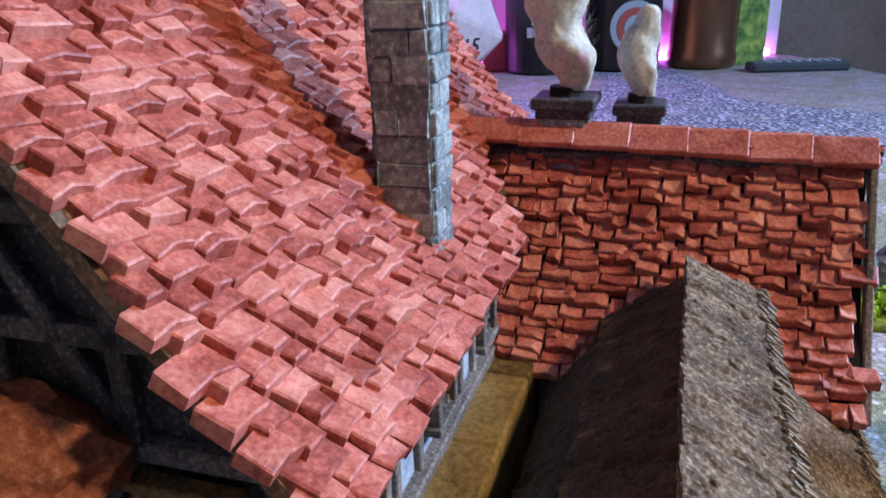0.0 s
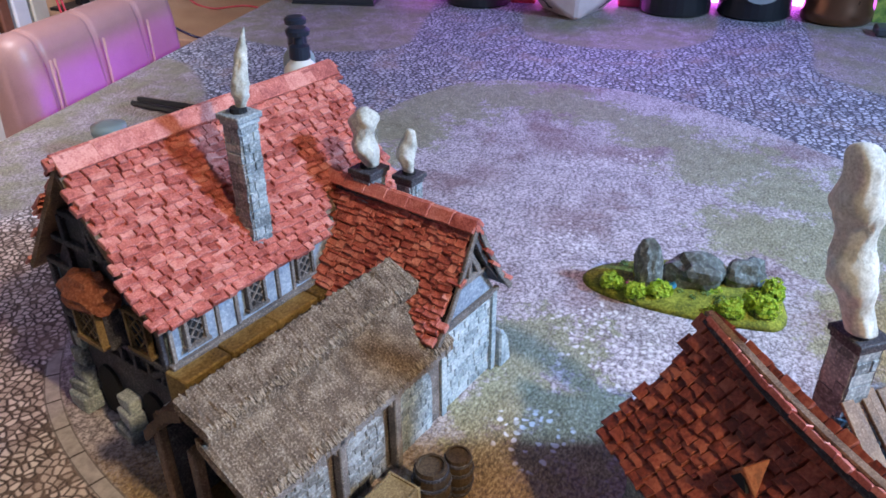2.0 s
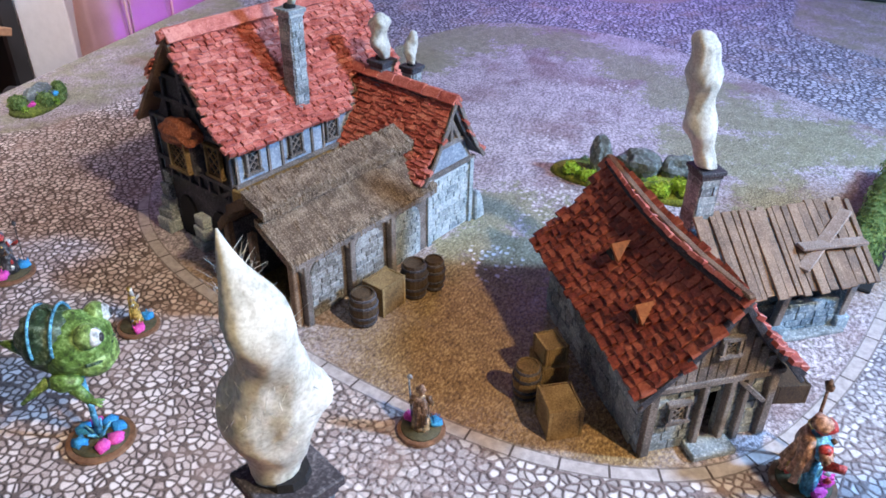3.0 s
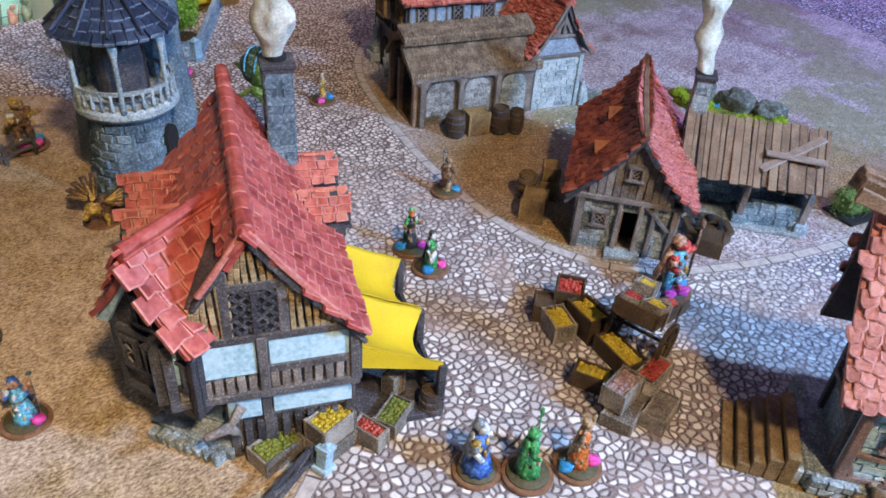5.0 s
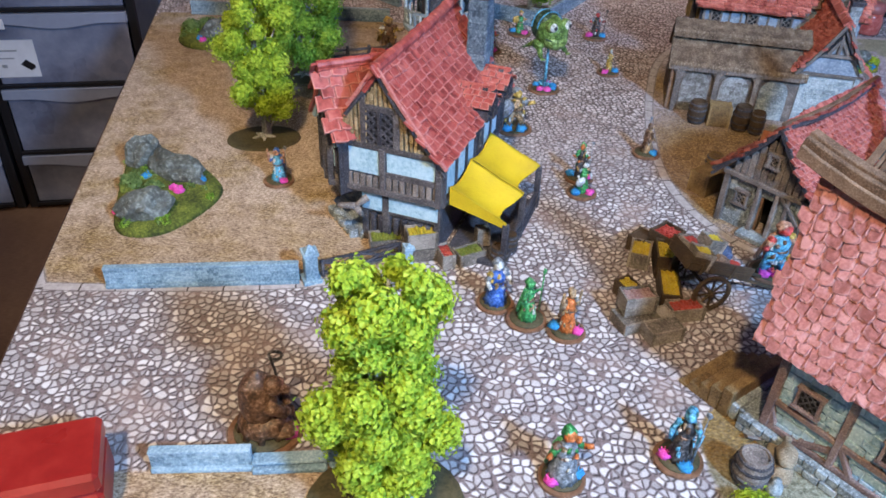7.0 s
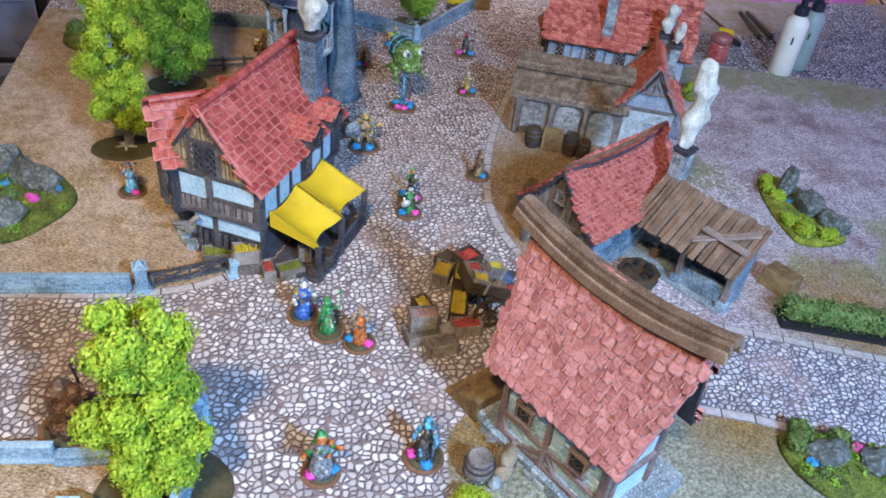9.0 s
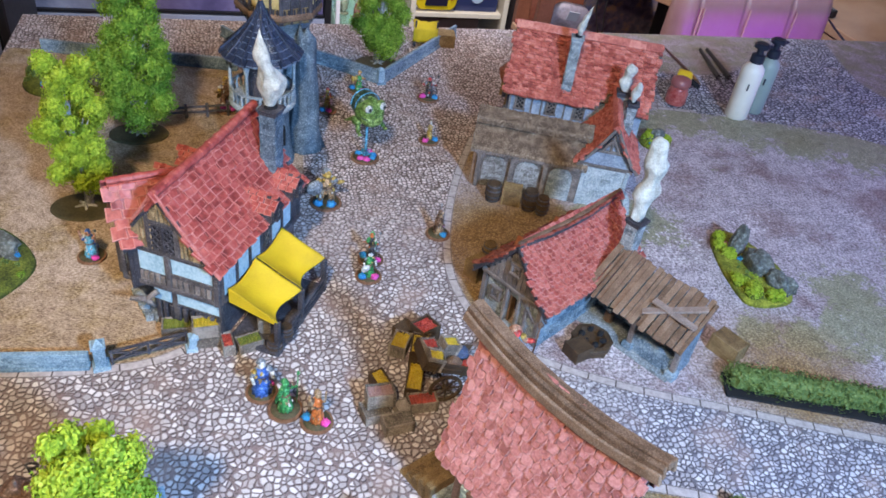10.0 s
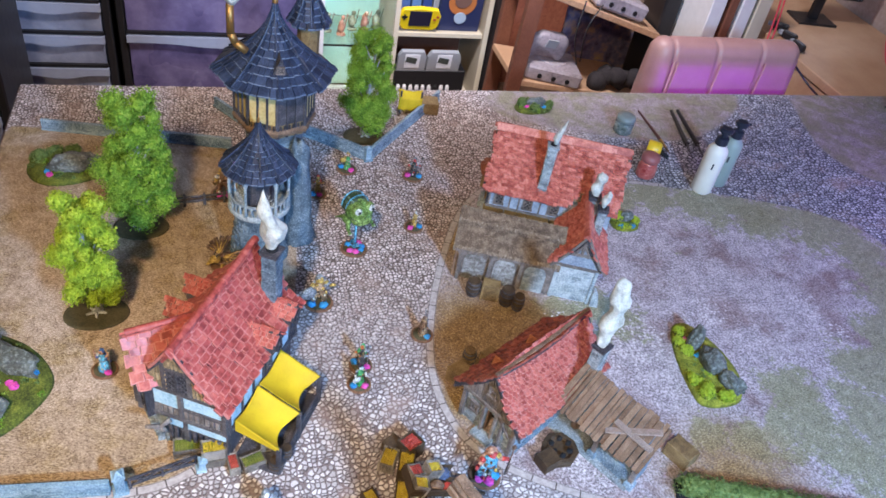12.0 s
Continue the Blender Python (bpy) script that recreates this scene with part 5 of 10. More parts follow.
# Wavy boards and barred window in the gable.
for i in range(26):
    y = -0.0475 + i * 0.0038
    top = 0.160 - abs(y) * 1.18
    lo = 0.1015 if abs(y) > 0.014 else (0.136 if abs(y + 0.001) < 0.0135 else 0.1015)
    if top - lo > 0.004:
        bm = bmesh.new()
        k = 3
        pts = [(0.0004, y + 0.0008 * math.sin(7 * j + i), lo + (top - lo) * j / k) for j in range(k + 1)]
        for a, b in zip(pts, pts[1:]):
            beam(bm, a, b, 0.0037, 0.003)
        part("gable_board", bm, GABLE_WOOD, inn, bevel=0.0005)
for p, q, w in (((-0.056, 0.0995), (0.05, 0.0995), 0.0036), ((-0.0155, 0.1), (-0.0155, 0.144), 0.0034), ((0.0145, 0.1), (0.0145, 0.146), 0.0034),
                ((-0.0155, 0.135), (0.0145, 0.135), 0.004), ((-0.054, 0.053), (-0.054, 0.1), 0.0048), ((0.047, 0.053), (0.047, 0.1), 0.004),
                ((-0.0025, 0.0565), (-0.0025, 0.1), 0.0045), ((-0.056, 0.057), (0.05, 0.057), 0.005), ((-0.056, 0.0748), (-0.003, 0.0748), 0.0026),
                ((-0.052, 0.0), (-0.052, 0.0545), 0.006), ((-0.0025, 0.0), (-0.0025, 0.0545), 0.005), ((0.018, 0.0), (0.018, 0.0545), 0.005), ((-0.052, 0.0345), (0.018, 0.0345), 0.003)):
    u = 0.0 if p[1] > 0.052 else 0.0062
    bm = bmesh.new()
    beam(bm, (u, p[0], p[1]), (u, q[0], q[1]), w, 0.006)
    worn(bm, 0.0004, 160, p[0] * 70)
    part("timber", bm, INN_TIMBER, inn, bevel=0.0007)
bm = bmesh.new()
box(bm, (0.001, -0.0005, 0.118), (0.003, 0.026, 0.030))
pane = part("gable_window", bm, BLACK, inn)
bm = bmesh.new()
for i in range(-4, 5):
    for sgn in (1, -1):
        y0, z0, y1, z1 = i * 0.0075 - 0.015, 0.118 - sgn * 0.015, i * 0.0075 + 0.015, 0.118 + sgn * 0.015
        pts = [(y0 + f * (y1 - y0), z0 + f * (z1 - z0)) for f in np.linspace(0, 1, 31)]
        pts = [p for p in pts if abs(p[0]) < 0.0125]
        if len(pts) > 3:
            beam(bm, (-0.001, pts[0][0] - 0.0005, pts[0][1]), (-0.001, pts[-1][0] - 0.0005, pts[-1][1]), 0.0014, 0.0018)
box(bm, (-0.001, -0.0005, 0.118), (0.003, 0.0028, 0.03))
part("lattice", bm, DARK_TIMBER, pane)
bm = bmesh.new()
for a, b in (((-0.001, 0.012, 0.049), (-0.010, 0.020, 0.043)), ((-0.010, 0.020, 0.043), (-0.016, 0.034, 0.044)), ((-0.010, 0.020, 0.043), (-0.004, 0.016, 0.03))):
    tube(bm, a, b, 0.0035, 0.0022, 7)
part("carved_bracket", bm, GREY_TIMBER, inn, smooth=True)
# Side wall over the awnings, with plaster panels, posts and a window.
for x0, x1, z0, z1 in ((0.008, 0.03, 0.062, 0.09), (0.034, 0.056, 0.062, 0.09), (0.06, 0.08, 0.062, 0.09), (0.104, 0.126, 0.062, 0.09), (0.13, 0.15, 0.062, 0.09)):
    bm = bmesh.new()
    box(bm, ((x0 + x1) / 2, -iw - 0.0004, (z0 + z1) / 2), (x1 - x0, 0.0022, z1 - z0))
    part("plaster_panel", bm, PLASTER, inn, bevel=0.0004)
for x in (0.004, 0.032, 0.058, 0.082, 0.102, 0.128, 0.152, 0.17):
    bm = bmesh.new()
    box(bm, (x, -iw - 0.001, 0.076), (0.0038, 0.0042, 0.046))
    part("timber", bm, DARK_TIMBER, inn, bevel=0.0005)
for z in (0.055, 0.094):
    bm = bmesh.new()
    box(bm, (0.088, -iw - 0.001, z), (0.172, 0.0042, 0.004))
    part("timber", bm, DARK_TIMBER, inn, bevel=0.0005)
lattice_window(inn, pose(0.092, -iw - 0.0015, 0.077), 0.014, 0.022, 3, DARK_TIMBER, GREY_TIMBER)


def inn_sag(s, t):
    return -0.003 * math.sin(math.pi * t) + 0.0025 * (1 - t) ** 2


ihang, iz, irise = 0.0605, 0.0935, 0.0785
ilen = math.hypot(ihang, irise)
slope(inn, (-0.005, -ihang, iz), (1, 0, 0), (0, ihang, irise), 0.184, ilen, 12, 0.0132, TILE_B, "flat", inn_sag, None, lambda s, t: True, 0.0019, 41, DARK_TIMBER, jag=0.1, lap=1.35, edge=TILE_EDGE, loose=0.5)
slope(inn, (0.179, ihang, iz), (-1, 0, 0), (0, -ihang, irise), 0.184, ilen, 12, 0.0132, TILE_B, "flat", inn_sag, lambda s, t: s < 0.70 or t > 0.8 + (s - 1) * 0.2, lambda s, t: False, 0.0019, 42, TILE_B, jag=0.12, lap=1.45, edge=TILE_EDGE, loose=0.5)
ridge_tiles(inn, (-0.006, 0, iz + irise), (0.180, 0, iz + irise + 0.006), 0.0052, 12, TILE_B, 0.002, 3)
for sgn in (1, -1):
    bm = bmesh.new()
    beam(bm, (-0.0025, sgn * 0.001, iz + irise - 0.008), (-0.0025, sgn * ihang * (0.5 if sgn > 0 else 1), iz - 0.0075 + (0.5 * irise if sgn > 0 else 0)), 0.003, 0.003)
    part("bargeboard", bm, DARK_TIMBER, inn, bevel=0.0006)
    bm = bmesh.new()
    sweep(bm, [(-0.0052, sgn * (0.001 + (ihang + 0.001) * f), iz + irise * (1 - f) + 0.0005 - 0.0045 * math.sin(math.pi * f)) for f in np.linspace(0, 0.42 if sgn > 0 else 1, 9)], 0.0024, 0.0034)
    worn(bm, 0.0004, 300, sgn)
    part("verge_tile", bm, TILE_EDGE, inn, bevel=0.0006)
# Side wing at a slant, with its own small gable.
apex, out_d, side_d = V(0.0078, 0.060, 0.158), V(-0.72, 0.694, 0).normalized(), V(-0.694, -0.72, 0).normalized()
frame_w = Matrix((side_d, -out_d, V(0, 0, 1))).transposed().to_4x4()


def main_roof(v):
    return iz + irise * (1 - abs(v) / ihang)


def wing_keep(start, along, rise):
    """Where the wing's roof stands clear of the main roof and its gable."""
    def keep(s, t):
        q = start + along * (s * 0.084) + rise * t
        return q.z > main_roof(q.y) - 0.012 or q.x < 0.001 or q.y > 0.062
    return keep


half, drop = 0.0345, 0.054
wing_l = math.hypot(half, drop)
for sgn in (1, -1):
    foot = apex + side_d * (sgn * half) - V(0, 0, drop)
    rise = apex - foot
    start, along = (foot, -out_d) if sgn > 0 else (foot - out_d * 0.084, out_d)
    slope(inn, start, along, rise, 0.084, wing_l, 7, 0.0132, TILE_B, "flat", inn_sag, wing_keep(start, along, rise), None if sgn > 0 else (lambda s, t: False), 0.0019, 43 + sgn, TILE_B, jag=0.08, lap=1.45, edge=TILE_EDGE, loose=0.35)
ridge_tiles(inn, tuple(apex + V(0, 0, 0.001)), tuple(apex - out_d * 0.07 + V(0, 0, 0.001)), 0.004, 6, TILE_B, 0, 5)
bm = bmesh.new()
prism(bm, [(-0.028, 0.05 - 0.158), (0.028, 0.05 - 0.158), (0.028, -0.05), (0, -0.007), (-0.028, -0.05)], 0.05, Matrix.Translation(apex - out_d * 0.009) @ frame_w)
part("wing", bm, DARK_TIMBER, inn)
for k, (x, z, h) in enumerate(((-0.017, -0.078, 0.02), (0.0, -0.078, 0.02), (0.017, -0.078, 0.02), (0.0, -0.042, 0.018))):
    lattice_window(inn, Matrix.Translation(apex - out_d * 0.0085) @ frame_w @ pose(x, 0, z), 0.01, h, 2, DARK_TIMBER, GREY_TIMBER)
for x0, z0, x1, z1 in ((-0.028, -0.1065, 0.028, -0.1065), (-0.028, -0.062, 0.028, -0.062), (-0.0265, -0.1065, -0.0265, -0.05), (0.0265, -0.1065, 0.0265, -0.05)):
    bm = bmesh.new()
    beam(bm, (x0, -0.0005, z0), (x1, -0.0005, z1), 0.004, 0.004)
    bm.transform(Matrix.Translation(apex - out_d * 0.009) @ frame_w)
    part("timber", bm, DARK_TIMBER, inn, bevel=0.0005)
for sgn in (1, -1):
    bm = bmesh.new()
    prism(bm, [(sgn * 0.001, -0.006), (sgn * half, -drop - 0.004), (sgn * (half - 0.009), -drop - 0.003), (sgn * 0.001, -0.018)], 0.0025, Matrix.Translation(apex - out_d * 0.003) @ frame_w)
    part("bargeboard", bm, DARK_TIMBER if sgn > 0 else PLASTER, inn)
# Small dormers on both faces.
for x, sgn in ((0.148, -1), (0.1, -1), (0.098, 1), (0.14, 1)):
    yb, zt = sgn * 0.066, 0.128
    bm = bmesh.new()
    prism(bm, [(-0.010, 0), (0.010, 0), (0.010, 0.018), (0, 0.029), (-0.010, 0.018)], 0.038, pose(x, yb, 0.096, 0, 0, 0 if sgn < 0 else 180))
    dorm = part("dormer", bm, DARK_TIMBER, inn)
    lattice_window(dorm, pose(x, yb - 0.001 if sgn < 0 else yb + 0.001, 0.107, 0, 0, 0 if sgn < 0 else 180), 0.009, 0.013, 2, DARK_TIMBER, GREY_TIMBER)
    for side in (1, -1):
        slope(dorm, (x + side * 0.0135, yb + sgn * 0.003 if side * sgn < 0 else yb - sgn * 0.041, 0.110), (0, -sgn if side * sgn < 0 else sgn, 0), (-side * 0.0135, 0, 0.0165), 0.044, 0.0215, 4, 0.008, TILE_B, "flat", None, None, lambda s, t: sgn < 0, 0.0013, 50 + side, DARK_TIMBER, name="dormer_roof", jag=0.15, lap=1.35, edge=TILE_EDGE)
chimney(inn, (0.153, -0.034), 0.017, 0.017, 0.108, 0.190, TOWER_STONE, 6, 14)
p = INN @ V(0.153, -0.034, 0.1965)
smoke_plume(tuple(p), 0.277, 0.0155, 25, (-0.008, 0.002), 0.7, 2)
# Awnings on posts: two separate cloths.
for u0_, u1_ in ((0.010, 0.063), (0.0655, 0.122)):
    cloth = thing("awning", INN, "sagging yellow canvas awning stretched between wall and posts", "awning", "awnings of the inn")
    bm = bmesh.new()
    n = 28
    grid = []
    for j in range(n + 1):
        row = []
        for i in range(n + 1):
            s, t = i / n, j / n
            pull = 0.012 * math.sin(math.pi * s) * (0.15 + 0.85 * t)
            u = u0_ + (u1_ - u0_) * s
            v = -0.0605 - 0.052 * t + pull * t
            crease = 0.0007 * math.sin(9 * (s + t)) * t * (1 - s) + 0.0007 * math.sin(10 * (s - t)) * t * s
            z = 0.0715 - 0.0245 * t - 0.0125 * math.sin(math.pi * s) ** 0.8 * (0.35 + 0.65 * math.sin(math.pi * (0.12 + 0.72 * t))) + crease
            row.append(bm.verts.new((u, v, z)))
        grid.append(row)
    for a, b in zip(grid, grid[1:]):
        for i in range(n):
            bm.faces.new((a[i], a[i + 1], b[i + 1], b[i]))
    r = bmesh.ops.extrude_face_region(bm, geom=bm.faces[:])
    for v in r["geom"]:
        if isinstance(v, bmesh.types.BMVert):
            v.co.z -= 0.0009
    part("canvas", bm, CANVAS, cloth, smooth=True)
    if u0_ < 0.05:
        bm = bmesh.new()
        prism(bm, [(-0.0605, 0.0700), (-0.0605, 0.0535), (-0.085, 0.0475), (-0.1125, 0.0405), (-0.1125, 0.0455)], 0.0008, pose(0.0105, 0, 0, 0, 0, 90))
        part("side_flap", bm, CANVAS, cloth)
for u in (0.0105, 0.064, 0.1215):
    bm = bmesh.new()
    box(bm, (u, -0.112, 0.0225), (0.0055, 0.0055, 0.045))
    worn(bm, 0.0005, 120, u * 60)
    part("awning_post", bm, DARK_TIMBER, inn, bevel=0.0007)
bm = bmesh.new()
box(bm, (0.066, -0.086, 0.003), (0.118, 0.056, 0.006))
part("terrace", bm, DARK_TIMBER, inn, bevel=0.0008)
for u in (0.038, 0.092):
    bm = bmesh.new()
    box(bm, (u, -0.112, 0.018), (0.05, 0.003, 0.004))
    box(bm, (u, -0.112, 0.011), (0.05, 0.003, 0.003))
    part("terrace_rail", bm, DARK_TIMBER, inn, bevel=0.0004)
# Low slate porch roof in the open corner, on rough stones.
PORCH_SLATE = surface("porch_slate_paint", (0.03, 0.05, 0.09), (0.075, 0.115, 0.18), (0.17, 0.23, 0.31), 0.55, 500, 60, 0.5, vary=0.2)
corner = [V(0.035, 0.045, 0.032), V(0.013, 0.008, 0.031), V(0.035, 0.0635, 0.010), V(0.002, 0.022, 0.007)]
across, down = corner[1] - corner[0], corner[2] - corner[0]
rng = random.Random(64)
for j in range(5):
    for i in range(7):
        m = Matrix((across.normalized(), down.normalized(), across.cross(down).normalized())).transposed().to_4x4()
        spot = corner[0] + across * ((i + 0.5 * (j % 2) + 0.1) / 7) + down * ((j + 0.5) / 5) + V(0, 0, 0.002)
        bm = bmesh.new()
        box(bm, (0, 0, 0), (across.length / 7 * 0.94, down.length / 5 * 1.35, 0.0018), rx=5 + rng.uniform(-3, 3), rz=rng.uniform(-9, 9))
        bm.transform(Matrix.Translation(spot) @ m)
        worn(bm, 0.0005, 200, i + 7 * j)
        part("porch_slate", bm, PORCH_SLATE, inn, bevel=0.0004)
bm = bmesh.new()
q = [bm.verts.new(corner[k] - V(0, 0, 0.001)) for k in (0, 1, 3, 2)]
g = [bm.verts.new((v.co.x, v.co.y, 0)) for v in q]
bm.faces.new(q)
for i in range(4):
    bm.faces.new((q[i], q[(i + 1) % 4], g[(i + 1) % 4], g[i]))
bm.faces.new(g)
part("porch", bm, GREY_STONE, inn)
for i in range(8):
    bm = bmesh.new()
    p = corner[2].lerp(corner[3], (i + 0.3) / 8) + V(-0.002, 0.004, 0)
    box(bm, (p.x, p.y, 0.004), (0.0055, 0.008, 0.008), rz=rng.uniform(10, 50))
    worn(bm, 0.0008, 150, i)
    part("porch_stone", bm, GREY_STONE, inn, bevel=0.0007)

# ---- the steep-roofed house on a stone terrace ----
FOR = pose(0.088, -0.255, 0, 0, 0, -61.5) @ Matrix.Diagonal((0.905, 1.02, 1, 1))
forge = thing("steep_house", FOR, "tall model house with salmon roof tiles on stone terrace", "house")
fb, fe, fr_, fl = 0.014, 0.078, 0.186, 0.165
bm = bmesh.new()
prism(bm, [(0.024, 0), (fl + 0.012, 0), (fl + 0.010, fb), (0.028, fb)], 0.092, pose(0, -0.037, 0))
worn(bm, 0.0012, 70, 1)
terrace = part("terrace", bm, GREY_STONE, forge, bevel=0.0015)
masonry(terrace, pose(0.026, -0.0375, 0), fl - 0.018, 0.013, 2, GREY_STONE, random.Random(90), depth=0.002, fill=1)
wall_a, wall_b = 0.041, 0.156
for v in (-0.0285, 0.0285):
    bm = bmesh.new()
    box(bm, ((wall_a + wall_b) / 2, v, (fb + fe + 0.001) / 2), (wall_b - wall_a, 0.005, fe + 0.001 - fb))
    w_ = part("side_wall", bm, PALE_STONE, forge)
    if v < 0:
        masonry(w_, pose(wall_a, -0.0311, fb), wall_b - wall_a, fe - fb, 9, PALE_STONE, random.Random(91), depth=0.0015, fill=0.94)
for u in (wall_a, wall_b - 0.006):
    bm = bmesh.new()
    prism(bm, [(-0.0255, fb), (0.0255, fb), (0.0255, fe), (0, fr_ - 0.016), (-0.0255, fe)], 0.006, pose(u + 0.006, 0, 0, 0, 0, 90))
    g = part("gable_wall", bm, PALE_STONE if u > 0.1 else BLUE_STONE, forge)
for x, wide in ((wall_a + 0.002, 0.0065), (0.094, 0.0055), (wall_b - 0.001, 0.0085)):
    bm = bmesh.new()
    box(bm, (x, -0.0325, (fb + fe) / 2), (wide, 0.0055, fe - fb))
    worn(bm, 0.0007, 110, x * 80)
    part("wall_post", bm, ROSE_TIMBER, forge, bevel=0.0007)
for a, b in (((wall_a, 0.037), (wall_b, 0.034)), ((wall_a, fb + 0.002), (wall_b, fb + 0.002)), ((0.042, 0.036), (0.05, 0.018)), ((0.07, 0.018), (0.092, 0.027)), ((0.096, 0.034), (0.109, 0.017)), ((wall_a, fe - 0.002), (wall_b, fe - 0.002))):
    bm = bmesh.new()
    beam(bm, (a[0], -0.0325, a[1]), (b[0], -0.0325, b[1]), 0.0042, 0.0045)
    worn(bm, 0.0005, 130, a[0] * 90 + a[1] * 300)
    part("wall_beam", bm, ROSE_TIMBER, forge, bevel=0.0006)
for x in (0.0668, 0.128):
    lattice_window(forge, pose(x, -0.0335, 0.0525), 0.0165, 0.016, 3, ROSE_TIMBER, DARK_TIMBER)
for a, b in (((-0.024, fb + 0.002), (-0.024, fe)), ((0.024, fb + 0.002), (0.024, fe)), ((-0.026, 0.05), (0.026, 0.05)), ((-0.022, 0.052), (0.01, 0.1)), ((-0.03, fe), (0, fr_ - 0.012)), ((0.03, fe), (0, fr_ - 0.012))):
    for u, wood in ((wall_b + 0.001, ROSE_TIMBER), (wall_a - 0.001, DARK_TIMBER)):
        bm = bmesh.new()
        beam(bm, (u, a[0], a[1]), (u, b[0], b[1]), 0.005, 0.005)
        part("gable_beam", bm, wood, forge, bevel=0.0006)
bm = bmesh.new()
for i in range(5):
    tube(bm, (wall_b + 0.002, -0.014 + 0.003 * (i % 2), 0.086 + i * 0.006), (wall_b + 0.004, 0.010, 0.088 + i * 0.006), 0.0035, 0.003, 7)
part("log_end", bm, DARK_TIMBER, forge, smooth=True)


def for_sag(s, t):
    return 0.004 * (1 - t) ** 2 - 0.003 * math.sin(math.pi * t) + 0.003 * t


hf = 0.0405
f_l = math.hypot(hf, fr_ - fe)
slope(forge, (0.006, -hf, fe), (1, 0, 0), (0, hf, fr_ - fe - 0.004), 0.176, f_l, 16, 0.0104, TILE_D, "round", for_sag, None, lambda s, t: True, 0.0013, 51, TILE_D, jag=0.3, lap=1.4, loose=0.6, edge=TILE_D_EDGE, taper=0.15)
slope(forge, (0.182, hf, fe), (-1, 0, 0), (0, -hf, fr_ - fe - 0.004), 0.176, f_l, 14, 0.0115, TILE_D, "round", for_sag, None, lambda s, t: False, 0.002, 52, DARK_TIMBER, taper=0.15)
for y, drop, w, d in ((0, 0, 0.0075, 0.006), (-0.0056, 0.0045, 0.0042, 0.009), (0.0056, 0.0045, 0.0042, 0.009), (-0.0085, 0.0105, 0.003, 0.0085), (0.0085, 0.0105, 0.003, 0.0085)):
    bm = bmesh.new()
    sweep(bm, [(-0.009 + 0.2 * f, y, fr_ + 0.002 + 0.013 * (2 * f - 1) ** 2 - drop * (1 - 0.2 * (2 * f - 1) ** 2)) for f in np.linspace(0, 1, 15)], w, d)
    worn(bm, 0.0006, 160, 8 + y * 900)
    part("ridge_plank", bm, BROWN_TIMBER, forge, bevel=0.0006)

# ---- the round tower ----
TOW = pose(-0.053, 0.293, 0)
tower = thing("tower", TOW, "blue stone model tower with slate cone roofs and balcony", "tower")
bm = bmesh.new()
lathe(bm, [(0.042, 0), (0.037, 0.02), (0.034, 0.06), (0.034, 0.078), (0.04, 0.086)], 28, wob=0.0006)
body = part("tower_body", bm, TOWER_STONE, tower)
rng = random.Random(33)
for r in range(9):
    for i in range(14):
        a = 2 * math.pi * (i + 0.5 * (r % 2)) / 14
        if rng.random() > 0.8 or math.sin(a) > 0.5:
            continue
        rad = 0.041 - 0.0075 * min(1, r / 6)
        bm = bmesh.new()
        box(bm, (0, -rad, 0.006 + r * 0.0085), (0.0145 * rng.uniform(0.7, 1), 0.003, 0.0075))
        worn(bm, 0.0005, 250, i + r * 20)
        bm.transform(pose(0, 0, 0, 0, 0, math.degrees(a)))
        part("stone", bm, TOWER_STONE, body, bevel=0.0005)
# Black sheet on the closed wall stands for a shaded door opening.
bm = bmesh.new()
prism(bm, [(-0.009, 0.034)] + [(0.009 * math.cos(a), 0.058 + 0.011 * math.sin(a)) for a in np.linspace(math.pi, 0, 9)] + [(0.009, 0.034)], 0.006, pose(0, -0.0385, 0, 0, 0, 0))
bm.transform(pose(0, 0, 0, 0, 0, 32))
part("doorway", bm, BLACK, tower)
bm = bmesh.new()
lathe(bm, [(0.041, 0.084), (0.0435, 0.087), (0.0435, 0.091), (0.041, 0.094)], 32)
part("balcony", bm, GREY_STONE, tower)
bm = bmesh.new()
lathe(bm, [(0.042, 0.108), (0.042, 0.111)], 32)
bmesh.ops.delete(bm, geom=[f for f in bm.faces if len(f.verts) > 4], context="FACES")
r = bmesh.ops.extrude_face_region(bm, geom=bm.faces[:])
for v in r["geom"]:
    if isinstance(v, bmesh.types.BMVert):
        v.co.x, v.co.y = v.co.x * 0.93, v.co.y * 0.93
part("handrail", bm, GREY_STONE, tower)
for i in range(30):
    a = 2 * math.pi * i / 30
    bm = bmesh.new()
    x, y = 0.0405 * math.cos(a), 0.0405 * math.sin(a)
    if i % 5 == 0:
        lathe(bm, [(0.0028, 0.092), (0.0022, 0.1), (0.0022, 0.138), (0.004, 0.146), (0.0042, 0.15)], 8, (x, y, 0))
        part("column", bm, WHITE_STONE, tower, smooth=True)
    else:
        lathe(bm, [(0.0012, 0.093), (0.0021, 0.098), (0.001, 0.103), (0.0019, 0.109)], 7, (x, y, 0))
        part("baluster", bm, WHITE_STONE, tower, smooth=True)
# Dark core: the shade between the columns is put into its colour.
bm = bmesh.new()
lathe(bm, [(0.021, 0.094), (0.021, 0.152), (0.041, 0.153), (0.041, 0.157)], 24)
part("lantern_core", bm, DARK_TIMBER, tower)


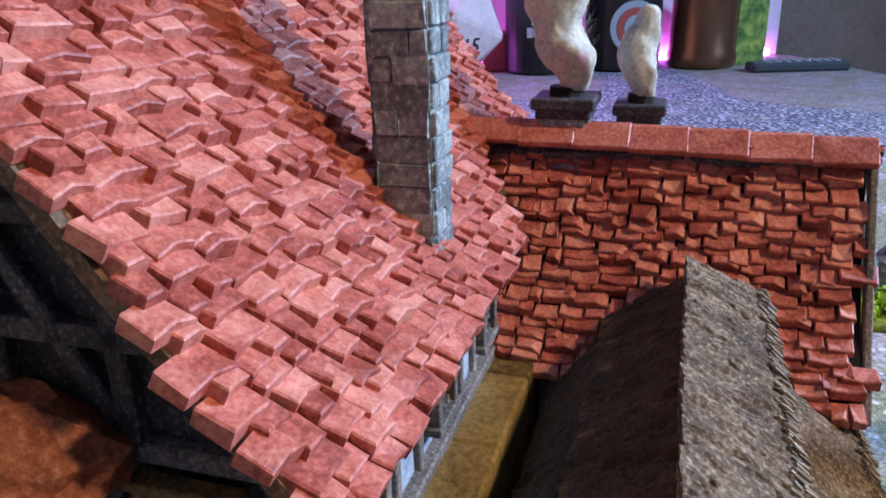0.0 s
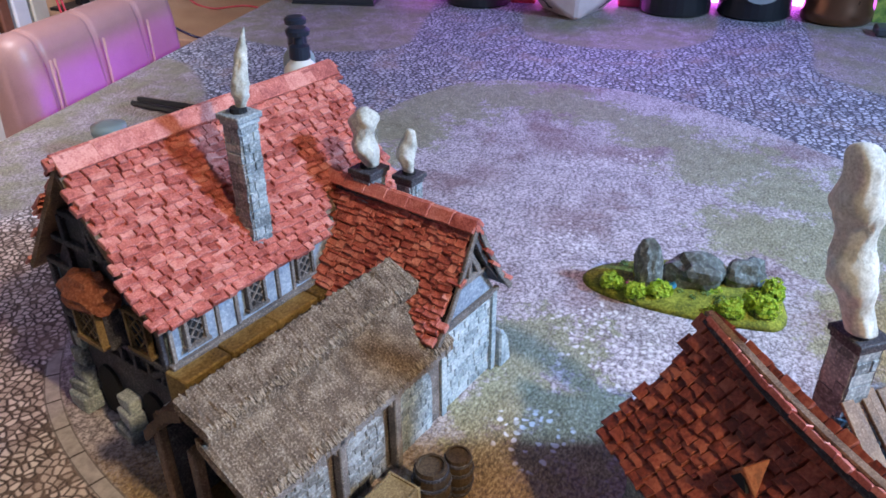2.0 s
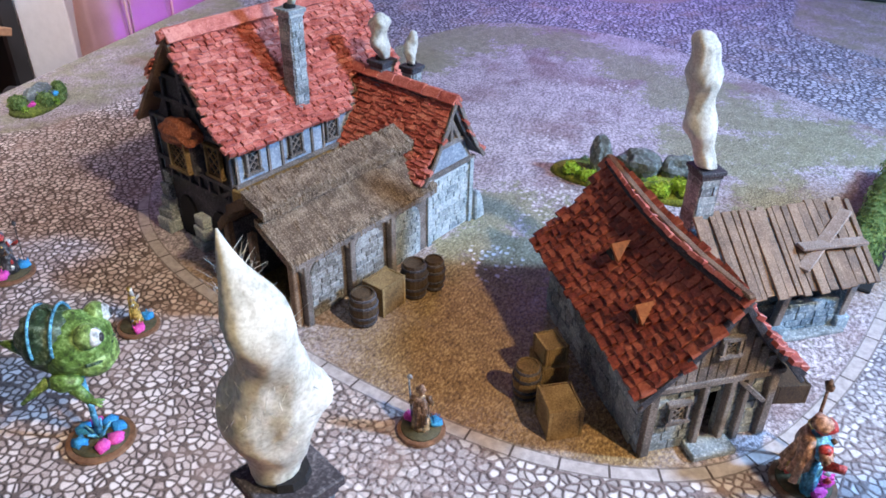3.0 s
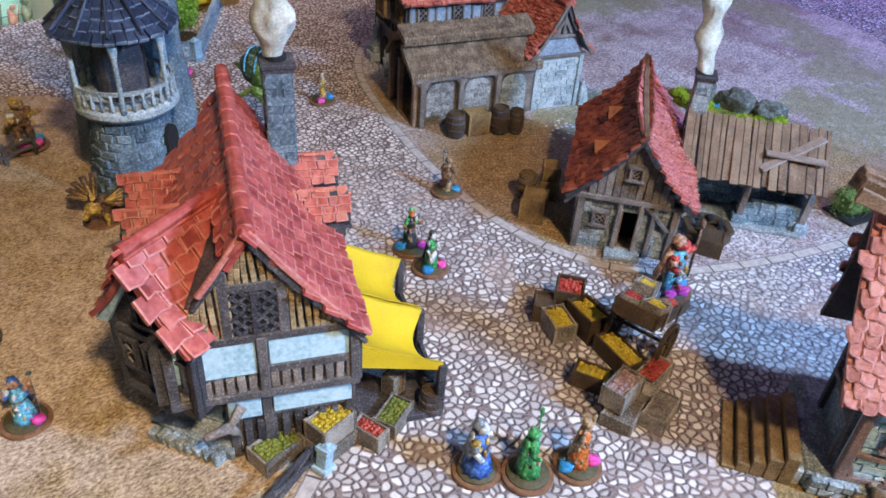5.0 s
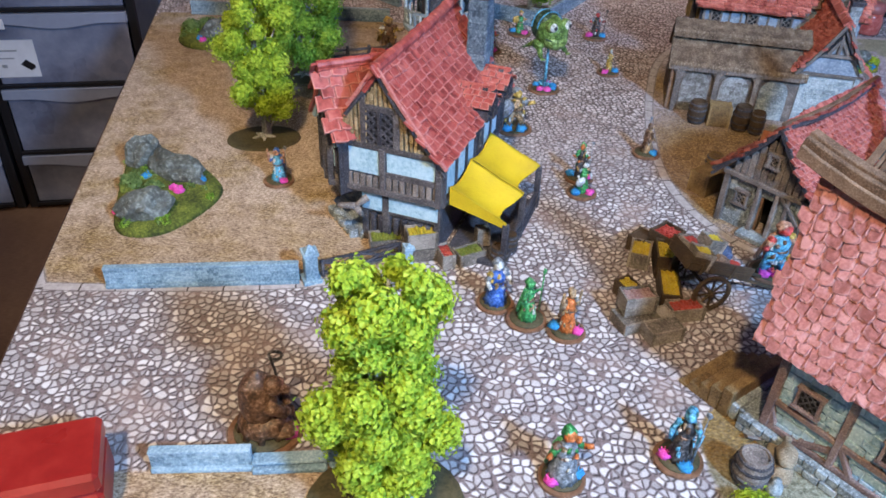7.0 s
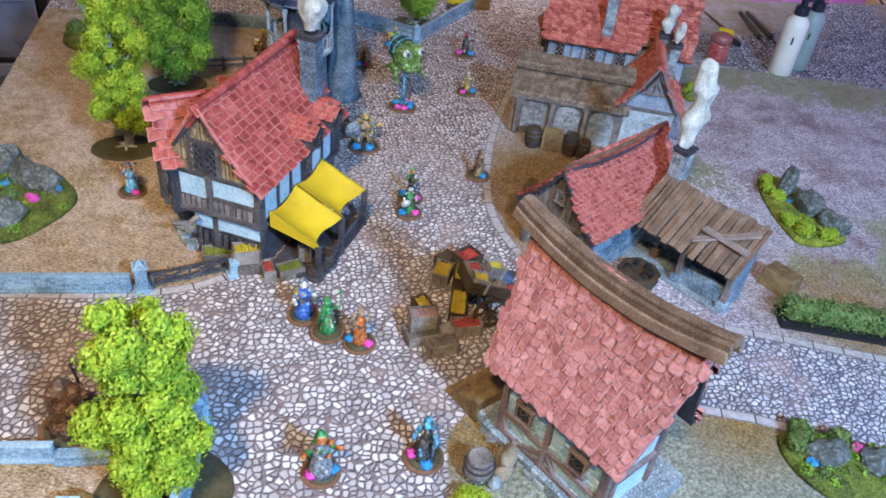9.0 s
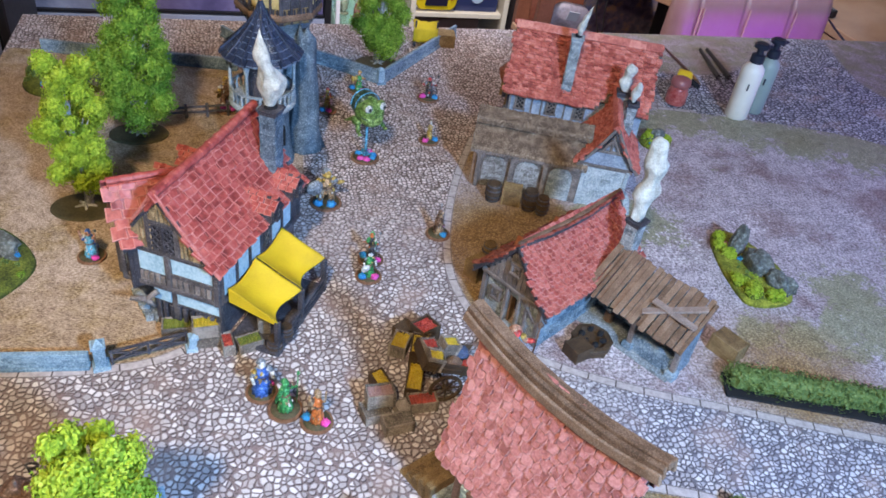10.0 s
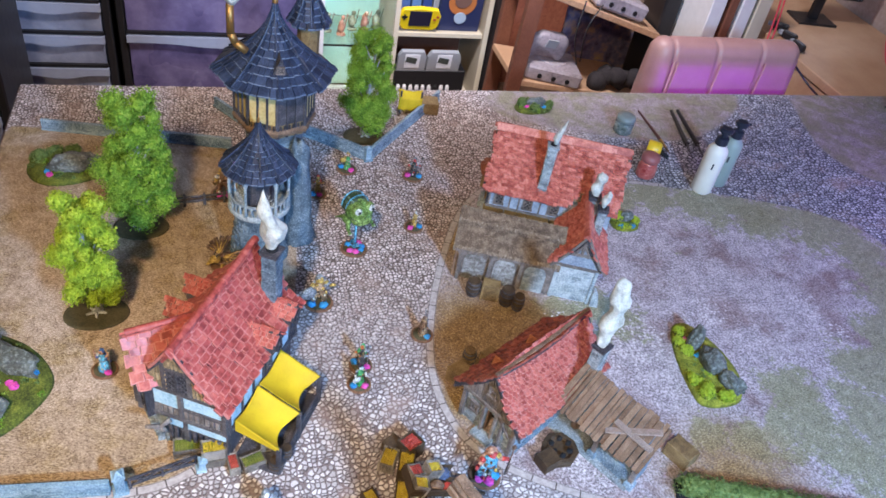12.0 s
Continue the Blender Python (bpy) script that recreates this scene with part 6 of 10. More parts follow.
def cone_roof(parent, c, r, z0, z1, rows, n, flare, seed, sides=0):
    """A pointed slate roof of overlapping courses; the slates that face the street are pieces of their own."""
    bm = bmesh.new()
    m = sides or 24
    prof = [(r * (1 - t) ** flare, z0 + (z1 - z0) * t) for t in np.linspace(0, 0.97, 14)]
    lathe(bm, [(q - 0.001 if q > 0.003 else q, z - 0.002) for q, z in prof], m, c)
    deck = part("cone_roof", bm, SLATE, parent)
    rng = random.Random(seed)
    rest_v, rest_f, rest_m = [], [], []
    for k in range(rows):
        t0, t1 = k / rows, min(0.97, (k + 1.3) / rows)
        r0, r1 = r * (1 - t0) ** flare, r * (1 - t1) ** flare
        za, zb = z0 + (z1 - z0) * t0, z0 + (z1 - z0) * t1
        cnt = max(6, int(n * (1 - t0) ** (flare * 0.75)))
        for i in range(cnt):
            a = 2 * math.pi * (i + 0.5 * (k % 2) + rng.uniform(-0.08, 0.08)) / cnt
            seg = 2 * math.pi / sides if sides else 1.0
            f = math.cos(seg / 2) / math.cos((a % seg) - seg / 2) if sides else 1.0
            w0, w1 = math.pi * r0 / cnt * 0.93, math.pi * r1 / cnt * 0.93
            rad, tang, j = V(math.cos(a), math.sin(a), 0), V(-math.sin(a), math.cos(a), 0), rng.uniform(-0.0008, 0.0008)
            o = V(*c)
            lift = rng.uniform(0.0034, 0.0048)
            lo, hi = o + rad * (r0 * f + lift) + V(0, 0, za + j), o + rad * (r1 * f + 0.0002) + V(0, 0, zb)
            top = [lo - tang * w0, lo + tang * w0, hi + tang * w1, hi - tang * w1]
            low = [v - rad * 0.0012 - V(0, 0, 0.0026) for v in top]
            mid = sum(top, V(0, 0, 0)) / 4
            face = (rad + V(0, 0, 0.6)).normalized()
            inner = [v.lerp(mid, 0.08) + face * 0.0003 for v in top]
            verts = top + low + inner
            quads = [(8, 9, 10, 11), (7, 6, 5, 4)] + [(q, (q + 1) % 4, 8 + (q + 1) % 4, 8 + q) for q in range(4)] + [(q, 4 + q, 4 + (q + 1) % 4, (q + 1) % 4) for q in range(4)]
            slots = [0, 0, 1, 0, 0, 0, 1, 0, 0, 0]
            if math.sin(a) < 0.1:
                me = bpy.data.meshes.new("slate")
                me.from_pydata(verts, [], quads)
                me.materials.append(SLATE)
                me.materials.append(SLATE_EDGE)
                me.polygons.foreach_set("material_index", slots)
                ob = new("slate", me)
                ob.parent = deck
            else:
                base = len(rest_v)
                rest_v += verts
                rest_f += [[base + q for q in fc] for fc in quads]
                rest_m += slots
    me = bpy.data.meshes.new("slates")
    me.from_pydata(rest_v, [], rest_f)
    me.materials.append(SLATE)
    me.materials.append(SLATE_EDGE)
    me.polygons.foreach_set("material_index", rest_m)
    ob = new("slates", me)
    ob.parent = deck
    tagged(ob, kind="stuff")
    if sides:
        for i in range(sides):
            a = 2 * math.pi * i / sides
            pts = [V(*c) + V(math.cos(a), math.sin(a), 0) * (q + 0.0016) + V(0, 0, z + 0.0012) for q, z in prof]
            bm = bmesh.new()
            sweep(bm, [p + V(0, 0, 0.0016) for p in pts], 0.0024, 0.0026)
            part("hip", bm, SLATE, deck, bevel=0.0006)
    return deck


cone_roof(tower, (0, 0, 0), 0.049, 0.157, 0.222, 10, 36, 1.6, 61, 12)
bm = bmesh.new()
lathe(bm, [(0.0028, 0.216), (0.003, 0.221), (0.0012, 0.224), (0.0022, 0.228), (0.0008, 0.231), (0.0002, 0.243)], 8)
part("finial", bm, GOLD, tower, smooth=True)
# The stone pier and the timber hall carried above.
bm = bmesh.new()
lathe(bm, [(0.027, 0), (0.024, 0.012), (0.021, 0.035), (0.0185, 0.06)] + [(0.0178 - 0.0008 * k, 0.075 + 0.012 * k) for k in range(8)] + [(0.0105, 0.168), (0.006, 0.176)], 40, (0.058, 0.03, 0))
for v in bm.verts:
    flute = noise.noise(V(v.co.x * 210, v.co.y * 210, v.co.z * 9))
    v.co += 0.003 * noise.noise_vector(V(v.co.x * 70, v.co.y * 70, v.co.z * 22)) + 0.0012 * noise.noise_vector(v.co * 230)
    v.co.x += (v.co.x - 0.058) * 0.14 * flute
    v.co.y += (v.co.y - 0.03) * 0.14 * flute
    if v.co.z > 0.15:
        v.co.z += 0.011 * flute
part("stone_pier", bm, TOWER_STONE, tower, smooth=True)
bm = bmesh.new()
lathe(bm, [(0.045, 0), (0.038, 0.09), (0.04, 0.165), (0.05, 0.182)], 20, (0.026, 0.074, 0), wob=0.001)
part("main_shaft", bm, TOWER_STONE, tower)
hall = (0.026, 0.074, 0)
bm = bmesh.new()
lathe(bm, [(0.05, 0.180), (0.054, 0.184), (0.052, 0.19), (0.054, 0.264)], 8, hall)
part("hall_wall", bm, OCHRE_TIMBER, tower)
LIT = surface("parchment_panel", (0.4, 0.28, 0.1), (0.58, 0.44, 0.18), (0.7, 0.58, 0.3), 0.6, 300, 40, 0.3)
for i in range(8):
    a = 2 * math.pi * (i + 0.5) / 8
    turn = pose(*hall, 0, 0, math.degrees(a) + 90)
    for k in (-1.5, -0.5, 0.5, 1.5):
        bm = bmesh.new()
        box(bm, (k * 0.0132, -0.05, 0.222), (0.003, 0.004, 0.078))
        bm.transform(turn)
        part("hall_post", bm, DARK_TIMBER, tower, bevel=0.0004)
    for k in (-1, 0, 1):
        bm = bmesh.new()
        box(bm, (k * 0.0132, -0.0492, 0.229), (0.0102, 0.002, 0.052))
        bm.transform(turn)
        panel = part("hall_panel", bm, LIT if i in (0, 4, 5, 7) or k == 0 and i != 6 else DARK_TIMBER, tower, bevel=0.0003)
        for dx in (-0.0026, 0.0026):
            bm = bmesh.new()
            box(bm, (k * 0.0132 + dx, -0.051, 0.196), (0.0016, 0.0022, 0.012))
            bm.transform(turn)
            part("baluster", bm, DARK_TIMBER, panel)
bm = bmesh.new()
lathe(bm, [(0.056, 0.186), (0.058, 0.189), (0.058, 0.193), (0.056, 0.196)], 8, hall)
part("hall_sill", bm, BROWN_TIMBER, tower)
cone_roof(tower, hall, 0.081, 0.262, 0.36, 12, 60, 2.0, 62, 8)
bm = bmesh.new()
lathe(bm, [(0.0035, 0.352), (0.004, 0.358), (0.0016, 0.362), (0.003, 0.368), (0.001, 0.372), (0.0003, 0.392)], 8, hall)
part("finial", bm, GOLD, tower, smooth=True)
bm = bmesh.new()
prism(bm, [(-0.009, 0), (0.009, 0), (0, 0.022)], 0.03, pose(hall[0] + 0.003, hall[1] - 0.055, 0.281))
part("dormer", bm, DARK_TIMBER, tower)
lattice_window(tower, pose(hall[0] + 0.003, hall[1] - 0.0556, 0.288), 0.007, 0.008, 2, GREY_TIMBER)
# Small turret behind with its own cone, and the crooked stove pipe.
bm = bmesh.new()
lathe(bm, [(0.014, 0.24), (0.016, 0.318)], 8, (0.074, 0.11, 0))
part("turret", bm, OCHRE_TIMBER, tower)
cone_roof(tower, (0.074, 0.11, 0), 0.027, 0.316, 0.372, 7, 16, 1.2, 63, 8)
bm = bmesh.new()
lathe(bm, [(0.0016, 0.366), (0.0026, 0.372), (0.0008, 0.376), (0.0003, 0.392)], 8, (0.074, 0.11, 0))
part("finial", bm, GOLD, tower, smooth=True)
bm = bmesh.new()
pts = [(-0.012, 0.046, 0.30), (-0.026, 0.046, 0.312), (-0.031, 0.046, 0.325), (-0.031, 0.046, 0.362)]
for a, b in zip(pts, pts[1:]):
    tube(bm, a, b, 0.0052, 0.005, 10)
part("stove_pipe", bm, GOLD, tower, "crooked brass stove pipe", smooth=True)
p = TOW @ V(-0.031, 0.046, 0.3615)
smoke_plume(tuple(p), 0.405, 0.012, 26, (-0.004, 0), 0.4, 2)


# ---- trees, rocks, hedge ----
def foliage_mat(name, dark, mid, light):
    m, nt, bsdf = shader(name)
    isle = nt.nodes.new("ShaderNodeNewGeometry")
    f = calc(nt, "ADD", calc(nt, "MULTIPLY", isle.outputs["Random Per Island"], 0.35), calc(nt, "MULTIPLY", noise_tex(nt, 70, 4), 0.65))
    nt.links.new(ramp(nt, f, [(0.2, dark), (0.5, mid), (0.82, light)]), bsdf.inputs["Base Color"])
    bsdf.inputs["Roughness"].default_value = 0.8
    glow_through = nt.nodes.new("ShaderNodeBsdfTranslucent")
    both = nt.nodes.new("ShaderNodeMixShader")
    both.inputs[0].default_value = 0.3
    nt.links.new(bsdf.inputs["Base Color"].links[0].from_socket, glow_through.inputs["Color"])
    nt.links.new(bsdf.outputs[0], both.inputs[1])
    nt.links.new(glow_through.outputs[0], both.inputs[2])
    nt.links.new(both.outputs[0], nt.nodes["Material Output"].inputs["Surface"])
    return m


LIME = foliage_mat("lime_foliage", (0.2, 0.31, 0.018), (0.43, 0.58, 0.04), (0.64, 0.76, 0.11))
LEAF = foliage_mat("green_foliage", (0.08, 0.17, 0.015), (0.25, 0.45, 0.04), (0.5, 0.66, 0.12))
HEDGE = foliage_mat("hedge_foliage", (0.06, 0.11, 0.025), (0.17, 0.26, 0.07), (0.34, 0.45, 0.16))
MOSS = surface("moss_flock", (0.025, 0.035, 0.006), (0.09, 0.115, 0.015), (0.24, 0.27, 0.04), 0.95, 420, 60, 0.9, 0.0015)
BRIGHT_MOSS = surface("bright_flock", (0.05, 0.06, 0.006), (0.19, 0.21, 0.018), (0.42, 0.43, 0.06), 0.95, 420, 60, 0.9, 0.0015)
ROCK = surface("painted_rock", (0.04, 0.042, 0.036), (0.1, 0.11, 0.1), (0.24, 0.275, 0.26), 0.65, 260, 50, 0.8, 0.0015, brush=0.3)
BARK = surface("pale_bark", (0.13, 0.12, 0.1), (0.33, 0.33, 0.3), (0.6, 0.62, 0.6), 0.8, 500, 70, 0.7)
BASE_BROWN = surface("base_brown", (0.1, 0.048, 0.024), (0.185, 0.093, 0.05), (0.27, 0.145, 0.085), 0.4, 300, 60, 0.15)
DARK_BASE = surface("flat_base", (0.035, 0.03, 0.012), (0.07, 0.06, 0.026), (0.11, 0.09, 0.045), 0.7, 400, 60, 0.4)
PINK = surface("pink_tuft", (0.5, 0.03, 0.25), (0.75, 0.07, 0.42), (0.85, 0.2, 0.55), 0.9, 900, 100, 0.6)
CYAN = surface("blue_tuft", (0.01, 0.12, 0.35), (0.03, 0.28, 0.6), (0.1, 0.45, 0.75), 0.9, 900, 100, 0.6)
RED = surface("red_paint", (0.16, 0.012, 0.008), (0.34, 0.035, 0.025), (0.5, 0.1, 0.06), 0.5, 600, 90, 0.4)
YELLOW_FRUIT = surface("yellow_produce", (0.22, 0.14, 0.006), (0.42, 0.3, 0.012), (0.56, 0.45, 0.05), 0.5, 900, 90, 0.8, 0.001)
GREEN_FRUIT = surface("green_produce", (0.048, 0.066, 0.006), (0.132, 0.156, 0.012), (0.240, 0.252, 0.048), 0.5, 900, 90, 0.8, 0.001)
PINK_FRUIT = surface("pale_produce", (0.180, 0.072, 0.072), (0.300, 0.180, 0.168), (0.396, 0.300, 0.276), 0.5, 900, 90, 0.8, 0.001)


def leaf_cloud(clumps, count, size, rng):
    """Many small crumpled leaves over and inside round clumps of (x, y, z, r)."""
    verts, faces = [], []
    total = sum(c[3] ** 2 for c in clumps)
    for x, y, z, r in clumps:
        for _ in range(int(count * r * r / total)):
            d = V(rng.gauss(0, 1), rng.gauss(0, 1), rng.gauss(0, 1)).normalized()
            q = V(x, y, z) + d * r * rng.uniform(0.62, 1.1) * (1.0 if rng.random() < 0.85 else 1.25)
            a = V(rng.gauss(0, 1), rng.gauss(0, 1), rng.gauss(0, 1)).normalized()
            a = (a - d * (0.7 * a.dot(d))).normalized()
            b = d.cross(a).normalized()
            s = size * rng.uniform(0.6, 1.4)
            k = len(verts)
            verts += [q + a * s, q + b * s * 0.8 + d * s * 0.5, q - a * s * 0.9, q - b * s * 0.8 + d * s * 0.4]
            faces += [(k, k + 1, k + 2), (k, k + 2, k + 3)]
    return verts, faces


def tree(x, y, h, wide, material, seed, base=(0.038, 0.028), low=0.16, count=9000, base_mat=None, lean=(0, 0)):
    rng = random.Random(seed)
    ob = thing("model_tree", pose(x, y, 0), "upright model tree with clumped %s foliage on flat base" % ("lime green" if material == LIME else "mid green"), "tree", "model trees")
    bm = bmesh.new()
    lathe(bm, [(1, 0), (0.98, 0.0022), (0.9, 0.0032)], 28)
    bm.transform(Matrix.Diagonal((base[0], base[1], 1, 1)))
    part("base", bm, base_mat or DARK_BASE, ob)
    bm = bmesh.new()
    pts = [V(lean[0] * f + 0.004 * math.sin(5 * f + seed), lean[1] * f + 0.003 * math.cos(4 * f), 0.0028 + h * 0.92 * f) for f in np.linspace(0, 1, 8)]
    for i, (a, b) in enumerate(zip(pts, pts[1:])):
        tube(bm, a, b, 0.0055 * (1 - i / 8.5), 0.0055 * (1 - (i + 1) / 8.5), 8)
    for i in range(5):
        a = i * 1.26 + seed
        tube(bm, (0, 0, 0.005), (0.013 * math.cos(a), 0.011 * math.sin(a), 0.0035), 0.003, 0.0012, 6)
    part("trunk", bm, BARK, ob, smooth=True)
    clumps = []
    n = 40
    for i in range(n):
        f = (i + 0.5) / n
        z = h * (low + (0.97 - low) * f)
        env = wide * (0.88 - 0.3 * f ** 2.2) * (0.78 + 0.22 * math.sin(13 * f + seed + 1.3 * math.sin(i * 2.4))) * (0.6 + 0.4 * min(1, f * 5))
        a = i * 2.4 + rng.uniform(-0.4, 0.4)
        d = env * rng.uniform(0.5, 0.92)
        r = wide * rng.uniform(0.2, 0.36) * (1 - 0.25 * f)
        clumps.append((lean[0] * f + d * math.cos(a), lean[1] * f + d * math.sin(a), min(z, h - r), r))
    bm = bmesh.new()
    for i, c in enumerate(clumps[::2]):
        k = min(6, int((c[2] / h) * 7))
        tube(bm, pts[max(0, k - 1)], V(c[0], c[1], c[2]), 0.0016, 0.0006, 5)
    part("limb", bm, BARK, ob, kind="stuff")
    verts, faces = leaf_cloud(clumps, int(1.9 * count), 0.0017, rng)
    me = bpy.data.meshes.new("crown")
    me.from_pydata(verts, [], faces)
    me.materials.append(material)
    crown = new("crown", me)
    crown.parent = ob
    bm = bmesh.new()
    for i, c in enumerate(clumps):
        blob(bm, c[:3], (c[3] * 0.6,) * 3, 0.6, 3, 2, seed + i)
    part("inner_crown", bm, material, ob)
    return ob


tree(-0.268, 0.179, 0.204, 0.048, LIME, 1, (0.041, 0.03), 0.2, 13000, lean=(0.006, -0.01))
tree(-0.222, 0.356, 0.231, 0.066, LEAF, 2, (0.04, 0.03), 0.12, 15000, lean=(0.006, 0.0))
tree(-0.182, -0.326, 0.188, 0.046, LIME, 3, (0.05, 0.044), 0.14, 18000)
tree(0.155, 0.602, 0.212, 0.064, LEAF, 4, (0.04, 0.03), 0.14, 15000)


def tuft(bm, x, y, z, r, mi, seed):
    blob(bm, (x, y, z + r * 0.35), (r, r, r * 0.7), 0.7, 4, 2, seed, mi)


def rock_scatter(outline, rocks, tufts, label, bushes=(), moss=None, seed=0):
    """Rocks and flock on an irregular base. rocks: x, y, half-axes, turn, tilt; tufts: x, y, radius, kind."""
    cx, cy = (sum(p[k] for p in outline) / len(outline) for k in (0, 1))
    ob = thing("rock_scatter", pose(cx, cy, 0), label, "rocks", "rock scatter pieces")
    bm = bmesh.new()
    ring = rounded([(x - cx, y - cy) for x, y in outline])
    lo = [bm.verts.new((x, y, 0)) for x, y in ring]
    rim = [bm.verts.new((x * 0.96, y * 0.96, 0.004)) for x, y in ring]
    inn_ = [bm.verts.new((x * 0.72, y * 0.72, 0.0065 + 0.0015 * noise.noise(V(x * 60, y * 60, seed)))) for x, y in ring]
    mid = bm.verts.new((0, 0, 0.0075))
    for i in range(len(ring)):
        j = (i + 1) % len(ring)
        bm.faces.new((lo[i], lo[j], rim[j], rim[i]))
        bm.faces.new((rim[i], rim[j], inn_[j], inn_[i]))
        bm.faces.new((inn_[i], inn_[j], mid))
    bm.faces.new(lo[::-1])
    part("base", bm, moss or MOSS, ob, smooth=True)
    for k, (x, y, s, turn, tilt) in enumerate(rocks):
        bm = bmesh.new()
        blob(bm, (x - cx, y - cy, 0.004 + s[2] * 0.55), s, 0.38, 1.3, 3, seed * 9 + k, rz=turn, ry=tilt)
        part("rock", bm, ROCK, ob)
    rng = random.Random(seed)
    for k, (x, y, r, kind) in enumerate(tufts):
        bm = bmesh.new()
        for _ in range(14):
            a, d = rng.uniform(0, 6.28), r * rng.uniform(0, 0.8)
            tube(bm, (x - cx + d * 0.6 * math.cos(a), y - cy + d * 0.6 * math.sin(a), 0.004), (x - cx + d * math.cos(a), y - cy + d * math.sin(a), 0.007 + r * rng.uniform(0.5, 1.0)), r * 0.16, r * 0.06, 5)
        tuft(bm, x - cx, y - cy, 0.006, r * 0.8, 0, k)
        part("flower_tuft", bm, PINK if kind else CYAN, ob)
    for k, (x, y, r) in enumerate(bushes):
        verts, faces = leaf_cloud([(x - cx + rng.uniform(-0.4, 0.4) * r, y - cy + rng.uniform(-0.4, 0.4) * r, 0.006 + r * 0.4, r * 0.6) for _ in range(5)], 900, 0.0017, rng)
        me = bpy.data.meshes.new("foliage")
        me.from_pydata(verts, [], faces)
        me.materials.append(LIME if moss == BRIGHT_MOSS else HEDGE)
        f = new("foliage", me)
        f.parent = ob
        bm = bmesh.new()
        blob(bm, (x - cx, y - cy, 0.006), (r * 0.8, r * 0.8, r * 0.6), 0.5, 3, 2, k)
        part("foliage_core", bm, MOSS, ob)
    for mat in (HEDGE, moss or LEAF):
        clumps = []
        for _ in range(20):
            x, y = ring[rng.randrange(len(ring))]
            k = rng.uniform(0.25, 0.92)
            clumps.append((x * k, y * k, 0.0065, rng.uniform(0.0025, 0.0055)))
        verts, faces = leaf_cloud(clumps, 1500, 0.0011, rng)
        me = bpy.data.meshes.new("ground_cover")
        me.from_pydata(verts, [], faces)
        me.materials.append(LIME if mat == BRIGHT_MOSS else mat)
        f = new("ground_cover", me)
        f.parent = ob
        tagged(f, kind="stuff")
    return ob


rock_scatter([(-0.398, -0.004), (-0.36, -0.012), (-0.333, 0.010), (-0.306, 0.05), (-0.305, 0.08), (-0.334, 0.126), (-0.374, 0.152), (-0.409, 0.165), (-0.409, 0.114), (-0.406, 0.05)],
             [(-0.388, 0.128, (0.018, 0.013, 0.020), 20, 12), (-0.352, 0.098, (0.036, 0.017, 0.014), -35, 6), (-0.372, 0.026, (0.026, 0.017, 0.017), 20, -8)],
             [(-0.382, 0.092, 0.006, 0), (-0.346, 0.060, 0.0065, 1), (-0.352, 0.066, 0.005, 1), (-0.326, 0.078, 0.0055, 0), (-0.400, 0.028, 0.0045, 1)],
             "grey rocks with pink and blue flower tufts on mossy base", [(-0.395, 0.075, 0.012), (-0.37, 0.065, 0.01)], seed=1)
rock_scatter([(-0.392, 0.478), (-0.349, 0.458), (-0.279, 0.486), (-0.276, 0.523), (-0.32, 0.548), (-0.372, 0.552), (-0.404, 0.53)],
             [(-0.328, 0.510, (0.034, 0.02, 0.017), 10, 4), (-0.296, 0.51, (0.018, 0.014, 0.012), 0, 0)],
             [(-0.362, 0.484, 0.006, 1), (-0.366, 0.492, 0.005, 0), (-0.31, 0.536, 0.005, 1)],
             "low rounded rock on shaded mossy scenic base", [(-0.385, 0.53, 0.016), (-0.36, 0.542, 0.014), (-0.335, 0.55, 0.012)], seed=2)
rock_scatter([(0.543, 0.084), (0.568, 0.082), (0.592, 0.03), (0.598, -0.02), (0.588, -0.05), (0.568, -0.075), (0.508, -0.074), (0.506, -0.04), (0.512, 0.01), (0.526, 0.06)],
             [(0.547, 0.032, (0.0095, 0.011, 0.027), 20, 5), (0.558, -0.006, (0.026, 0.017, 0.017), -75, 5), (0.567, -0.045, (0.019, 0.011, 0.015), -60, 20)],
             [(0.540, 0.045, 0.004, 1), (0.545, 0.012, 0.005, 0), (0.535, 0.04, 0.004, 1)],
             "standing stone and boulders on bright yellow-green flock base", [(0.525, -0.052, 0.014), (0.532, 0.022, 0.010), (0.528, 0.04, 0.009), (0.54, 0.06, 0.009), (0.518, -0.03, 0.010), (0.548, -0.062, 0.012)], BRIGHT_MOSS, 3)
rock_scatter([(0.322, -0.322), (0.37, -0.330), (0.41, -0.36), (0.42, -0.41), (0.34, -0.41), (0.312, -0.365)],
             [(0.352, -0.36, (0.018, 0.013, 0.010), 10, 0), (0.388, -0.372, (0.016, 0.012, 0.008), 40, 0)],
             [(0.332, -0.365, 0.006, 0), (0.383, -0.357, 0.006, 1)], "brown and green scrub base with small grey stones", [(0.34, -0.335, 0.012), (0.37, -0.345, 0.012), (0.33, -0.345, 0.01), (0.4, -0.37, 0.01)], seed=4)
rock_scatter([(0.49, 0.68), (0.56, 0.685), (0.575, 0.72), (0.53, 0.74), (0.485, 0.72)], [(0.535, 0.712, (0.022, 0.012, 0.012), 0, 0)],
             [(0.51, 0.70, 0.006, 1), (0.55, 0.70, 0.006, 0)], "small green scatter base near the table edge", [(0.505, 0.712, 0.013), (0.56, 0.705, 0.012), (0.53, 0.695, 0.011)], seed=5)
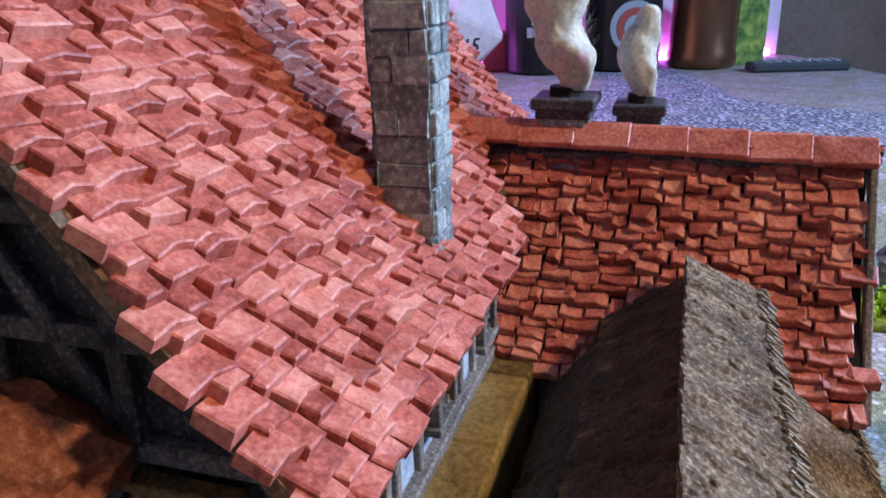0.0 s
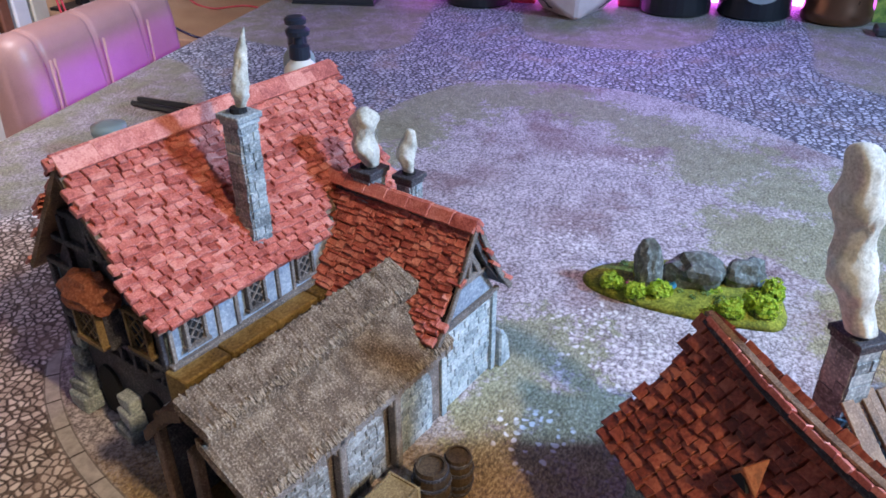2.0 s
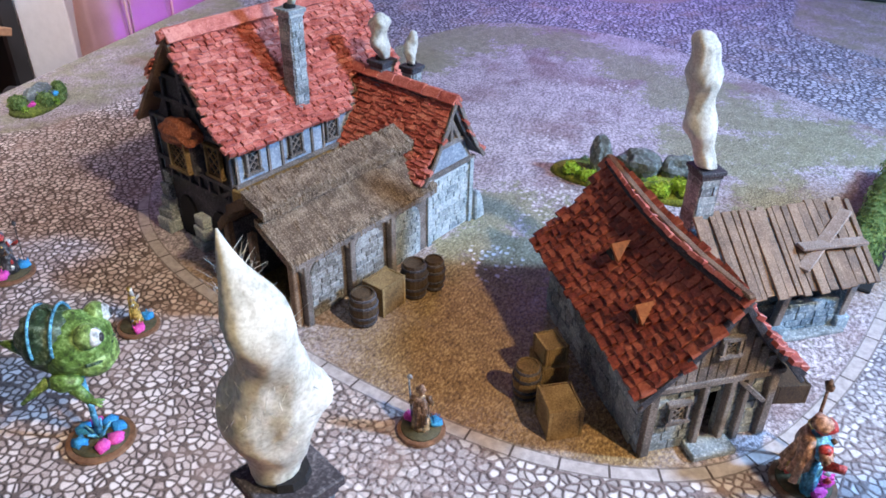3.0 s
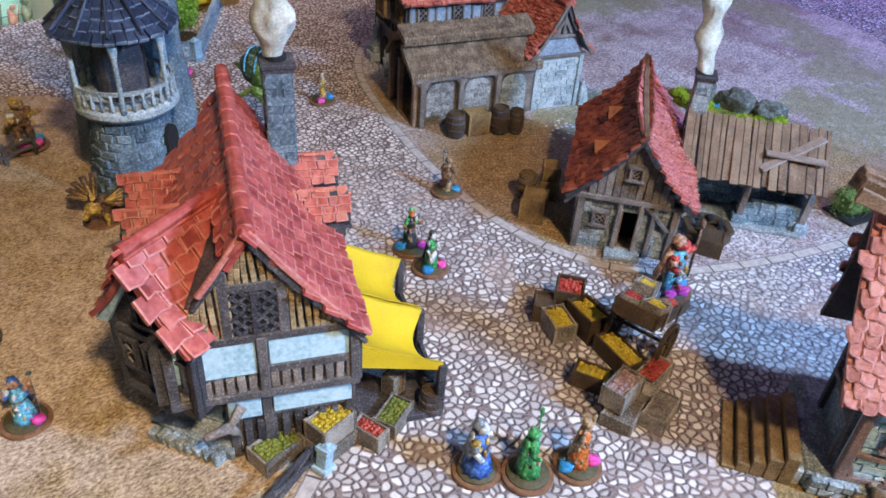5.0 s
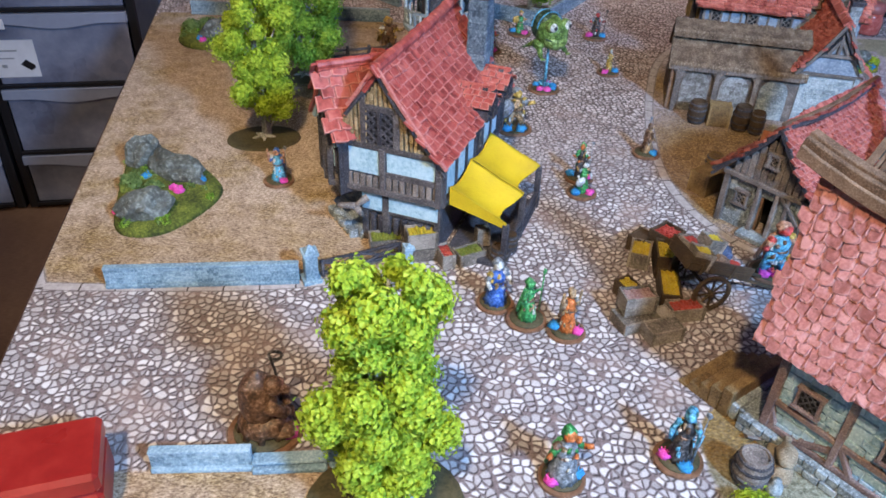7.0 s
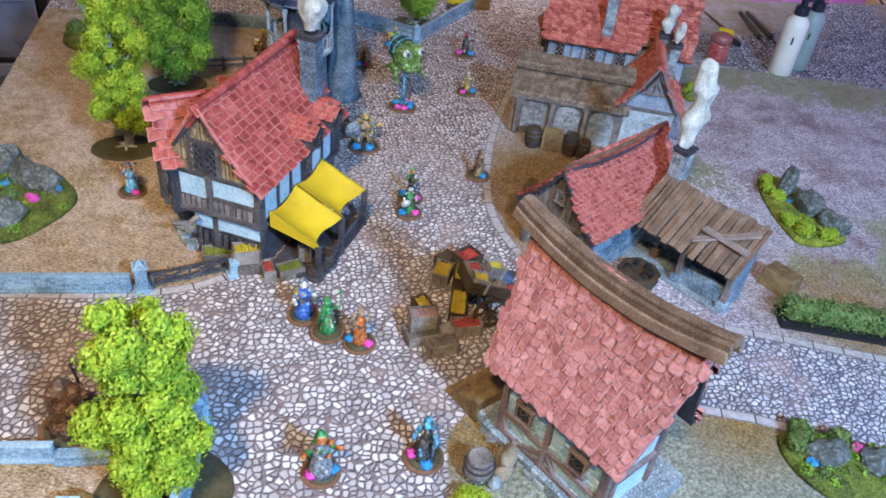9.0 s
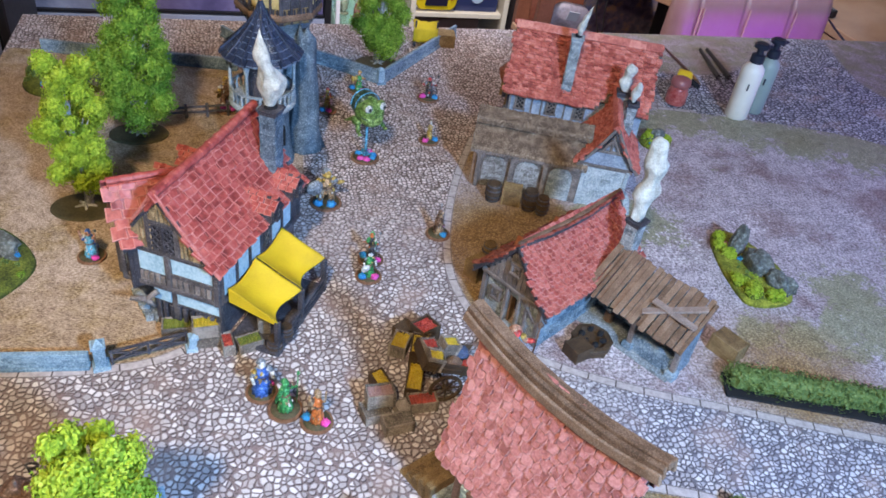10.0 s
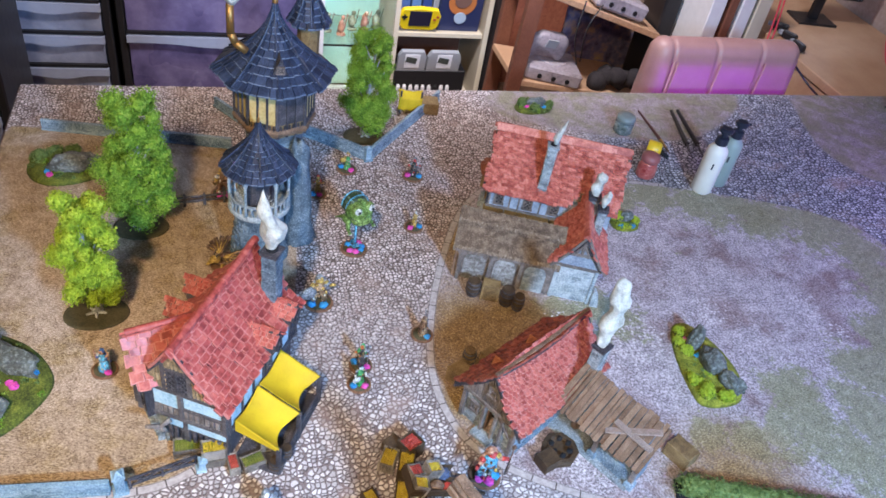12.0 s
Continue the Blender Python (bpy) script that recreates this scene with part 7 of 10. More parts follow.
rock_scatter([(0.545, 0.30), (0.59, 0.30), (0.595, 0.33), (0.56, 0.345), (0.54, 0.33)], [(0.57, 0.325, (0.014, 0.01, 0.014), 0, 0)],
             [(0.575, 0.305, 0.006, 0), (0.555, 0.308, 0.005, 0)], "small bright green scatter base behind tavern", [(0.56, 0.33, 0.012), (0.585, 0.318, 0.010)], BRIGHT_MOSS, 6)

hedge = thing("hedge", pose(0.41, -0.193, 0, 0, 0, -19.5), "long clipped green hedge on a dark strip base", "hedge")
bm = bmesh.new()
box(bm, (0.115, 0.006, 0.0015), (0.236, 0.036, 0.003))
worn(bm, 0.002, 60, 2)
part("strip_base", bm, BLACK, hedge, bevel=0.001)
rng = random.Random(6)
verts, faces = leaf_cloud([(0.006 + 0.223 * i / 23, 0.008 + 0.003 * math.sin(i * 2), 0.015, 0.0145) for i in range(24)], 9000, 0.0015, rng)
me = bpy.data.meshes.new("leaves")
me.from_pydata(verts, [], faces)
me.materials.append(HEDGE)
ob = new("leaves", me)
ob.parent = hedge
tagged(ob, kind="stuff")
bm = bmesh.new()
box(bm, (0.117, 0.008, 0.014), (0.228, 0.02, 0.022))
part("hedge_core", bm, HEDGE, hedge, bevel=0.004)


# ---- walls, fences and the gate ----
FENCE_BLUE = surface("blue_grey_fence", (0.1, 0.18, 0.25), (0.24, 0.37, 0.47), (0.42, 0.56, 0.65), 0.7, 500, 40, 0.6, brush=0.12, vary=0.14)


def low_wall(pts, h, label, th=0.006, rail=False, material=None):
    """A run of low wall panels: ragged planks on a kerb."""
    m_ = material or FENCE_BLUE
    ob = thing("low_wall", pose(*pts[0], 0), label, "wall", "low garden walls")
    o = V(*pts[0], 0)
    for k, (a, b) in enumerate(zip(pts, pts[1:])):
        a, b = V(*a, 0) - o, V(*b, 0) - o
        d = b - a
        turn = math.degrees(math.atan2(d.y, d.x))
        m = Matrix.Translation(a) @ pose(0, 0, 0, 0, 0, turn)
        bm = bmesh.new()
        n = max(4, int(d.length / 0.004))
        outline = [(0, 0.002), (d.length, 0.002)] + [(d.length * (1 - i / n), h + 0.0012 * noise.noise(V(i * 3.3, k, 7))) for i in range(n + 1)]
        prism(bm, outline, th * 0.6, m @ pose(0, -th * 0.3, 0))
        part("panel", bm, m_, ob)
        bm, rng_ = bmesh.new(), random.Random(k + int(900 * abs(o.x)))
        rows_ = max(2, int((h - 0.004) / 0.0028))
        for side in (-1, 1):
            for r in range(rows_):
                x = -rng_.uniform(0, 0.003)
                while x < d.length - 0.001:
                    l = rng_.uniform(0.0035, 0.0065)
                    x0, x1 = max(0, x), min(d.length, x + l)
                    x += l
                    if x1 - x0 > 0.0015 and rng_.random() < 0.9:
                        box(bm, ((x0 + x1) / 2, side * th * 0.3, 0.004 + (h - 0.005) * (r + 0.5) / rows_), (x1 - x0 - 0.0005, 0.0011 * rng_.uniform(0.7, 1.5), (h - 0.005) / rows_ - 0.0005))
        bm.transform(m)
        part("brickwork", bm, m_, ob, kind="stuff")
        bm = bmesh.new()
        box(bm, (d.length / 2, 0, 0.002), (d.length, th * 1.7, 0.004))
        bm.transform(m)
        part("foot", bm, m_, ob, bevel=0.0008)
        bm = bmesh.new()
        box(bm, (d.length / 2, 0, h), (d.length, th, 0.0022))
        worn(bm, 0.0004, 200, k)
        bm.transform(m)
        part("coping", bm, m_, ob, bevel=0.0004)
    return ob


def gate_post(x, y, h, label="pointed blue-grey stone gate post beside the wall", tilt=0, slim=1.0):
    ob = thing("gate_post", pose(x, y, 0, 0, tilt, 12) @ Matrix.Diagonal((slim, slim, 1, 1)), label, "post", "gate posts")
    bm = bmesh.new()
    box(bm, (0, 0, 0.002), (0.016, 0.016, 0.004))
    box(bm, (0, 0, h * 0.42), (0.011, 0.011, h * 0.76))
    part("shaft", bm, FENCE_BLUE, ob, bevel=0.0007)
    bm = bmesh.new()
    box(bm, (0, 0, h * 0.79), (0.0135, 0.0135, 0.003))
    r = bmesh.ops.create_cone(bm, cap_ends=True, segments=4, radius1=0.0085, radius2=0.0004, depth=h * 0.2, matrix=pose(0, 0, h * 0.9, 0, 0, 45))
    part("cap", bm, FENCE_BLUE, ob, bevel=0.0004)


low_wall([(-0.389, -0.079), (-0.231, -0.091)], 0.019, "blue-grey ragged plank wall along the grass")
gate_post(-0.221, -0.091, 0.037)
gate_post(-0.139, -0.0765, 0.022, "weathered blue post leaning at the gate", 10, 0.7)
gate = thing("field_gate", pose(-0.213, -0.090, 0, 0, 0, 16), "dark wooden field gate closing the wall gap", "gate")
for z in (0.006, 0.0175):
    bm = bmesh.new()
    beam(bm, (0, 0, z), (0.074, 0, z), 0.0024, 0.0026)
    part("gate_rail", bm, DARK_TIMBER, gate, bevel=0.0003)
for a, b in (((0.002, 0.002), (0.002, 0.02)), ((0.036, 0.003), (0.036, 0.019)), ((0.072, 0.002), (0.072, 0.02)), ((0.003, 0.017), (0.035, 0.006)), ((0.037, 0.017), (0.071, 0.006)), ((0.003, 0.006), (0.035, 0.017)), ((0.037, 0.006), (0.071, 0.017))):
    bm = bmesh.new()
    beam(bm, (a[0], -0.001, a[1]), (b[0], -0.001, b[1]), 0.0022, 0.002)
    part("gate_bar", bm, DARK_TIMBER, gate, bevel=0.0003)
low_wall([(-0.325, -0.277), (-0.262, -0.284)], 0.017, "blue plank wall with a broken end")
low_wall([(-0.262, -0.284), (-0.215, -0.288), (-0.163, -0.271)], 0.007, "broken low blue wall stump", 0.009)
low_wall([(-0.158, -0.266), (-0.166, -0.32), (-0.178, -0.40)], 0.026, "tall ragged blue plank fence beside tree")
gate_post(-0.158, -0.262, 0.031)
low_wall([(-0.392, 0.629), (-0.24, 0.598), (-0.085, 0.567)], 0.019, "long weathered low wall across the brown grass", material=BLUE_STONE)
low_wall([(-0.11, 0.71), (-0.06, 0.64)], 0.018, "short weathered wall running to the table edge", material=BLUE_STONE)
low_wall([(0.03, 0.615), (0.066, 0.592), (0.142, 0.53)], 0.022, "blue-grey low wall beside the street corner", material=BLUE_STONE)
low_wall([(0.154, 0.530), (0.24, 0.632), (0.329, 0.736)], 0.022, "blue-grey low wall running to the table edge", material=BLUE_STONE)
gate_post(0.148, 0.526, 0.03)
rail = thing("rail_fence", pose(-0.19, 0.40, 0, 0, 0, 8), "dark wooden rail fence behind the tower", "fence")
for i in range(4):
    bm = bmesh.new()
    box(bm, (i * 0.03, 0, 0.011), (0.004, 0.004, 0.022))
    part("fence_post", bm, DARK_TIMBER, rail, bevel=0.0004)
for z in (0.009, 0.017):
    bm = bmesh.new()
    beam(bm, (-0.003, 0, z), (0.094, 0, z), 0.003, 0.003)
    part("fence_rail", bm, DARK_TIMBER, rail, bevel=0.0004)
# Yellow tent cloth behind the far tree.
tent = thing("market_stall", pose(0.27, 0.70, 0, 0, 0, -8), "small market stall with a bright yellow cloth roof", "stall")
bm = bmesh.new()
box(bm, (0.012, 0.0, 0.012), (0.07, 0.034, 0.024))
part("counter", bm, OCHRE_TIMBER, tent, bevel=0.001)
for i in range(2):
    bm = bmesh.new()
    beam(bm, (-0.03 + i * 0.04, -0.02, 0.0), (-0.03 + i * 0.04, -0.02, 0.05), 0.003, 0.003)
    part("pole", bm, DARK_TIMBER, tent)
bm = bmesh.new()
n = 10
grid = [[bm.verts.new((-0.034 + 0.046 * i / n, -0.022 + 0.03 * j / n, 0.048 - 0.02 * abs(j / n - 0.5) - 0.004 * math.sin(3.1 * i / n) + 0.001 * math.sin(i * 2 + j))) for i in range(n + 1)] for j in range(n + 1)]
for a, b in zip(grid, grid[1:]):
    for i in range(n):
        bm.faces.new((a[i], a[i + 1], b[i + 1], b[i]))
r = bmesh.ops.extrude_face_region(bm, geom=bm.faces[:])
for v in r["geom"]:
    if isinstance(v, bmesh.types.BMVert):
        v.co.z -= 0.001
part("cloth", bm, CANVAS, tent, smooth=True)
bm = bmesh.new()
lines = [[bm.verts.new((-0.034 + 0.046 * i / 16, -0.0225 - 0.002 * j / 5 + 0.0014 * math.sin(i * 1.3) * j / 5, 0.0365 - 0.0052 * j)) for i in range(17)] for j in range(6)]
for a, b in zip(lines, lines[1:]):
    for i in range(16):
        bm.faces.new((a[i], a[i + 1], b[i + 1], b[i]))
r = bmesh.ops.extrude_face_region(bm, geom=bm.faces[:])
for v in r["geom"]:
    if isinstance(v, bmesh.types.BMVert):
        v.co.y += 0.001
part("front_drape", bm, CANVAS, tent, smooth=True)


# ---- crates, barrels and the cart ----
CRATE_WOOD = surface("crate_wood", (0.06, 0.05, 0.04), (0.17, 0.145, 0.12), (0.34, 0.3, 0.26), 0.75, 800, 80, 0.6, brush=0.3, vary=0.2)


def crate(x, y, z=0.0, s=(0.026, 0.017, 0.012), turn=0.0, fill=None, tip=0.0, wood=None, heap=True, label=None):
    w = wood or CRATE_WOOD
    names = {YELLOW_FRUIT: "yellow", GREEN_FRUIT: "green", RED: "red", PINK_FRUIT: "pale pink"}
    ob = thing("crate", pose(x, y, z, tip, 0, turn), label or ("grey wooden market crate filled with %s produce" % names[fill] if fill in names else "closed wooden crate standing on the street"), "crate", "market crates")
    a, b, h = s
    t = 0.0016
    for c, q in (((0, -b / 2 + t / 2, h / 2), (a, t, h)), ((0, b / 2 - t / 2, h / 2), (a, t, h)), ((-a / 2 + t / 2, 0, h / 2), (t, b - 2 * t, h)), ((a / 2 - t / 2, 0, h / 2), (t, b - 2 * t, h))):
        bm = bmesh.new()
        box(bm, c, q)
        part("side_board", bm, w, ob, bevel=0.0003)
    bm = bmesh.new()
    box(bm, (0, 0, t / 2 if fill else h - t), (a - 2 * t, b - 2 * t, t))
    part("board", bm, w, ob)
    for sx in (-1, 1):
        for sy in (-1, 1):
            bm = bmesh.new()
            box(bm, (sx * (a / 2 - 0.0012), sy * b / 2, h / 2), (0.0026, 0.001, h + 0.0006))
            part("batten", bm, w, ob, bevel=0.0002)
    if fill:
        bm = bmesh.new()
        rng = random.Random(int((x + y) * 9999))
        nx_, ny_ = max(3, int(a / 0.0035)), max(3, int(b / 0.0035))
        for i in range(nx_):
            for j in range(ny_):
                blob(bm, ((-0.5 + (i + 0.5) / nx_) * (a - 2.6 * t) + rng.uniform(-0.0005, 0.0005), (-0.5 + (j + 0.5) / ny_) * (b - 2.6 * t), h * 0.86 + rng.uniform(-0.001, 0.001)),
                     (0.0021, 0.0021, 0.0018), 0.2, 2, 1, i + j)
        box(bm, (0, 0, h * 0.45), (a - 2 * t, b - 2 * t, h * 0.8))
        part("produce", bm, fill, ob, smooth=False, kind="stuff")
    return ob


def barrel(x, y, z=0.0, r=0.011, h=0.03, wood=None, lying=None, label="dark wooden barrel with iron hoops beside the wall"):
    m = pose(x, y, z) if lying is None else pose(x, y, z + r * 1.1, 90, 0, lying)
    ob = thing("barrel", m, label, "barrel", "barrels")
    bm = bmesh.new()
    o = 0 if lying is None else -h / 2
    lathe(bm, [(r * 0.8, 0), (r * 0.95, h * 0.2), (r * 1.05, h * 0.5), (r * 0.95, h * 0.8), (r * 0.82, h), (r * 0.7, h), (r * 0.68, h * 0.95)], 18, (0, 0, o), wob=0.0002)
    part("barrel_body", bm, wood or BROWN_TIMBER, ob, smooth=False)
    for f in (0.12, 0.34, 0.66, 0.88):
        bm = bmesh.new()
        rr = r * (0.84 + 0.25 * math.sin(math.pi * f))
        lathe(bm, [(rr, h * f - 0.0011), (rr + 0.0004, h * f), (rr, h * f + 0.0011)], 18, (0, 0, o))
        part("hoop", bm, DARK_TIMBER, ob)
    return ob


DARK_WOOD = surface("dark_barrel_wood", (0.022, 0.012, 0.006), (0.055, 0.032, 0.015), (0.12, 0.08, 0.045), 0.7, 800, 60, 0.6)
# By the tavern.
barrel(0.2485, 0.1735, 0, 0.0105, 0.028, DARK_WOOD)
barrel(0.2935, 0.1485, 0, 0.0105, 0.031, DARK_WOOD)
barrel(0.3075, 0.1365, 0, 0.0085, 0.028, DARK_WOOD)
crate(0.273, 0.166, 0, (0.026, 0.02, 0.026), -22, None, 0, OCHRE_TIMBER, label="ochre wooden crate between barrels at the tavern wall")
# By the inn.
crate(-0.153, -0.049, 0, (0.030, 0.019, 0.013), 2, GREEN_FRUIT)
crate(-0.1235, -0.067, 0, (0.027, 0.018, 0.012), 4, None)
crate(-0.1235, -0.0655, 0.0123, (0.027, 0.018, 0.0155), 4, YELLOW_FRUIT)
crate(-0.1035, -0.079, 0, (0.012, 0.022, 0.014), 10, RED)
crate(-0.082, -0.078, 0, (0.026, 0.016, 0.012), 18, GREEN_FRUIT)
crate(-0.067, -0.062, 0.006, (0.012, 0.010, 0.018), 5, None)
barrel(-0.057, -0.088, 0, 0.008, 0.02, DARK_WOOD)
barrel(-0.045, -0.076, 0.006, 0.007, 0.018, DARK_WOOD)
# The market heap round the cart.
crate(0.0705, -0.098, 0, (0.026, 0.018, 0.016), 62, YELLOW_FRUIT, 0, CRATE_WOOD)
crate(0.0985, -0.087, 0, (0.024, 0.022, 0.025), 30, RED, 0, DARK_WOOD)
crate(0.0785, -0.0785, 0, (0.020, 0.016, 0.016), 35, None, 0, DARK_WOOD, label="dark closed wooden crate in the market heap")
crate(0.0885, -0.1115, 0, (0.019, 0.030, 0.022), -18, YELLOW_FRUIT, 0, DARK_WOOD)
crate(0.0765, -0.149, 0, (0.017, 0.038, 0.015), -18, YELLOW_FRUIT, 0, DARK_WOOD, label="long dark wooden crate filled with yellow produce")
crate(0.0425, -0.1485, 0, (0.015, 0.026, 0.0145), 18, YELLOW_FRUIT, 0, DARK_WOOD)
crate(0.0315, -0.181, 0, (0.026, 0.022, 0.0105), 12, None)
crate(0.0365, -0.1745, 0.0107, (0.027, 0.017, 0.017), 2, PINK_FRUIT, label="grey crate of pale pink produce stacked on another crate")
crate(0.0785, -0.1765, 0, (0.029, 0.016, 0.013), 2, RED)
crate(0.0575, -0.1815, 0, (0.013, 0.014, 0.012), 12, None)
crate(0.0505, -0.1985, 0, (0.029, 0.017, 0.0125), 8, None)
CART_TURN = pose(0.1045, -0.1505, 0, 0, 0, 4)
cart = thing("hand_cart", CART_TURN, "dark wooden two-wheeled cart tipped and loaded with produce crates", "cart")
SLANT = pose(0, 0, 0.033, 0, 19, 0)
bm = bmesh.new()
box(bm, (0, 0, 0), (0.062, 0.032, 0.0022))
bm.transform(SLANT)
part("bed", bm, DARK_WOOD, cart, bevel=0.0004)
bm = bmesh.new()
box(bm, (-0.030, 0, 0.006), (0.0018, 0.032, 0.011))
bm.transform(SLANT)
part("tail_board", bm, DARK_WOOD, cart, bevel=0.0004)
for s_ in (-1, 1):
    for k_ in (0, 1):
        bm = bmesh.new()
        box(bm, (0, s_ * 0.0165, 0.0035 + 0.0058 * k_), (0.064, 0.0018, 0.0054))
        bm.transform(SLANT)
        part("side_board", bm, DARK_WOOD, cart, bevel=0.0004)
    for k_ in (-0.018, 0.012):
        bm = bmesh.new()
        box(bm, (k_, s_ * 0.0178, 0.005), (0.003, 0.0012, 0.014))
        bm.transform(SLANT)
        part("batten", bm, DARK_WOOD, cart, bevel=0.0003)
    bm = bmesh.new()
    beam(bm, (0.012, s_ * 0.010, 0.027), (0.070, s_ * 0.008, 0.0015), 0.0028, 0.0028)
    part("shaft", bm, DARK_WOOD, cart, bevel=0.0004)
    wheel_m = pose(-0.004, s_ * 0.0205, 0.0172, 90, 0, 0)
    bm = bmesh.new()
    ro = [[bm.verts.new(wheel_m @ V(r_ * math.cos(a), r_ * math.sin(a), z_)) for a in np.linspace(0, 2 * math.pi, 25)[:-1]] for r_, z_ in ((0.0172, -0.0014), (0.0172, 0.0014), (0.0142, 0.0014), (0.0142, -0.0014))]
    for a, b in zip(ro, ro[1:] + ro[:1]):
        for i in range(24):
            bm.faces.new((a[i], a[(i + 1) % 24], b[(i + 1) % 24], b[i]))
    wheel = part("wheel", bm, DARK_WOOD, cart)
    for i in range(4):
        bm = bmesh.new()
        c_, q_ = 0.0148 * math.cos(i * 0.785), 0.0148 * math.sin(i * 0.785)
        beam(bm, (c_, q_, 0), (-c_, -q_, 0), 0.0014, 0.0014)
        bm.transform(wheel_m)
        part("spoke", bm, DARK_WOOD, wheel)
    bm = bmesh.new()
    tube(bm, (0, 0, -0.002), (0, 0, 0.002), 0.0026, 0.0026, 10)
    bm.transform(wheel_m)
    part("hub", bm, DARK_WOOD, wheel)
bm = bmesh.new()
tube(bm, (-0.004, -0.02, 0.0172), (-0.004, 0.02, 0.0172), 0.0014, 0.0014, 8)
part("axle", bm, DARK_WOOD, cart)
# What the cart carries.
NAVY = surface("navy_cloth", (0.02, 0.03, 0.06), (0.05, 0.075, 0.14), (0.12, 0.16, 0.26), 0.8, 700, 90, 0.6)


def on_cart(x, y, s, turn, fill):
    """A crate lying on the slanted cart bed."""
    ob = crate(0, 0, 0, s, 0, fill, 0, CRATE_WOOD)
    ob.matrix_world = CART_TURN @ SLANT @ pose(x, y, 0.0012, 0, 0, turn)


on_cart(-0.020, 0.009, (0.017, 0.015, 0.013), 12, RED)
on_cart(-0.0195, -0.0085, (0.017, 0.016, 0.015), -8, YELLOW_FRUIT)
on_cart(0.0, 0.0085, (0.018, 0.015, 0.02), 6, YELLOW_FRUIT)


def bundle(x, y, r, material, label, seed):
    """A soft bundle squeezed into the cart."""
    bm = bmesh.new()
    blob(bm, (0, 0, r[2] * 0.9), r, 0.3, 2.4, 4, seed)
    for v in bm.verts:
        v.co.z = max(v.co.z, 0.0)
    ob = thing("bundle", CART_TURN @ SLANT @ pose(x, y, 0.0012), label, "bundle", "cart load")
    part("cloth", bm, material, ob, smooth=True)


bundle(0.016, 0.0075, (0.0085, 0.0065, 0.007), NAVY, "folded dark blue cloth bundle in the hand cart", 5)
bundle(0.004, -0.0075, (0.0075, 0.006, 0.0065), BROWN_TIMBER, "brown sack lying in the hand cart", 6)
bundle(0.019, -0.008, (0.0065, 0.0055, 0.005), RED, "red cloth bundle lying in the hand cart", 7)
# By the cottage.
crate(0.186, 0.016, 0, (0.026, 0.022, 0.024), 28, None, 0, OCHRE_TIMBER, label="ochre wooden crate beside the cottage wall")
crate(0.228, 0.030, 0, (0.026, 0.018, 0.02), 30, None, 0, OCHRE_TIMBER, label="ochre wooden crate behind the cottage wall")
crate(0.228, 0.030, 0.0202, (0.02, 0.016, 0.014), 36, None, 0, OCHRE_TIMBER, label="small ochre crate stacked on another crate")
barrel(0.206, 0.041, 0, 0.009, 0.028, OCHRE_TIMBER, label="ochre barrel behind stacked crates at the cottage")
crate(0.437, -0.140, 0, (0.024, 0.034, 0.022), 26, None, 0, OCHRE_TIMBER, label="ochre wooden crate leaning against the shed end")
crate(0.262, -0.125, 0, (0.024, 0.022, 0.016), 20, None, 0, DARK_WOOD, label="dark wooden crate outside the cottage shed")
hearth = thing("forge_hearth", pose(0.283, -0.112, 0, 0, 0, 20), "dark soot-covered octagonal forge hearth before the shed", "hearth")
bm = bmesh.new()
lathe(bm, [(0.023, 0), (0.022, 0.007), (0.024, 0.009), (0.024, 0.0115), (0.017, 0.012), (0.014, 0.008)], 8)
worn(bm, 0.0012, 90, 4)
part("hearth_body", bm, DARK_WOOD, hearth, bevel=0.0008)
for k in range(6):
    bm = bmesh.new()
    blob(bm, (0.012 * math.cos(k * 1.05), 0.012 * math.sin(k * 1.05), 0.0125), (0.005, 0.004, 0.003), 0.4, 2, 1, k)
    part("coal", bm, BLACK, hearth)
anvil = thing("anvil", pose(0.318, -0.078, 0.004, 0, 0, 30), "small grey anvil on a block inside the shed", "anvil")
bm = bmesh.new()
tube(bm, (0, 0, 0), (0, 0, 0.012), 0.006, 0.0055, 10)
part("block", bm, BROWN_TIMBER, anvil)
bm = bmesh.new()
box(bm, (0, 0, 0.0145), (0.007, 0.004, 0.005))
box(bm, (0.001, 0, 0.0175), (0.015, 0.0055, 0.003))
tube(bm, (0.008, 0, 0.0175), (0.015, 0, 0.0182), 0.0024, 0.0004, 8)
part("anvil_body", bm, GREY_STONE, anvil, bevel=0.0004)
# By the steep house: board steps, platform, barrels, sacks.
steps = thing("board_steps", pose(0.0705, -0.2345, 0, 0, 0, -154), "worn brown plank steps up to the stone terrace", "steps")
for i in range(5):
    bm = bmesh.new()
    box(bm, (0, 0.0045 + i * 0.0085, 0.0015 + i * 0.0026), (0.060, 0.0082, 0.003 + i * 0.0052))
    worn(bm, 0.0006, 110, i)
    part("step_board", bm, OCHRE_TIMBER, steps, bevel=0.0006)
plat = thing("stone_platform", pose(0.098, -0.272, 0, 0, 0, 28), "cracked stone platform at the head of steps", "platform")
rng = random.Random(44)
for i in range(4):
    for j in range(2):
        bm = bmesh.new()
        box(bm, (-0.028 + i * 0.0155, -0.008 + j * 0.014, 0.0065), (0.015, 0.0135, 0.013 + rng.uniform(-0.001, 0.001)), rz=rng.uniform(-3, 3))
        worn(bm, 0.001, 100, i + 5 * j)
        part("stone", bm, GREY_STONE, plat, bevel=0.001)
barrel(0.052, -0.338, 0, 0.0115, 0.024, GREY_TIMBER, label="open grey barrel beside the steep house")
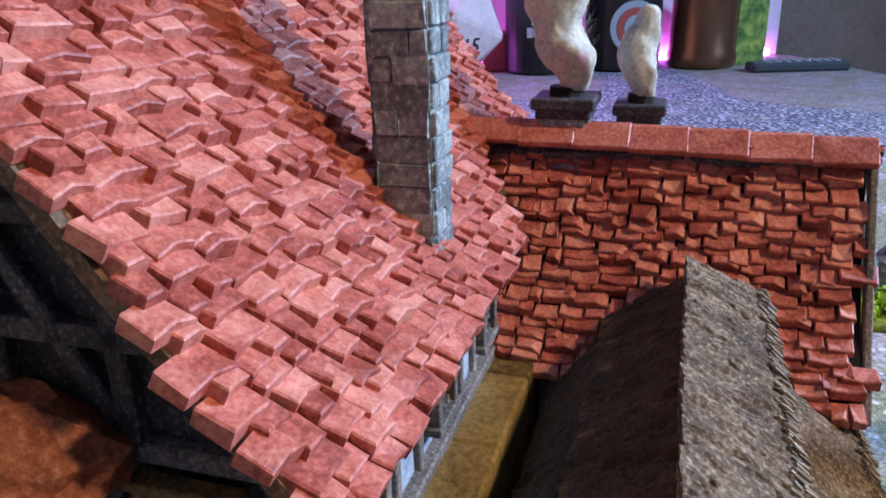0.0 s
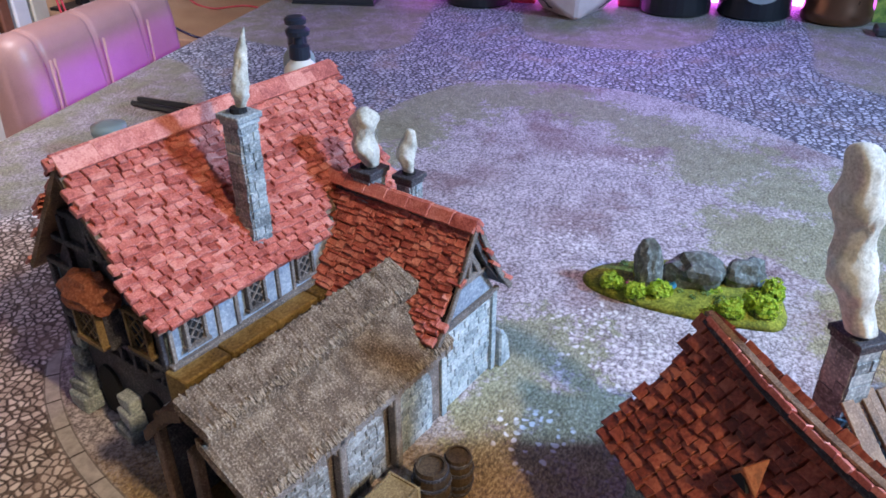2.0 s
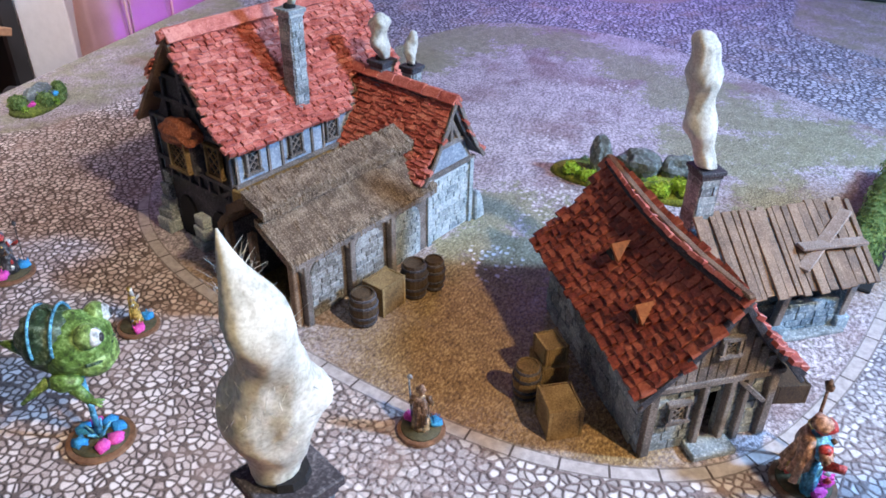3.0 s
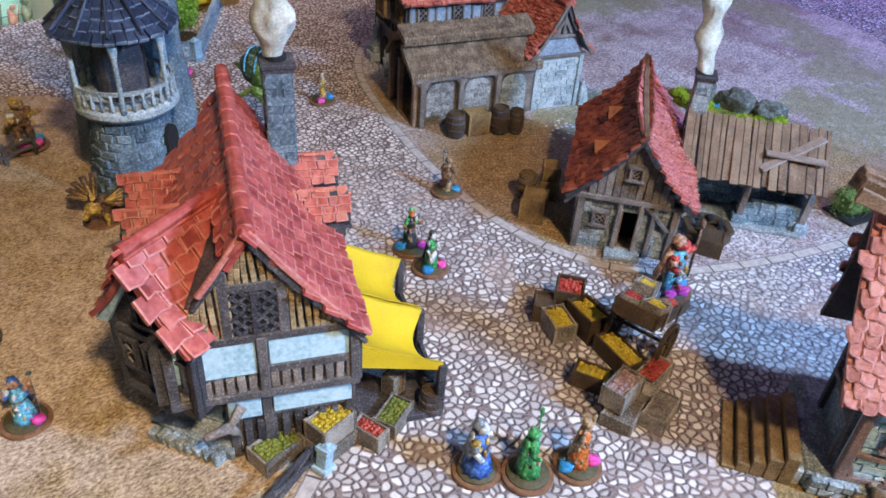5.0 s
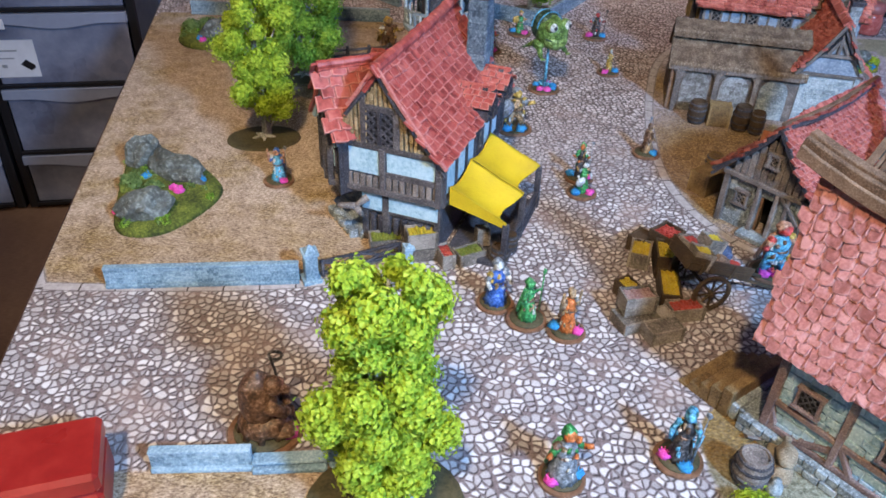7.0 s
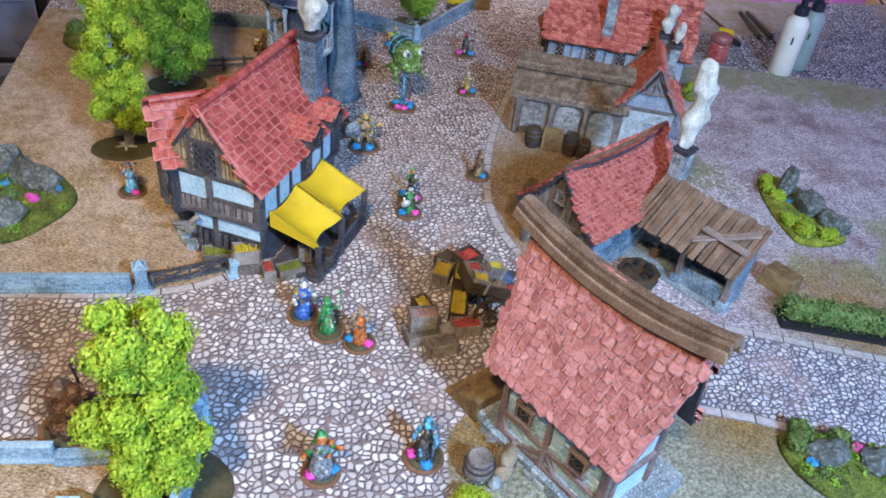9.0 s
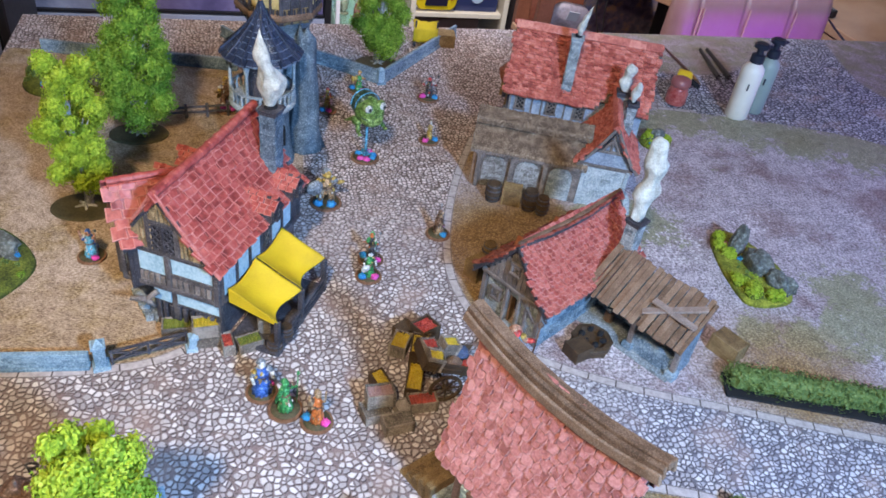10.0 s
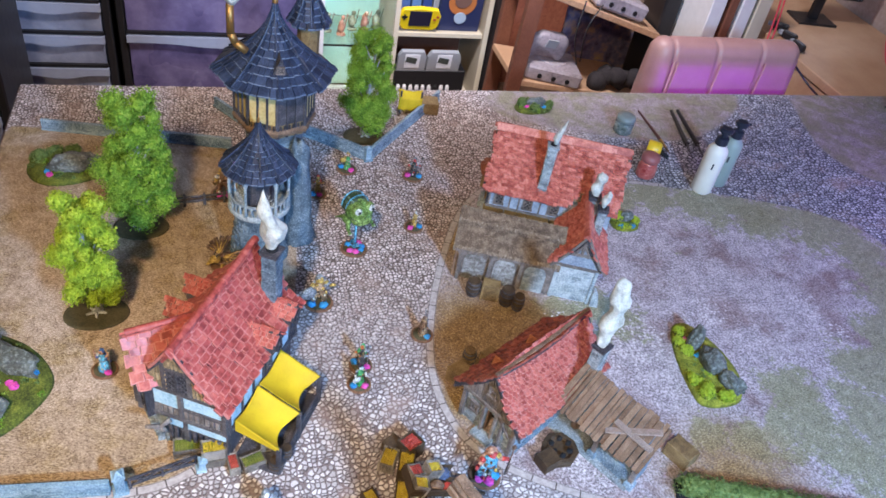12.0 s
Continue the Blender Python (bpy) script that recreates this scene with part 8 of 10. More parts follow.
SACKING = surface("sackcloth", (0.12, 0.09, 0.055), (0.27, 0.21, 0.14), (0.44, 0.37, 0.27), 0.85, 1100, 90, 0.6, brush=0.2)
for x, y, z, turn, k in ((0.0775, -0.3265, 0.0, 62, 1), (0.072, -0.3415, 0.0, 50, 2), (0.077, -0.334, 0.0095, 58, 3)):
    sack = thing("sack", pose(x, y, z, 0, 0, turn), "tan cloth sack lying beside the barrel", "sack", "sacks")
    bm = bmesh.new()
    blob(bm, (0, 0, 0.0058), (0.0105, 0.0068, 0.006), 0.22, 1.8, 3, k)
    part("sack_body", bm, SACKING, sack, smooth=True)
    bm = bmesh.new()
    lathe(bm, [(0.0028, 0), (0.0018, 0.0018), (0.0032, 0.004)], 10)
    bm.transform(pose(0.0095, 0, 0.0062, 0, 80, 0))
    part("neck", bm, SACKING, sack)
jug = thing("clay_jug", pose(0.0625, -0.350, 0), "small grey clay jug beside the barrels", "jug")
bm = bmesh.new()
lathe(bm, [(0.003, 0), (0.0055, 0.004), (0.005, 0.008), (0.0025, 0.0105), (0.003, 0.0125)], 14)
part("jug_body", bm, GREY_STONE, jug, smooth=True)
bush = thing("bush", pose(0.043, -0.366, 0), "round bright green bush beside the barrels", "bush")
rng = random.Random(9)
verts, faces = leaf_cloud([(rng.uniform(-0.006, 0.006), rng.uniform(-0.006, 0.006), 0.008, 0.01) for _ in range(5)], 2200, 0.0013, rng)
me = bpy.data.meshes.new("leaves")
me.from_pydata(verts, [], faces)
me.materials.append(LIME)
ob = new("leaves", me)
ob.parent = bush
tagged(ob, kind="stuff")
bm = bmesh.new()
blob(bm, (0, 0, 0.007), (0.012, 0.012, 0.009), 0.3, 2, 2, 1)
part("bush_core", bm, MOSS, bush)
boat = thing("water_trough", pose(0.076, -0.298, 0, 0, 0, 70), "weathered grey wooden trough beside the plank steps", "trough")
bm = bmesh.new()
prism(bm, [(-0.015, 0.006), (-0.01, 0), (0.01, 0), (0.015, 0.006), (0.012, 0.006), (0.008, 0.002), (-0.008, 0.002), (-0.012, 0.006)], 0.012, pose(0, -0.006, 0))
part("trough_body", bm, GREY_TIMBER, boat, bevel=0.0004)
stump = thing("stump_pedestal", pose(-0.236, -0.336, 0), "small round stone well head with a white cloth", "well")
bm = bmesh.new()
lathe(bm, [(0.0105, 0), (0.0115, 0.008), (0.0105, 0.014), (0.009, 0.0145), (0.008, 0.012)], 16, wob=0.0004)
part("well_body", bm, OCHRE_STONE, stump)
bm = bmesh.new()
box(bm, (-0.008, 0.004, 0.0152), (0.016, 0.004, 0.0016), rz=-8)
part("cloth_strip", bm, PLASTER, stump)
red_box = thing("dice_box", pose(-0.375, -0.296, 0, 0, 0, 8), "glossy red box at the table edge", "box")
bm = bmesh.new()
RED_GLOSS = surface("red_gloss", (0.24, 0.012, 0.01), (0.3, 0.016, 0.013), (0.37, 0.03, 0.022), 0.3, 60, 25, 0.05)
box(bm, (0, 0, 0.014), (0.059, 0.049, 0.028))
part("box_body", bm, RED_GLOSS, red_box, bevel=0.003)
bm = bmesh.new()
box(bm, (0, 0, 0.0365), (0.06, 0.05, 0.0155))
part("lid", bm, RED_GLOSS, red_box, bevel=0.003)


# ---- painted figures on round bases ----
def paint(name, c):
    return surface("paint_" + name, tuple(v * 0.13 for v in c), tuple(v * 0.8 for v in c), tuple(min(1, v * 1.5 + 0.1) for v in c), 0.5, 420, 160, 0.7, 0.0008, brush=0.35)


PAINTS = {k: paint(k, c) for k, c in dict(blue=(0.03, 0.12, 0.45), sky=(0.1, 0.4, 0.6), white=(0.65, 0.68, 0.66), green=(0.04, 0.3, 0.08), dark=(0.03, 0.028, 0.03), steel=(0.22, 0.25, 0.28),
                                          skin=(0.5, 0.26, 0.16), orange=(0.65, 0.17, 0.03), red=(0.55, 0.04, 0.03), brown=(0.16, 0.08, 0.04), gold=(0.5, 0.33, 0.06), tan=(0.38, 0.25, 0.13), purple=(0.2, 0.05, 0.3), olive=(0.13, 0.24, 0.04), moss=(0.035, 0.075, 0.03), lime=(0.2, 0.32, 0.07)).items()}
SLOTS = [BASE_BROWN, DARK_BASE, PINK, CYAN] + list(PAINTS.values()) + [SMOKE]
SLOT = {k: 4 + i for i, k in enumerate(PAINTS)}


def figure(x, y, turn, h, r, body, cloak, head, label, tufts=((40, 1), (160, 0)), weapon=None, shield=None, arms="out", wide=1.0, robe=True):
    """One cast figure: base, robe or legs, trunk, arms, head and what it holds, in one mesh."""
    bm = bmesh.new()
    lathe(bm, [(r * 0.93, 0), (r, 0.0012), (r * 0.97, 0.0028), (r * 0.84, 0.0034)], 28, mi=0)
    lathe(bm, [(r * 0.83, 0.0033), (r * 0.8, 0.0042), (r * 0.3, 0.0046)], 20, mi=1)
    for k, (a, kind) in enumerate(tufts):
        a = math.radians(a)
        tuft(bm, r * 0.58 * math.cos(a), r * 0.58 * math.sin(a), 0.004, r * 0.27, 2 if kind else 3, k)
        for j in range(8):
            b = j * 0.8
            q = V(r * 0.58 * math.cos(a), r * 0.58 * math.sin(a), 0.004)
            tube(bm, q, q + V(0.25 * r * math.cos(b), 0.25 * r * math.sin(b), r * 0.32), r * 0.05, r * 0.02, 4, 2 if kind else 3)
    z0, w = 0.004, h * 0.16 * wide
    B_, C_, H_ = SLOT[body], SLOT[cloak], SLOT[head]
    if robe:
        lathe(bm, [(w * 1.15, z0), (w * 1.0, z0 + h * 0.12), (w * 0.72, z0 + h * 0.35), (w * 0.55, z0 + h * 0.46)], 22, mi=B_, wob=w * 0.1)
    else:
        for s in (-1, 1):
            tube(bm, (s * w * 0.75, 0.1 * w, z0), (s * w * 0.38, 0, z0 + h * 0.42), w * 0.33, w * 0.42, 8, B_)
    blob(bm, (0, 0, z0 + h * 0.56), (w * 0.82, w * 0.62, h * 0.17), 0.2, 2, 2, 3, B_)
    blob(bm, (0, w * 0.45, z0 + h * 0.46), (w * 0.9, w * 0.4, h * 0.3), 0.3, 2, 2, 5, C_)
    for s in (-1, 1):
        reach = {"out": (s * w * 1.7, -w * 0.6, z0 + h * 0.62), "up": (s * w * 1.3, -w * 0.3, z0 + h * 0.92), "low": (s * w * 1.15, -w * 0.7, z0 + h * 0.42)}[arms]
        elbow = (s * w * 1.2, -w * 0.1, z0 + h * 0.55)
        tube(bm, (s * w * 0.75, 0, z0 + h * 0.66), elbow, w * 0.3, w * 0.26, 7, C_)
        tube(bm, elbow, reach, w * 0.26, w * 0.18, 7, H_)
        if s > 0 and weapon:
            tube(bm, (reach[0], reach[1], z0 + h * 0.05), (reach[0] + w * 0.2, reach[1], z0 + h * 1.05), w * 0.1, w * 0.07, 6, SLOT[weapon])
            blob(bm, (reach[0] + w * 0.2, reach[1], z0 + h * 1.03), (w * 0.35, w * 0.2, w * 0.4), 0.4, 2, 1, 2, SLOT[weapon])
        if s < 0 and shield:
            tube(bm, (reach[0], reach[1] - w * 0.3, reach[2]), (reach[0], reach[1] - w * 0.55, reach[2]), w * 0.95, w * 0.8, 16, SLOT[shield])
    rng = random.Random(label)
    trim = [SLOT[k] for k in ("gold", "brown", "steel", "white", "tan")] + [C_, H_]
    lathe(bm, [(w * 0.6, z0 + h * 0.44), (w * 0.68, z0 + h * 0.46), (w * 0.6, z0 + h * 0.48)], 12, mi=SLOT["brown"])
    for k in range(16):
        a, f = rng.uniform(0, 6.28), rng.random()
        q = V(math.cos(a) * w * (1.0 - 0.35 * f), math.sin(a) * w * (0.95 - 0.4 * f), z0 + h * (0.12 + 0.6 * f))
        blob(bm, q, (w * rng.uniform(0.12, 0.26), w * rng.uniform(0.12, 0.22), h * rng.uniform(0.025, 0.08)), 0.4, 2, 1, k, rng.choice(trim), rng.uniform(0, 180))
    for k in range(5):
        a = rng.uniform(0.3, 2.8)
        tube(bm, (math.cos(a) * w * 0.5, w * 0.5, z0 + h * 0.7), (math.cos(a) * w * 1.0, w * (0.8 + 0.3 * math.sin(a)), z0 + h * rng.uniform(0.08, 0.25)), w * 0.12, w * 0.17, 6, C_)
    for s in (-1, 1):
        blob(bm, (s * w * 0.82, 0, z0 + h * 0.68), (w * 0.34, w * 0.32, h * 0.055), 0.25, 2, 2, 4, rng.choice(trim))
    blob(bm, (0, -w * 0.1, z0 + h * 0.84), (w * 0.5, w * 0.5, h * 0.1), 0.1, 2, 2, 7, H_)
    blob(bm, (0, w * 0.12, z0 + h * 0.88), (w * 0.56, w * 0.52, h * 0.09), 0.3, 3, 2, 9, C_)
    for v in bm.verts:
        if v.co.z > 0.0048:
            v.co += 0.0011 * noise.noise_vector(v.co * 330 + V(h * 900, r * 700, x * 60)) + 0.0006 * noise.noise_vector(v.co * 900)
    for f in bm.faces:
        f.smooth = f.material_index > 0
    bmesh.ops.recalc_face_normals(bm, faces=bm.faces[:])
    me = bpy.data.meshes.new("miniature_figure")
    bm.to_mesh(me)
    bm.free()
    for m in SLOTS:
        me.materials.append(m)
    ob = new("miniature_figure", me)
    ob.matrix_world = pose(x, y, 0.0, 0, 0, turn)
    return tagged(ob, label, "figurine", "painted miniatures")


R0 = 0.0158
figure(-0.250, 0.080, -20, 0.036, R0, "sky", "blue", "skin", "pale blue-robed painted figure with staff and raised arms", ((-40, 1),), "steel", None, "up", 1.15)
figure(-0.072, -0.142, 20, 0.043, R0, "blue", "steel", "white", "blue and silver painted armoured figure on brown base", ((20, 1),), None, None, "low", 1.25)
figure(-0.0515, -0.166, 40, 0.040, R0 + 0.001, "green", "green", "green", "green painted leafy figure beside dry grass tuft", (), "green", None, "out", 1.05)
figure(-0.0235, -0.184, 10, 0.042, R0, "orange", "tan", "tan", "orange-skirted painted figure with brown hair on base", ((-50, 1), (150, 0)), None, None, "up", 0.9)
figure(-0.068, -0.321, 10, 0.045, R0, "steel", "green", "orange", "green-cloaked painted figure on rocky brown base", ((-20, 0), (200, 1)), None, None, "out", 1.25)
figure(0.013, -0.317, -30, 0.046, R0 + 0.001, "dark", "sky", "sky", "dark painted figure with turquoise cloak and staff", ((200, 1), (-60, 0)), "steel", None, "low")
figure(0.055, 0.022, 10, 0.036, R0, "green", "dark", "white", "painted warrior figure holding a pale round shield", ((-60, 1), (200, 0)), None, "white", "low")
figure(0.062, 0.053, -20, 0.040, R0, "dark", "green", "orange", "dark painted figure with orange hair and staff", ((-30, 1), (180, 0)), "steel", None, "out", 0.8)
figure(0.155, 0.098, 100, 0.036, R0, "tan", "brown", "tan", "brown painted rogue figure standing on the kerb", ((-40, 1), (200, 0)), "steel", None, "low")
figure(0.192, 0.331, 20, 0.034, R0, "gold", "gold", "white", "small golden painted figure on round brown base", ((200, 1), (-40, 0)), None, None, "out", 0.7)
figure(0.220, 0.471, -10, 0.038, R0 + 0.003, "dark", "steel", "red", "dark painted figure with bright red hair on base", ((200, 1), (-20, 0)), "dark", None, "out", 1.1)
figure(0.048, 0.427, 0, 0.036, R0, "gold", "red", "gold", "red and gold painted figure beside tower wall", ((-80, 1), (220, 0)), None, None, "out", 0.9)
figure(0.107, 0.495, 0, 0.034, R0 + 0.002, "green", "gold", "skin", "green and gold painted figure beside low wall", ((-60, 1), (160, 0)), None, "gold", "out", 1.0)
figure(-0.101, 0.432, 20, 0.05, 0.021, "brown", "gold", "tan", "bulky brown and gold painted beast figure on base", ((-80, 1), (-20, 0), (220, 1)), None, None, "out", 1.5, False)
figure(0.021, 0.174, 15, 0.05, 0.021, "tan", "steel", "gold", "large painted figure with grey shield on brown base", ((-80, 0), (200, 0)), None, "steel", "out", 1.5, False)
figure(0.181, -0.131, 10, 0.052, 0.0195, "sky", "skin", "red", "broad red-haired painted figure beside the kerb", ((200, 1), (-90, 1), (-30, 0)), "brown", None, "out", 1.5, False)


def floating_fish(x, y, turn):
    """A round green creature with big eyes, a strapped shell and flippers, raised on a clear rod."""
    bm = bmesh.new()
    r = 0.021
    lathe(bm, [(r * 0.93, 0), (r, 0.0012), (r * 0.97, 0.0028), (r * 0.84, 0.0034)], 28, mi=0)
    lathe(bm, [(r * 0.83, 0.0033), (r * 0.8, 0.0042), (r * 0.3, 0.0046)], 20, mi=1)
    for k, (a, kind) in enumerate(((200, 1), (250, 1), (20, 1), (60, 0), (120, 0), (300, 0), (340, 0))):
        a = math.radians(a)
        tuft(bm, r * 0.55 * math.cos(a), r * 0.55 * math.sin(a), 0.004, r * 0.22, 2 if kind else 3, k)
    tube(bm, (0, 0, 0.004), (0, 0, 0.06), 0.0022, 0.0016, 8, SLOT["sky"])
    for k in range(5):
        tube(bm, (0, 0, 0.004), (0.008 * math.cos(k * 1.3), 0.008 * math.sin(k * 1.3), 0.012), 0.002, 0.0006, 6, SLOT["sky"])
    G, D, L = SLOT["olive"], SLOT["moss"], SLOT["lime"]
    blob(bm, (0, -0.002, 0.078), (0.0195, 0.021, 0.02), 0.1, 2, 4, 1, G)
    blob(bm, (0, 0.0095, 0.083), (0.0185, 0.0175, 0.0185), 0.14, 3, 4, 4, D)
    blob(bm, (0, -0.0105, 0.07), (0.0165, 0.0135, 0.012), 0.08, 2, 3, 6, L)
    # Brow, eyes with lids and pupils, nostrils and a wide mouth.
    for sd in (-1, 1):
        blob(bm, (sd * 0.0105, -0.0135, 0.0895), (0.0074, 0.007, 0.0074), 0.05, 2, 3, 2, L)
        blob(bm, (sd * 0.0112, -0.0165, 0.0895), (0.0058, 0.0056, 0.0058), 0.0, 2, 3, 2, SLOT["white"])
        blob(bm, (sd * 0.0118, -0.0215, 0.0897), (0.0026, 0.0016, 0.0028), 0.0, 2, 2, 2, SLOT["dark"])
        blob(bm, (sd * 0.003, -0.0232, 0.079), (0.0012, 0.001, 0.0009), 0.0, 2, 1, 2, SLOT["moss"])
        blob(bm, (sd * 0.0165, 0.002, 0.064), (0.0065, 0.009, 0.006), 0.2, 2, 3, 5, G)
        tube(bm, (sd * 0.0165, 0.0, 0.061), (sd * 0.021, -0.010, 0.052), 0.0042, 0.0028, 9, G)
        for k in (-1, 0, 1):
            tube(bm, (sd * 0.021, -0.010, 0.052), (sd * 0.021 + k * 0.003, -0.016, 0.0495), 0.0016, 0.0006, 6, L)
        tube(bm, (sd * 0.014, 0.012, 0.063), (sd * 0.02, 0.027, 0.053), 0.0036, 0.001, 8, G)
    lathe(bm, [(0.0006, -0.0006), (0.0006, 0.0006)], 5, (0, 0, 0.06), mi=G)
    pts = [V(0.0195 * math.cos(a), -0.0045 - 0.0165 * abs(math.sin(a)) ** 0.8, 0.0735 + 0.0022 * math.cos(2 * a)) for a in np.linspace(math.radians(200), math.radians(340), 15)]
    for p, q in zip(pts, pts[1:]):
        tube(bm, p, q, 0.001, 0.001, 6, D)
    # Cyan straps over the shell.
    for off, tilt in ((0.003, 0.0), (0.013, 0.25)):
        pts = [V(0.0202 * math.cos(a), off + tilt * 0.01 * math.sin(a), 0.082 + 0.0198 * math.sin(a)) for a in np.linspace(0.1, math.pi - 0.1, 19)]
        for p, q in zip(pts, pts[1:]):
            tube(bm, p, q, 0.0009, 0.0009, 6, SLOT["sky"])
    for k in range(5):
        tube(bm, (0, 0.004 + 0.005 * k, 0.0995 - 0.0009 * k * k), (0, 0.007 + 0.005 * k, 0.1045 - 0.001 * k * k), 0.0022, 0.0004, 6, D)
    tube(bm, (0, 0.024, 0.078), (0, 0.037, 0.082), 0.006, 0.001, 8, G)
    for f in bm.faces:
        f.smooth = f.material_index > 0
    bmesh.ops.recalc_face_normals(bm, faces=bm.faces[:])
    me = bpy.data.meshes.new("miniature_figure")
    bm.to_mesh(me)
    bm.free()
    for m in SLOTS:
        me.materials.append(m)
    ob = new("miniature_figure", me)
    ob.matrix_world = pose(x, y, 0, 0, 0, turn)
    return tagged(ob, "round green painted creature raised on a clear rod", "figurine", "painted miniatures")


floating_fish(0.088, 0.285, 25)


def bear_figure(x, y, turn):
    bm = bmesh.new()
    r = 0.0255
    lathe(bm, [(r * 0.93, 0), (r, 0.0012), (r * 0.97, 0.0028), (r * 0.84, 0.0034)], 28, mi=0)
    lathe(bm, [(r * 0.83, 0.0033), (r * 0.8, 0.0042), (r * 0.3, 0.0046)], 20, mi=1)
    tuft(bm, r * 0.62, -r * 0.25, 0.004, r * 0.24, 2, 1)
    tuft(bm, r * 0.5, r * 0.3, 0.004, r * 0.18, 3, 1)
    B_ = SLOT["brown"]
    blob(bm, (-0.002, 0.001, 0.029), (0.0125, 0.0125, 0.0265), 0.1, 2, 4, 1, B_)
    blob(bm, (0.001, 0.0, 0.012), (0.0175, 0.0155, 0.0115), 0.15, 2, 4, 2, B_)
    blob(bm, (0.009, -0.002, 0.045), (0.0072, 0.0065, 0.007), 0.15, 2, 3, 3, B_)
    tube(bm, (0.013, -0.003, 0.044), (0.0185, -0.004, 0.041), 0.0038, 0.0024, 9, B_)
    for sd in (-1, 1):
        tube(bm, (0.004, sd * 0.01, 0.034), (0.0135, sd * 0.009, 0.026), 0.0048, 0.0038, 9, B_)
        tube(bm, (0.0135, sd * 0.009, 0.026), (0.0165, sd * 0.003, 0.022), 0.0038, 0.0026, 9, B_)
        blob(bm, (0.012, sd * 0.009, 0.0095), (0.0085, 0.0055, 0.006), 0.2, 2, 3, 4, B_)
    for k in range(9):
        a = 0.7 * k + 0.4
        tube(bm, (0.012 * math.cos(a), 0.011 * math.sin(a), 0.02), (0.0165 * math.cos(a), 0.0145 * math.sin(a), 0.005), 0.0016, 0.0026, 6, B_)
    pts = [V(0.012, 0.005, 0.024), V(0.0105, 0.006, 0.05), V(0.0085, 0.0065, 0.06)] + [V(0.0115 + 0.0045 * math.cos(a), 0.0065, 0.0625 + 0.0035 * math.sin(a)) for a in np.linspace(2.6, -2.0, 8)]
    for p, q in zip(pts, pts[1:]):
        tube(bm, p, q, 0.0011, 0.001, 6, SLOT["dark"])
    for f in bm.faces:
        f.smooth = f.material_index > 0
    bmesh.ops.recalc_face_normals(bm, faces=bm.faces[:])
    me = bpy.data.meshes.new("miniature_figure")
    bm.to_mesh(me)
    bm.free()
    for m in SLOTS:
        me.materials.append(m)
    ob = new("miniature_figure", me)
    ob.matrix_world = pose(x, y, 0, 0, 0, turn)
    return tagged(ob, "large brown seated beast figure on brown round base", "figurine", "painted miniatures")


bear_figure(-0.255, -0.2565, 0)


def dragon_figure(x, y, turn):
    """A crouching gold and red beast with ribbed wings."""
    bm = bmesh.new()
    r = 0.022
    lathe(bm, [(r * 0.93, 0), (r, 0.0012), (r * 0.97, 0.0028), (r * 0.84, 0.0034)], 28, mi=0)
    gold_, red_, dark_ = SLOT["gold"], SLOT["brown"], SLOT["dark"]
    blob(bm, (0, 0.004, 0.018), (0.011, 0.019, 0.011), 0.15, 2, 3, 1, red_)
    blob(bm, (0, -0.017, 0.027), (0.0075, 0.009, 0.007), 0.2, 2, 2, 2, gold_)
    tube(bm, (0, -0.008, 0.02), (0, -0.017, 0.027), 0.008, 0.006, 9, gold_)
    tube(bm, (0, -0.022, 0.026), (0, -0.034, 0.022), 0.005, 0.002, 8, gold_)
    tube(bm, (0, 0.02, 0.015), (0.012, 0.038, 0.006), 0.006, 0.001, 8, red_)
    for s_ in (-1, 1):
        tube(bm, (s_ * 0.003, -0.014, 0.033), (s_ * 0.007, -0.006, 0.042), 0.0018, 0.0005, 6, dark_)
        tube(bm, (s_ * 0.008, -0.004, 0.012), (s_ * 0.015, -0.012, 0.003), 0.004, 0.002, 7, gold_)
        tube(bm, (s_ * 0.008, 0.014, 0.012), (s_ * 0.016, 0.018, 0.003), 0.005, 0.002, 7, red_)
        for k in range(5):
            a = math.radians(30 + 24 * k)
            tip = V(s_ * (0.01 + 0.03 * math.sin(a)), 0.01 + 0.03 * math.cos(a), 0.04 - 0.002 * k)
            beam(bm, (s_ * 0.006, 0.0, 0.026), tip, 0.008, 0.0014, red_)
            tube(bm, (s_ * 0.006, 0.0, 0.027), tip, 0.0012, 0.0006, 5, gold_)
    for f in bm.faces:
        f.smooth = f.material_index > 0
    bmesh.ops.recalc_face_normals(bm, faces=bm.faces[:])
    me = bpy.data.meshes.new("miniature_figure")
    bm.to_mesh(me)
    bm.free()
    for m in SLOTS:
        me.materials.append(m)
    ob = new("miniature_figure", me)
    ob.matrix_world = pose(x, y, 0, 0, 0, turn) @ Matrix.Scale(0.75, 4)
    return tagged(ob, "crouching gold and brown winged beast on round base", "figurine", "painted miniatures")


dragon_figure(-0.108, 0.262, -55)


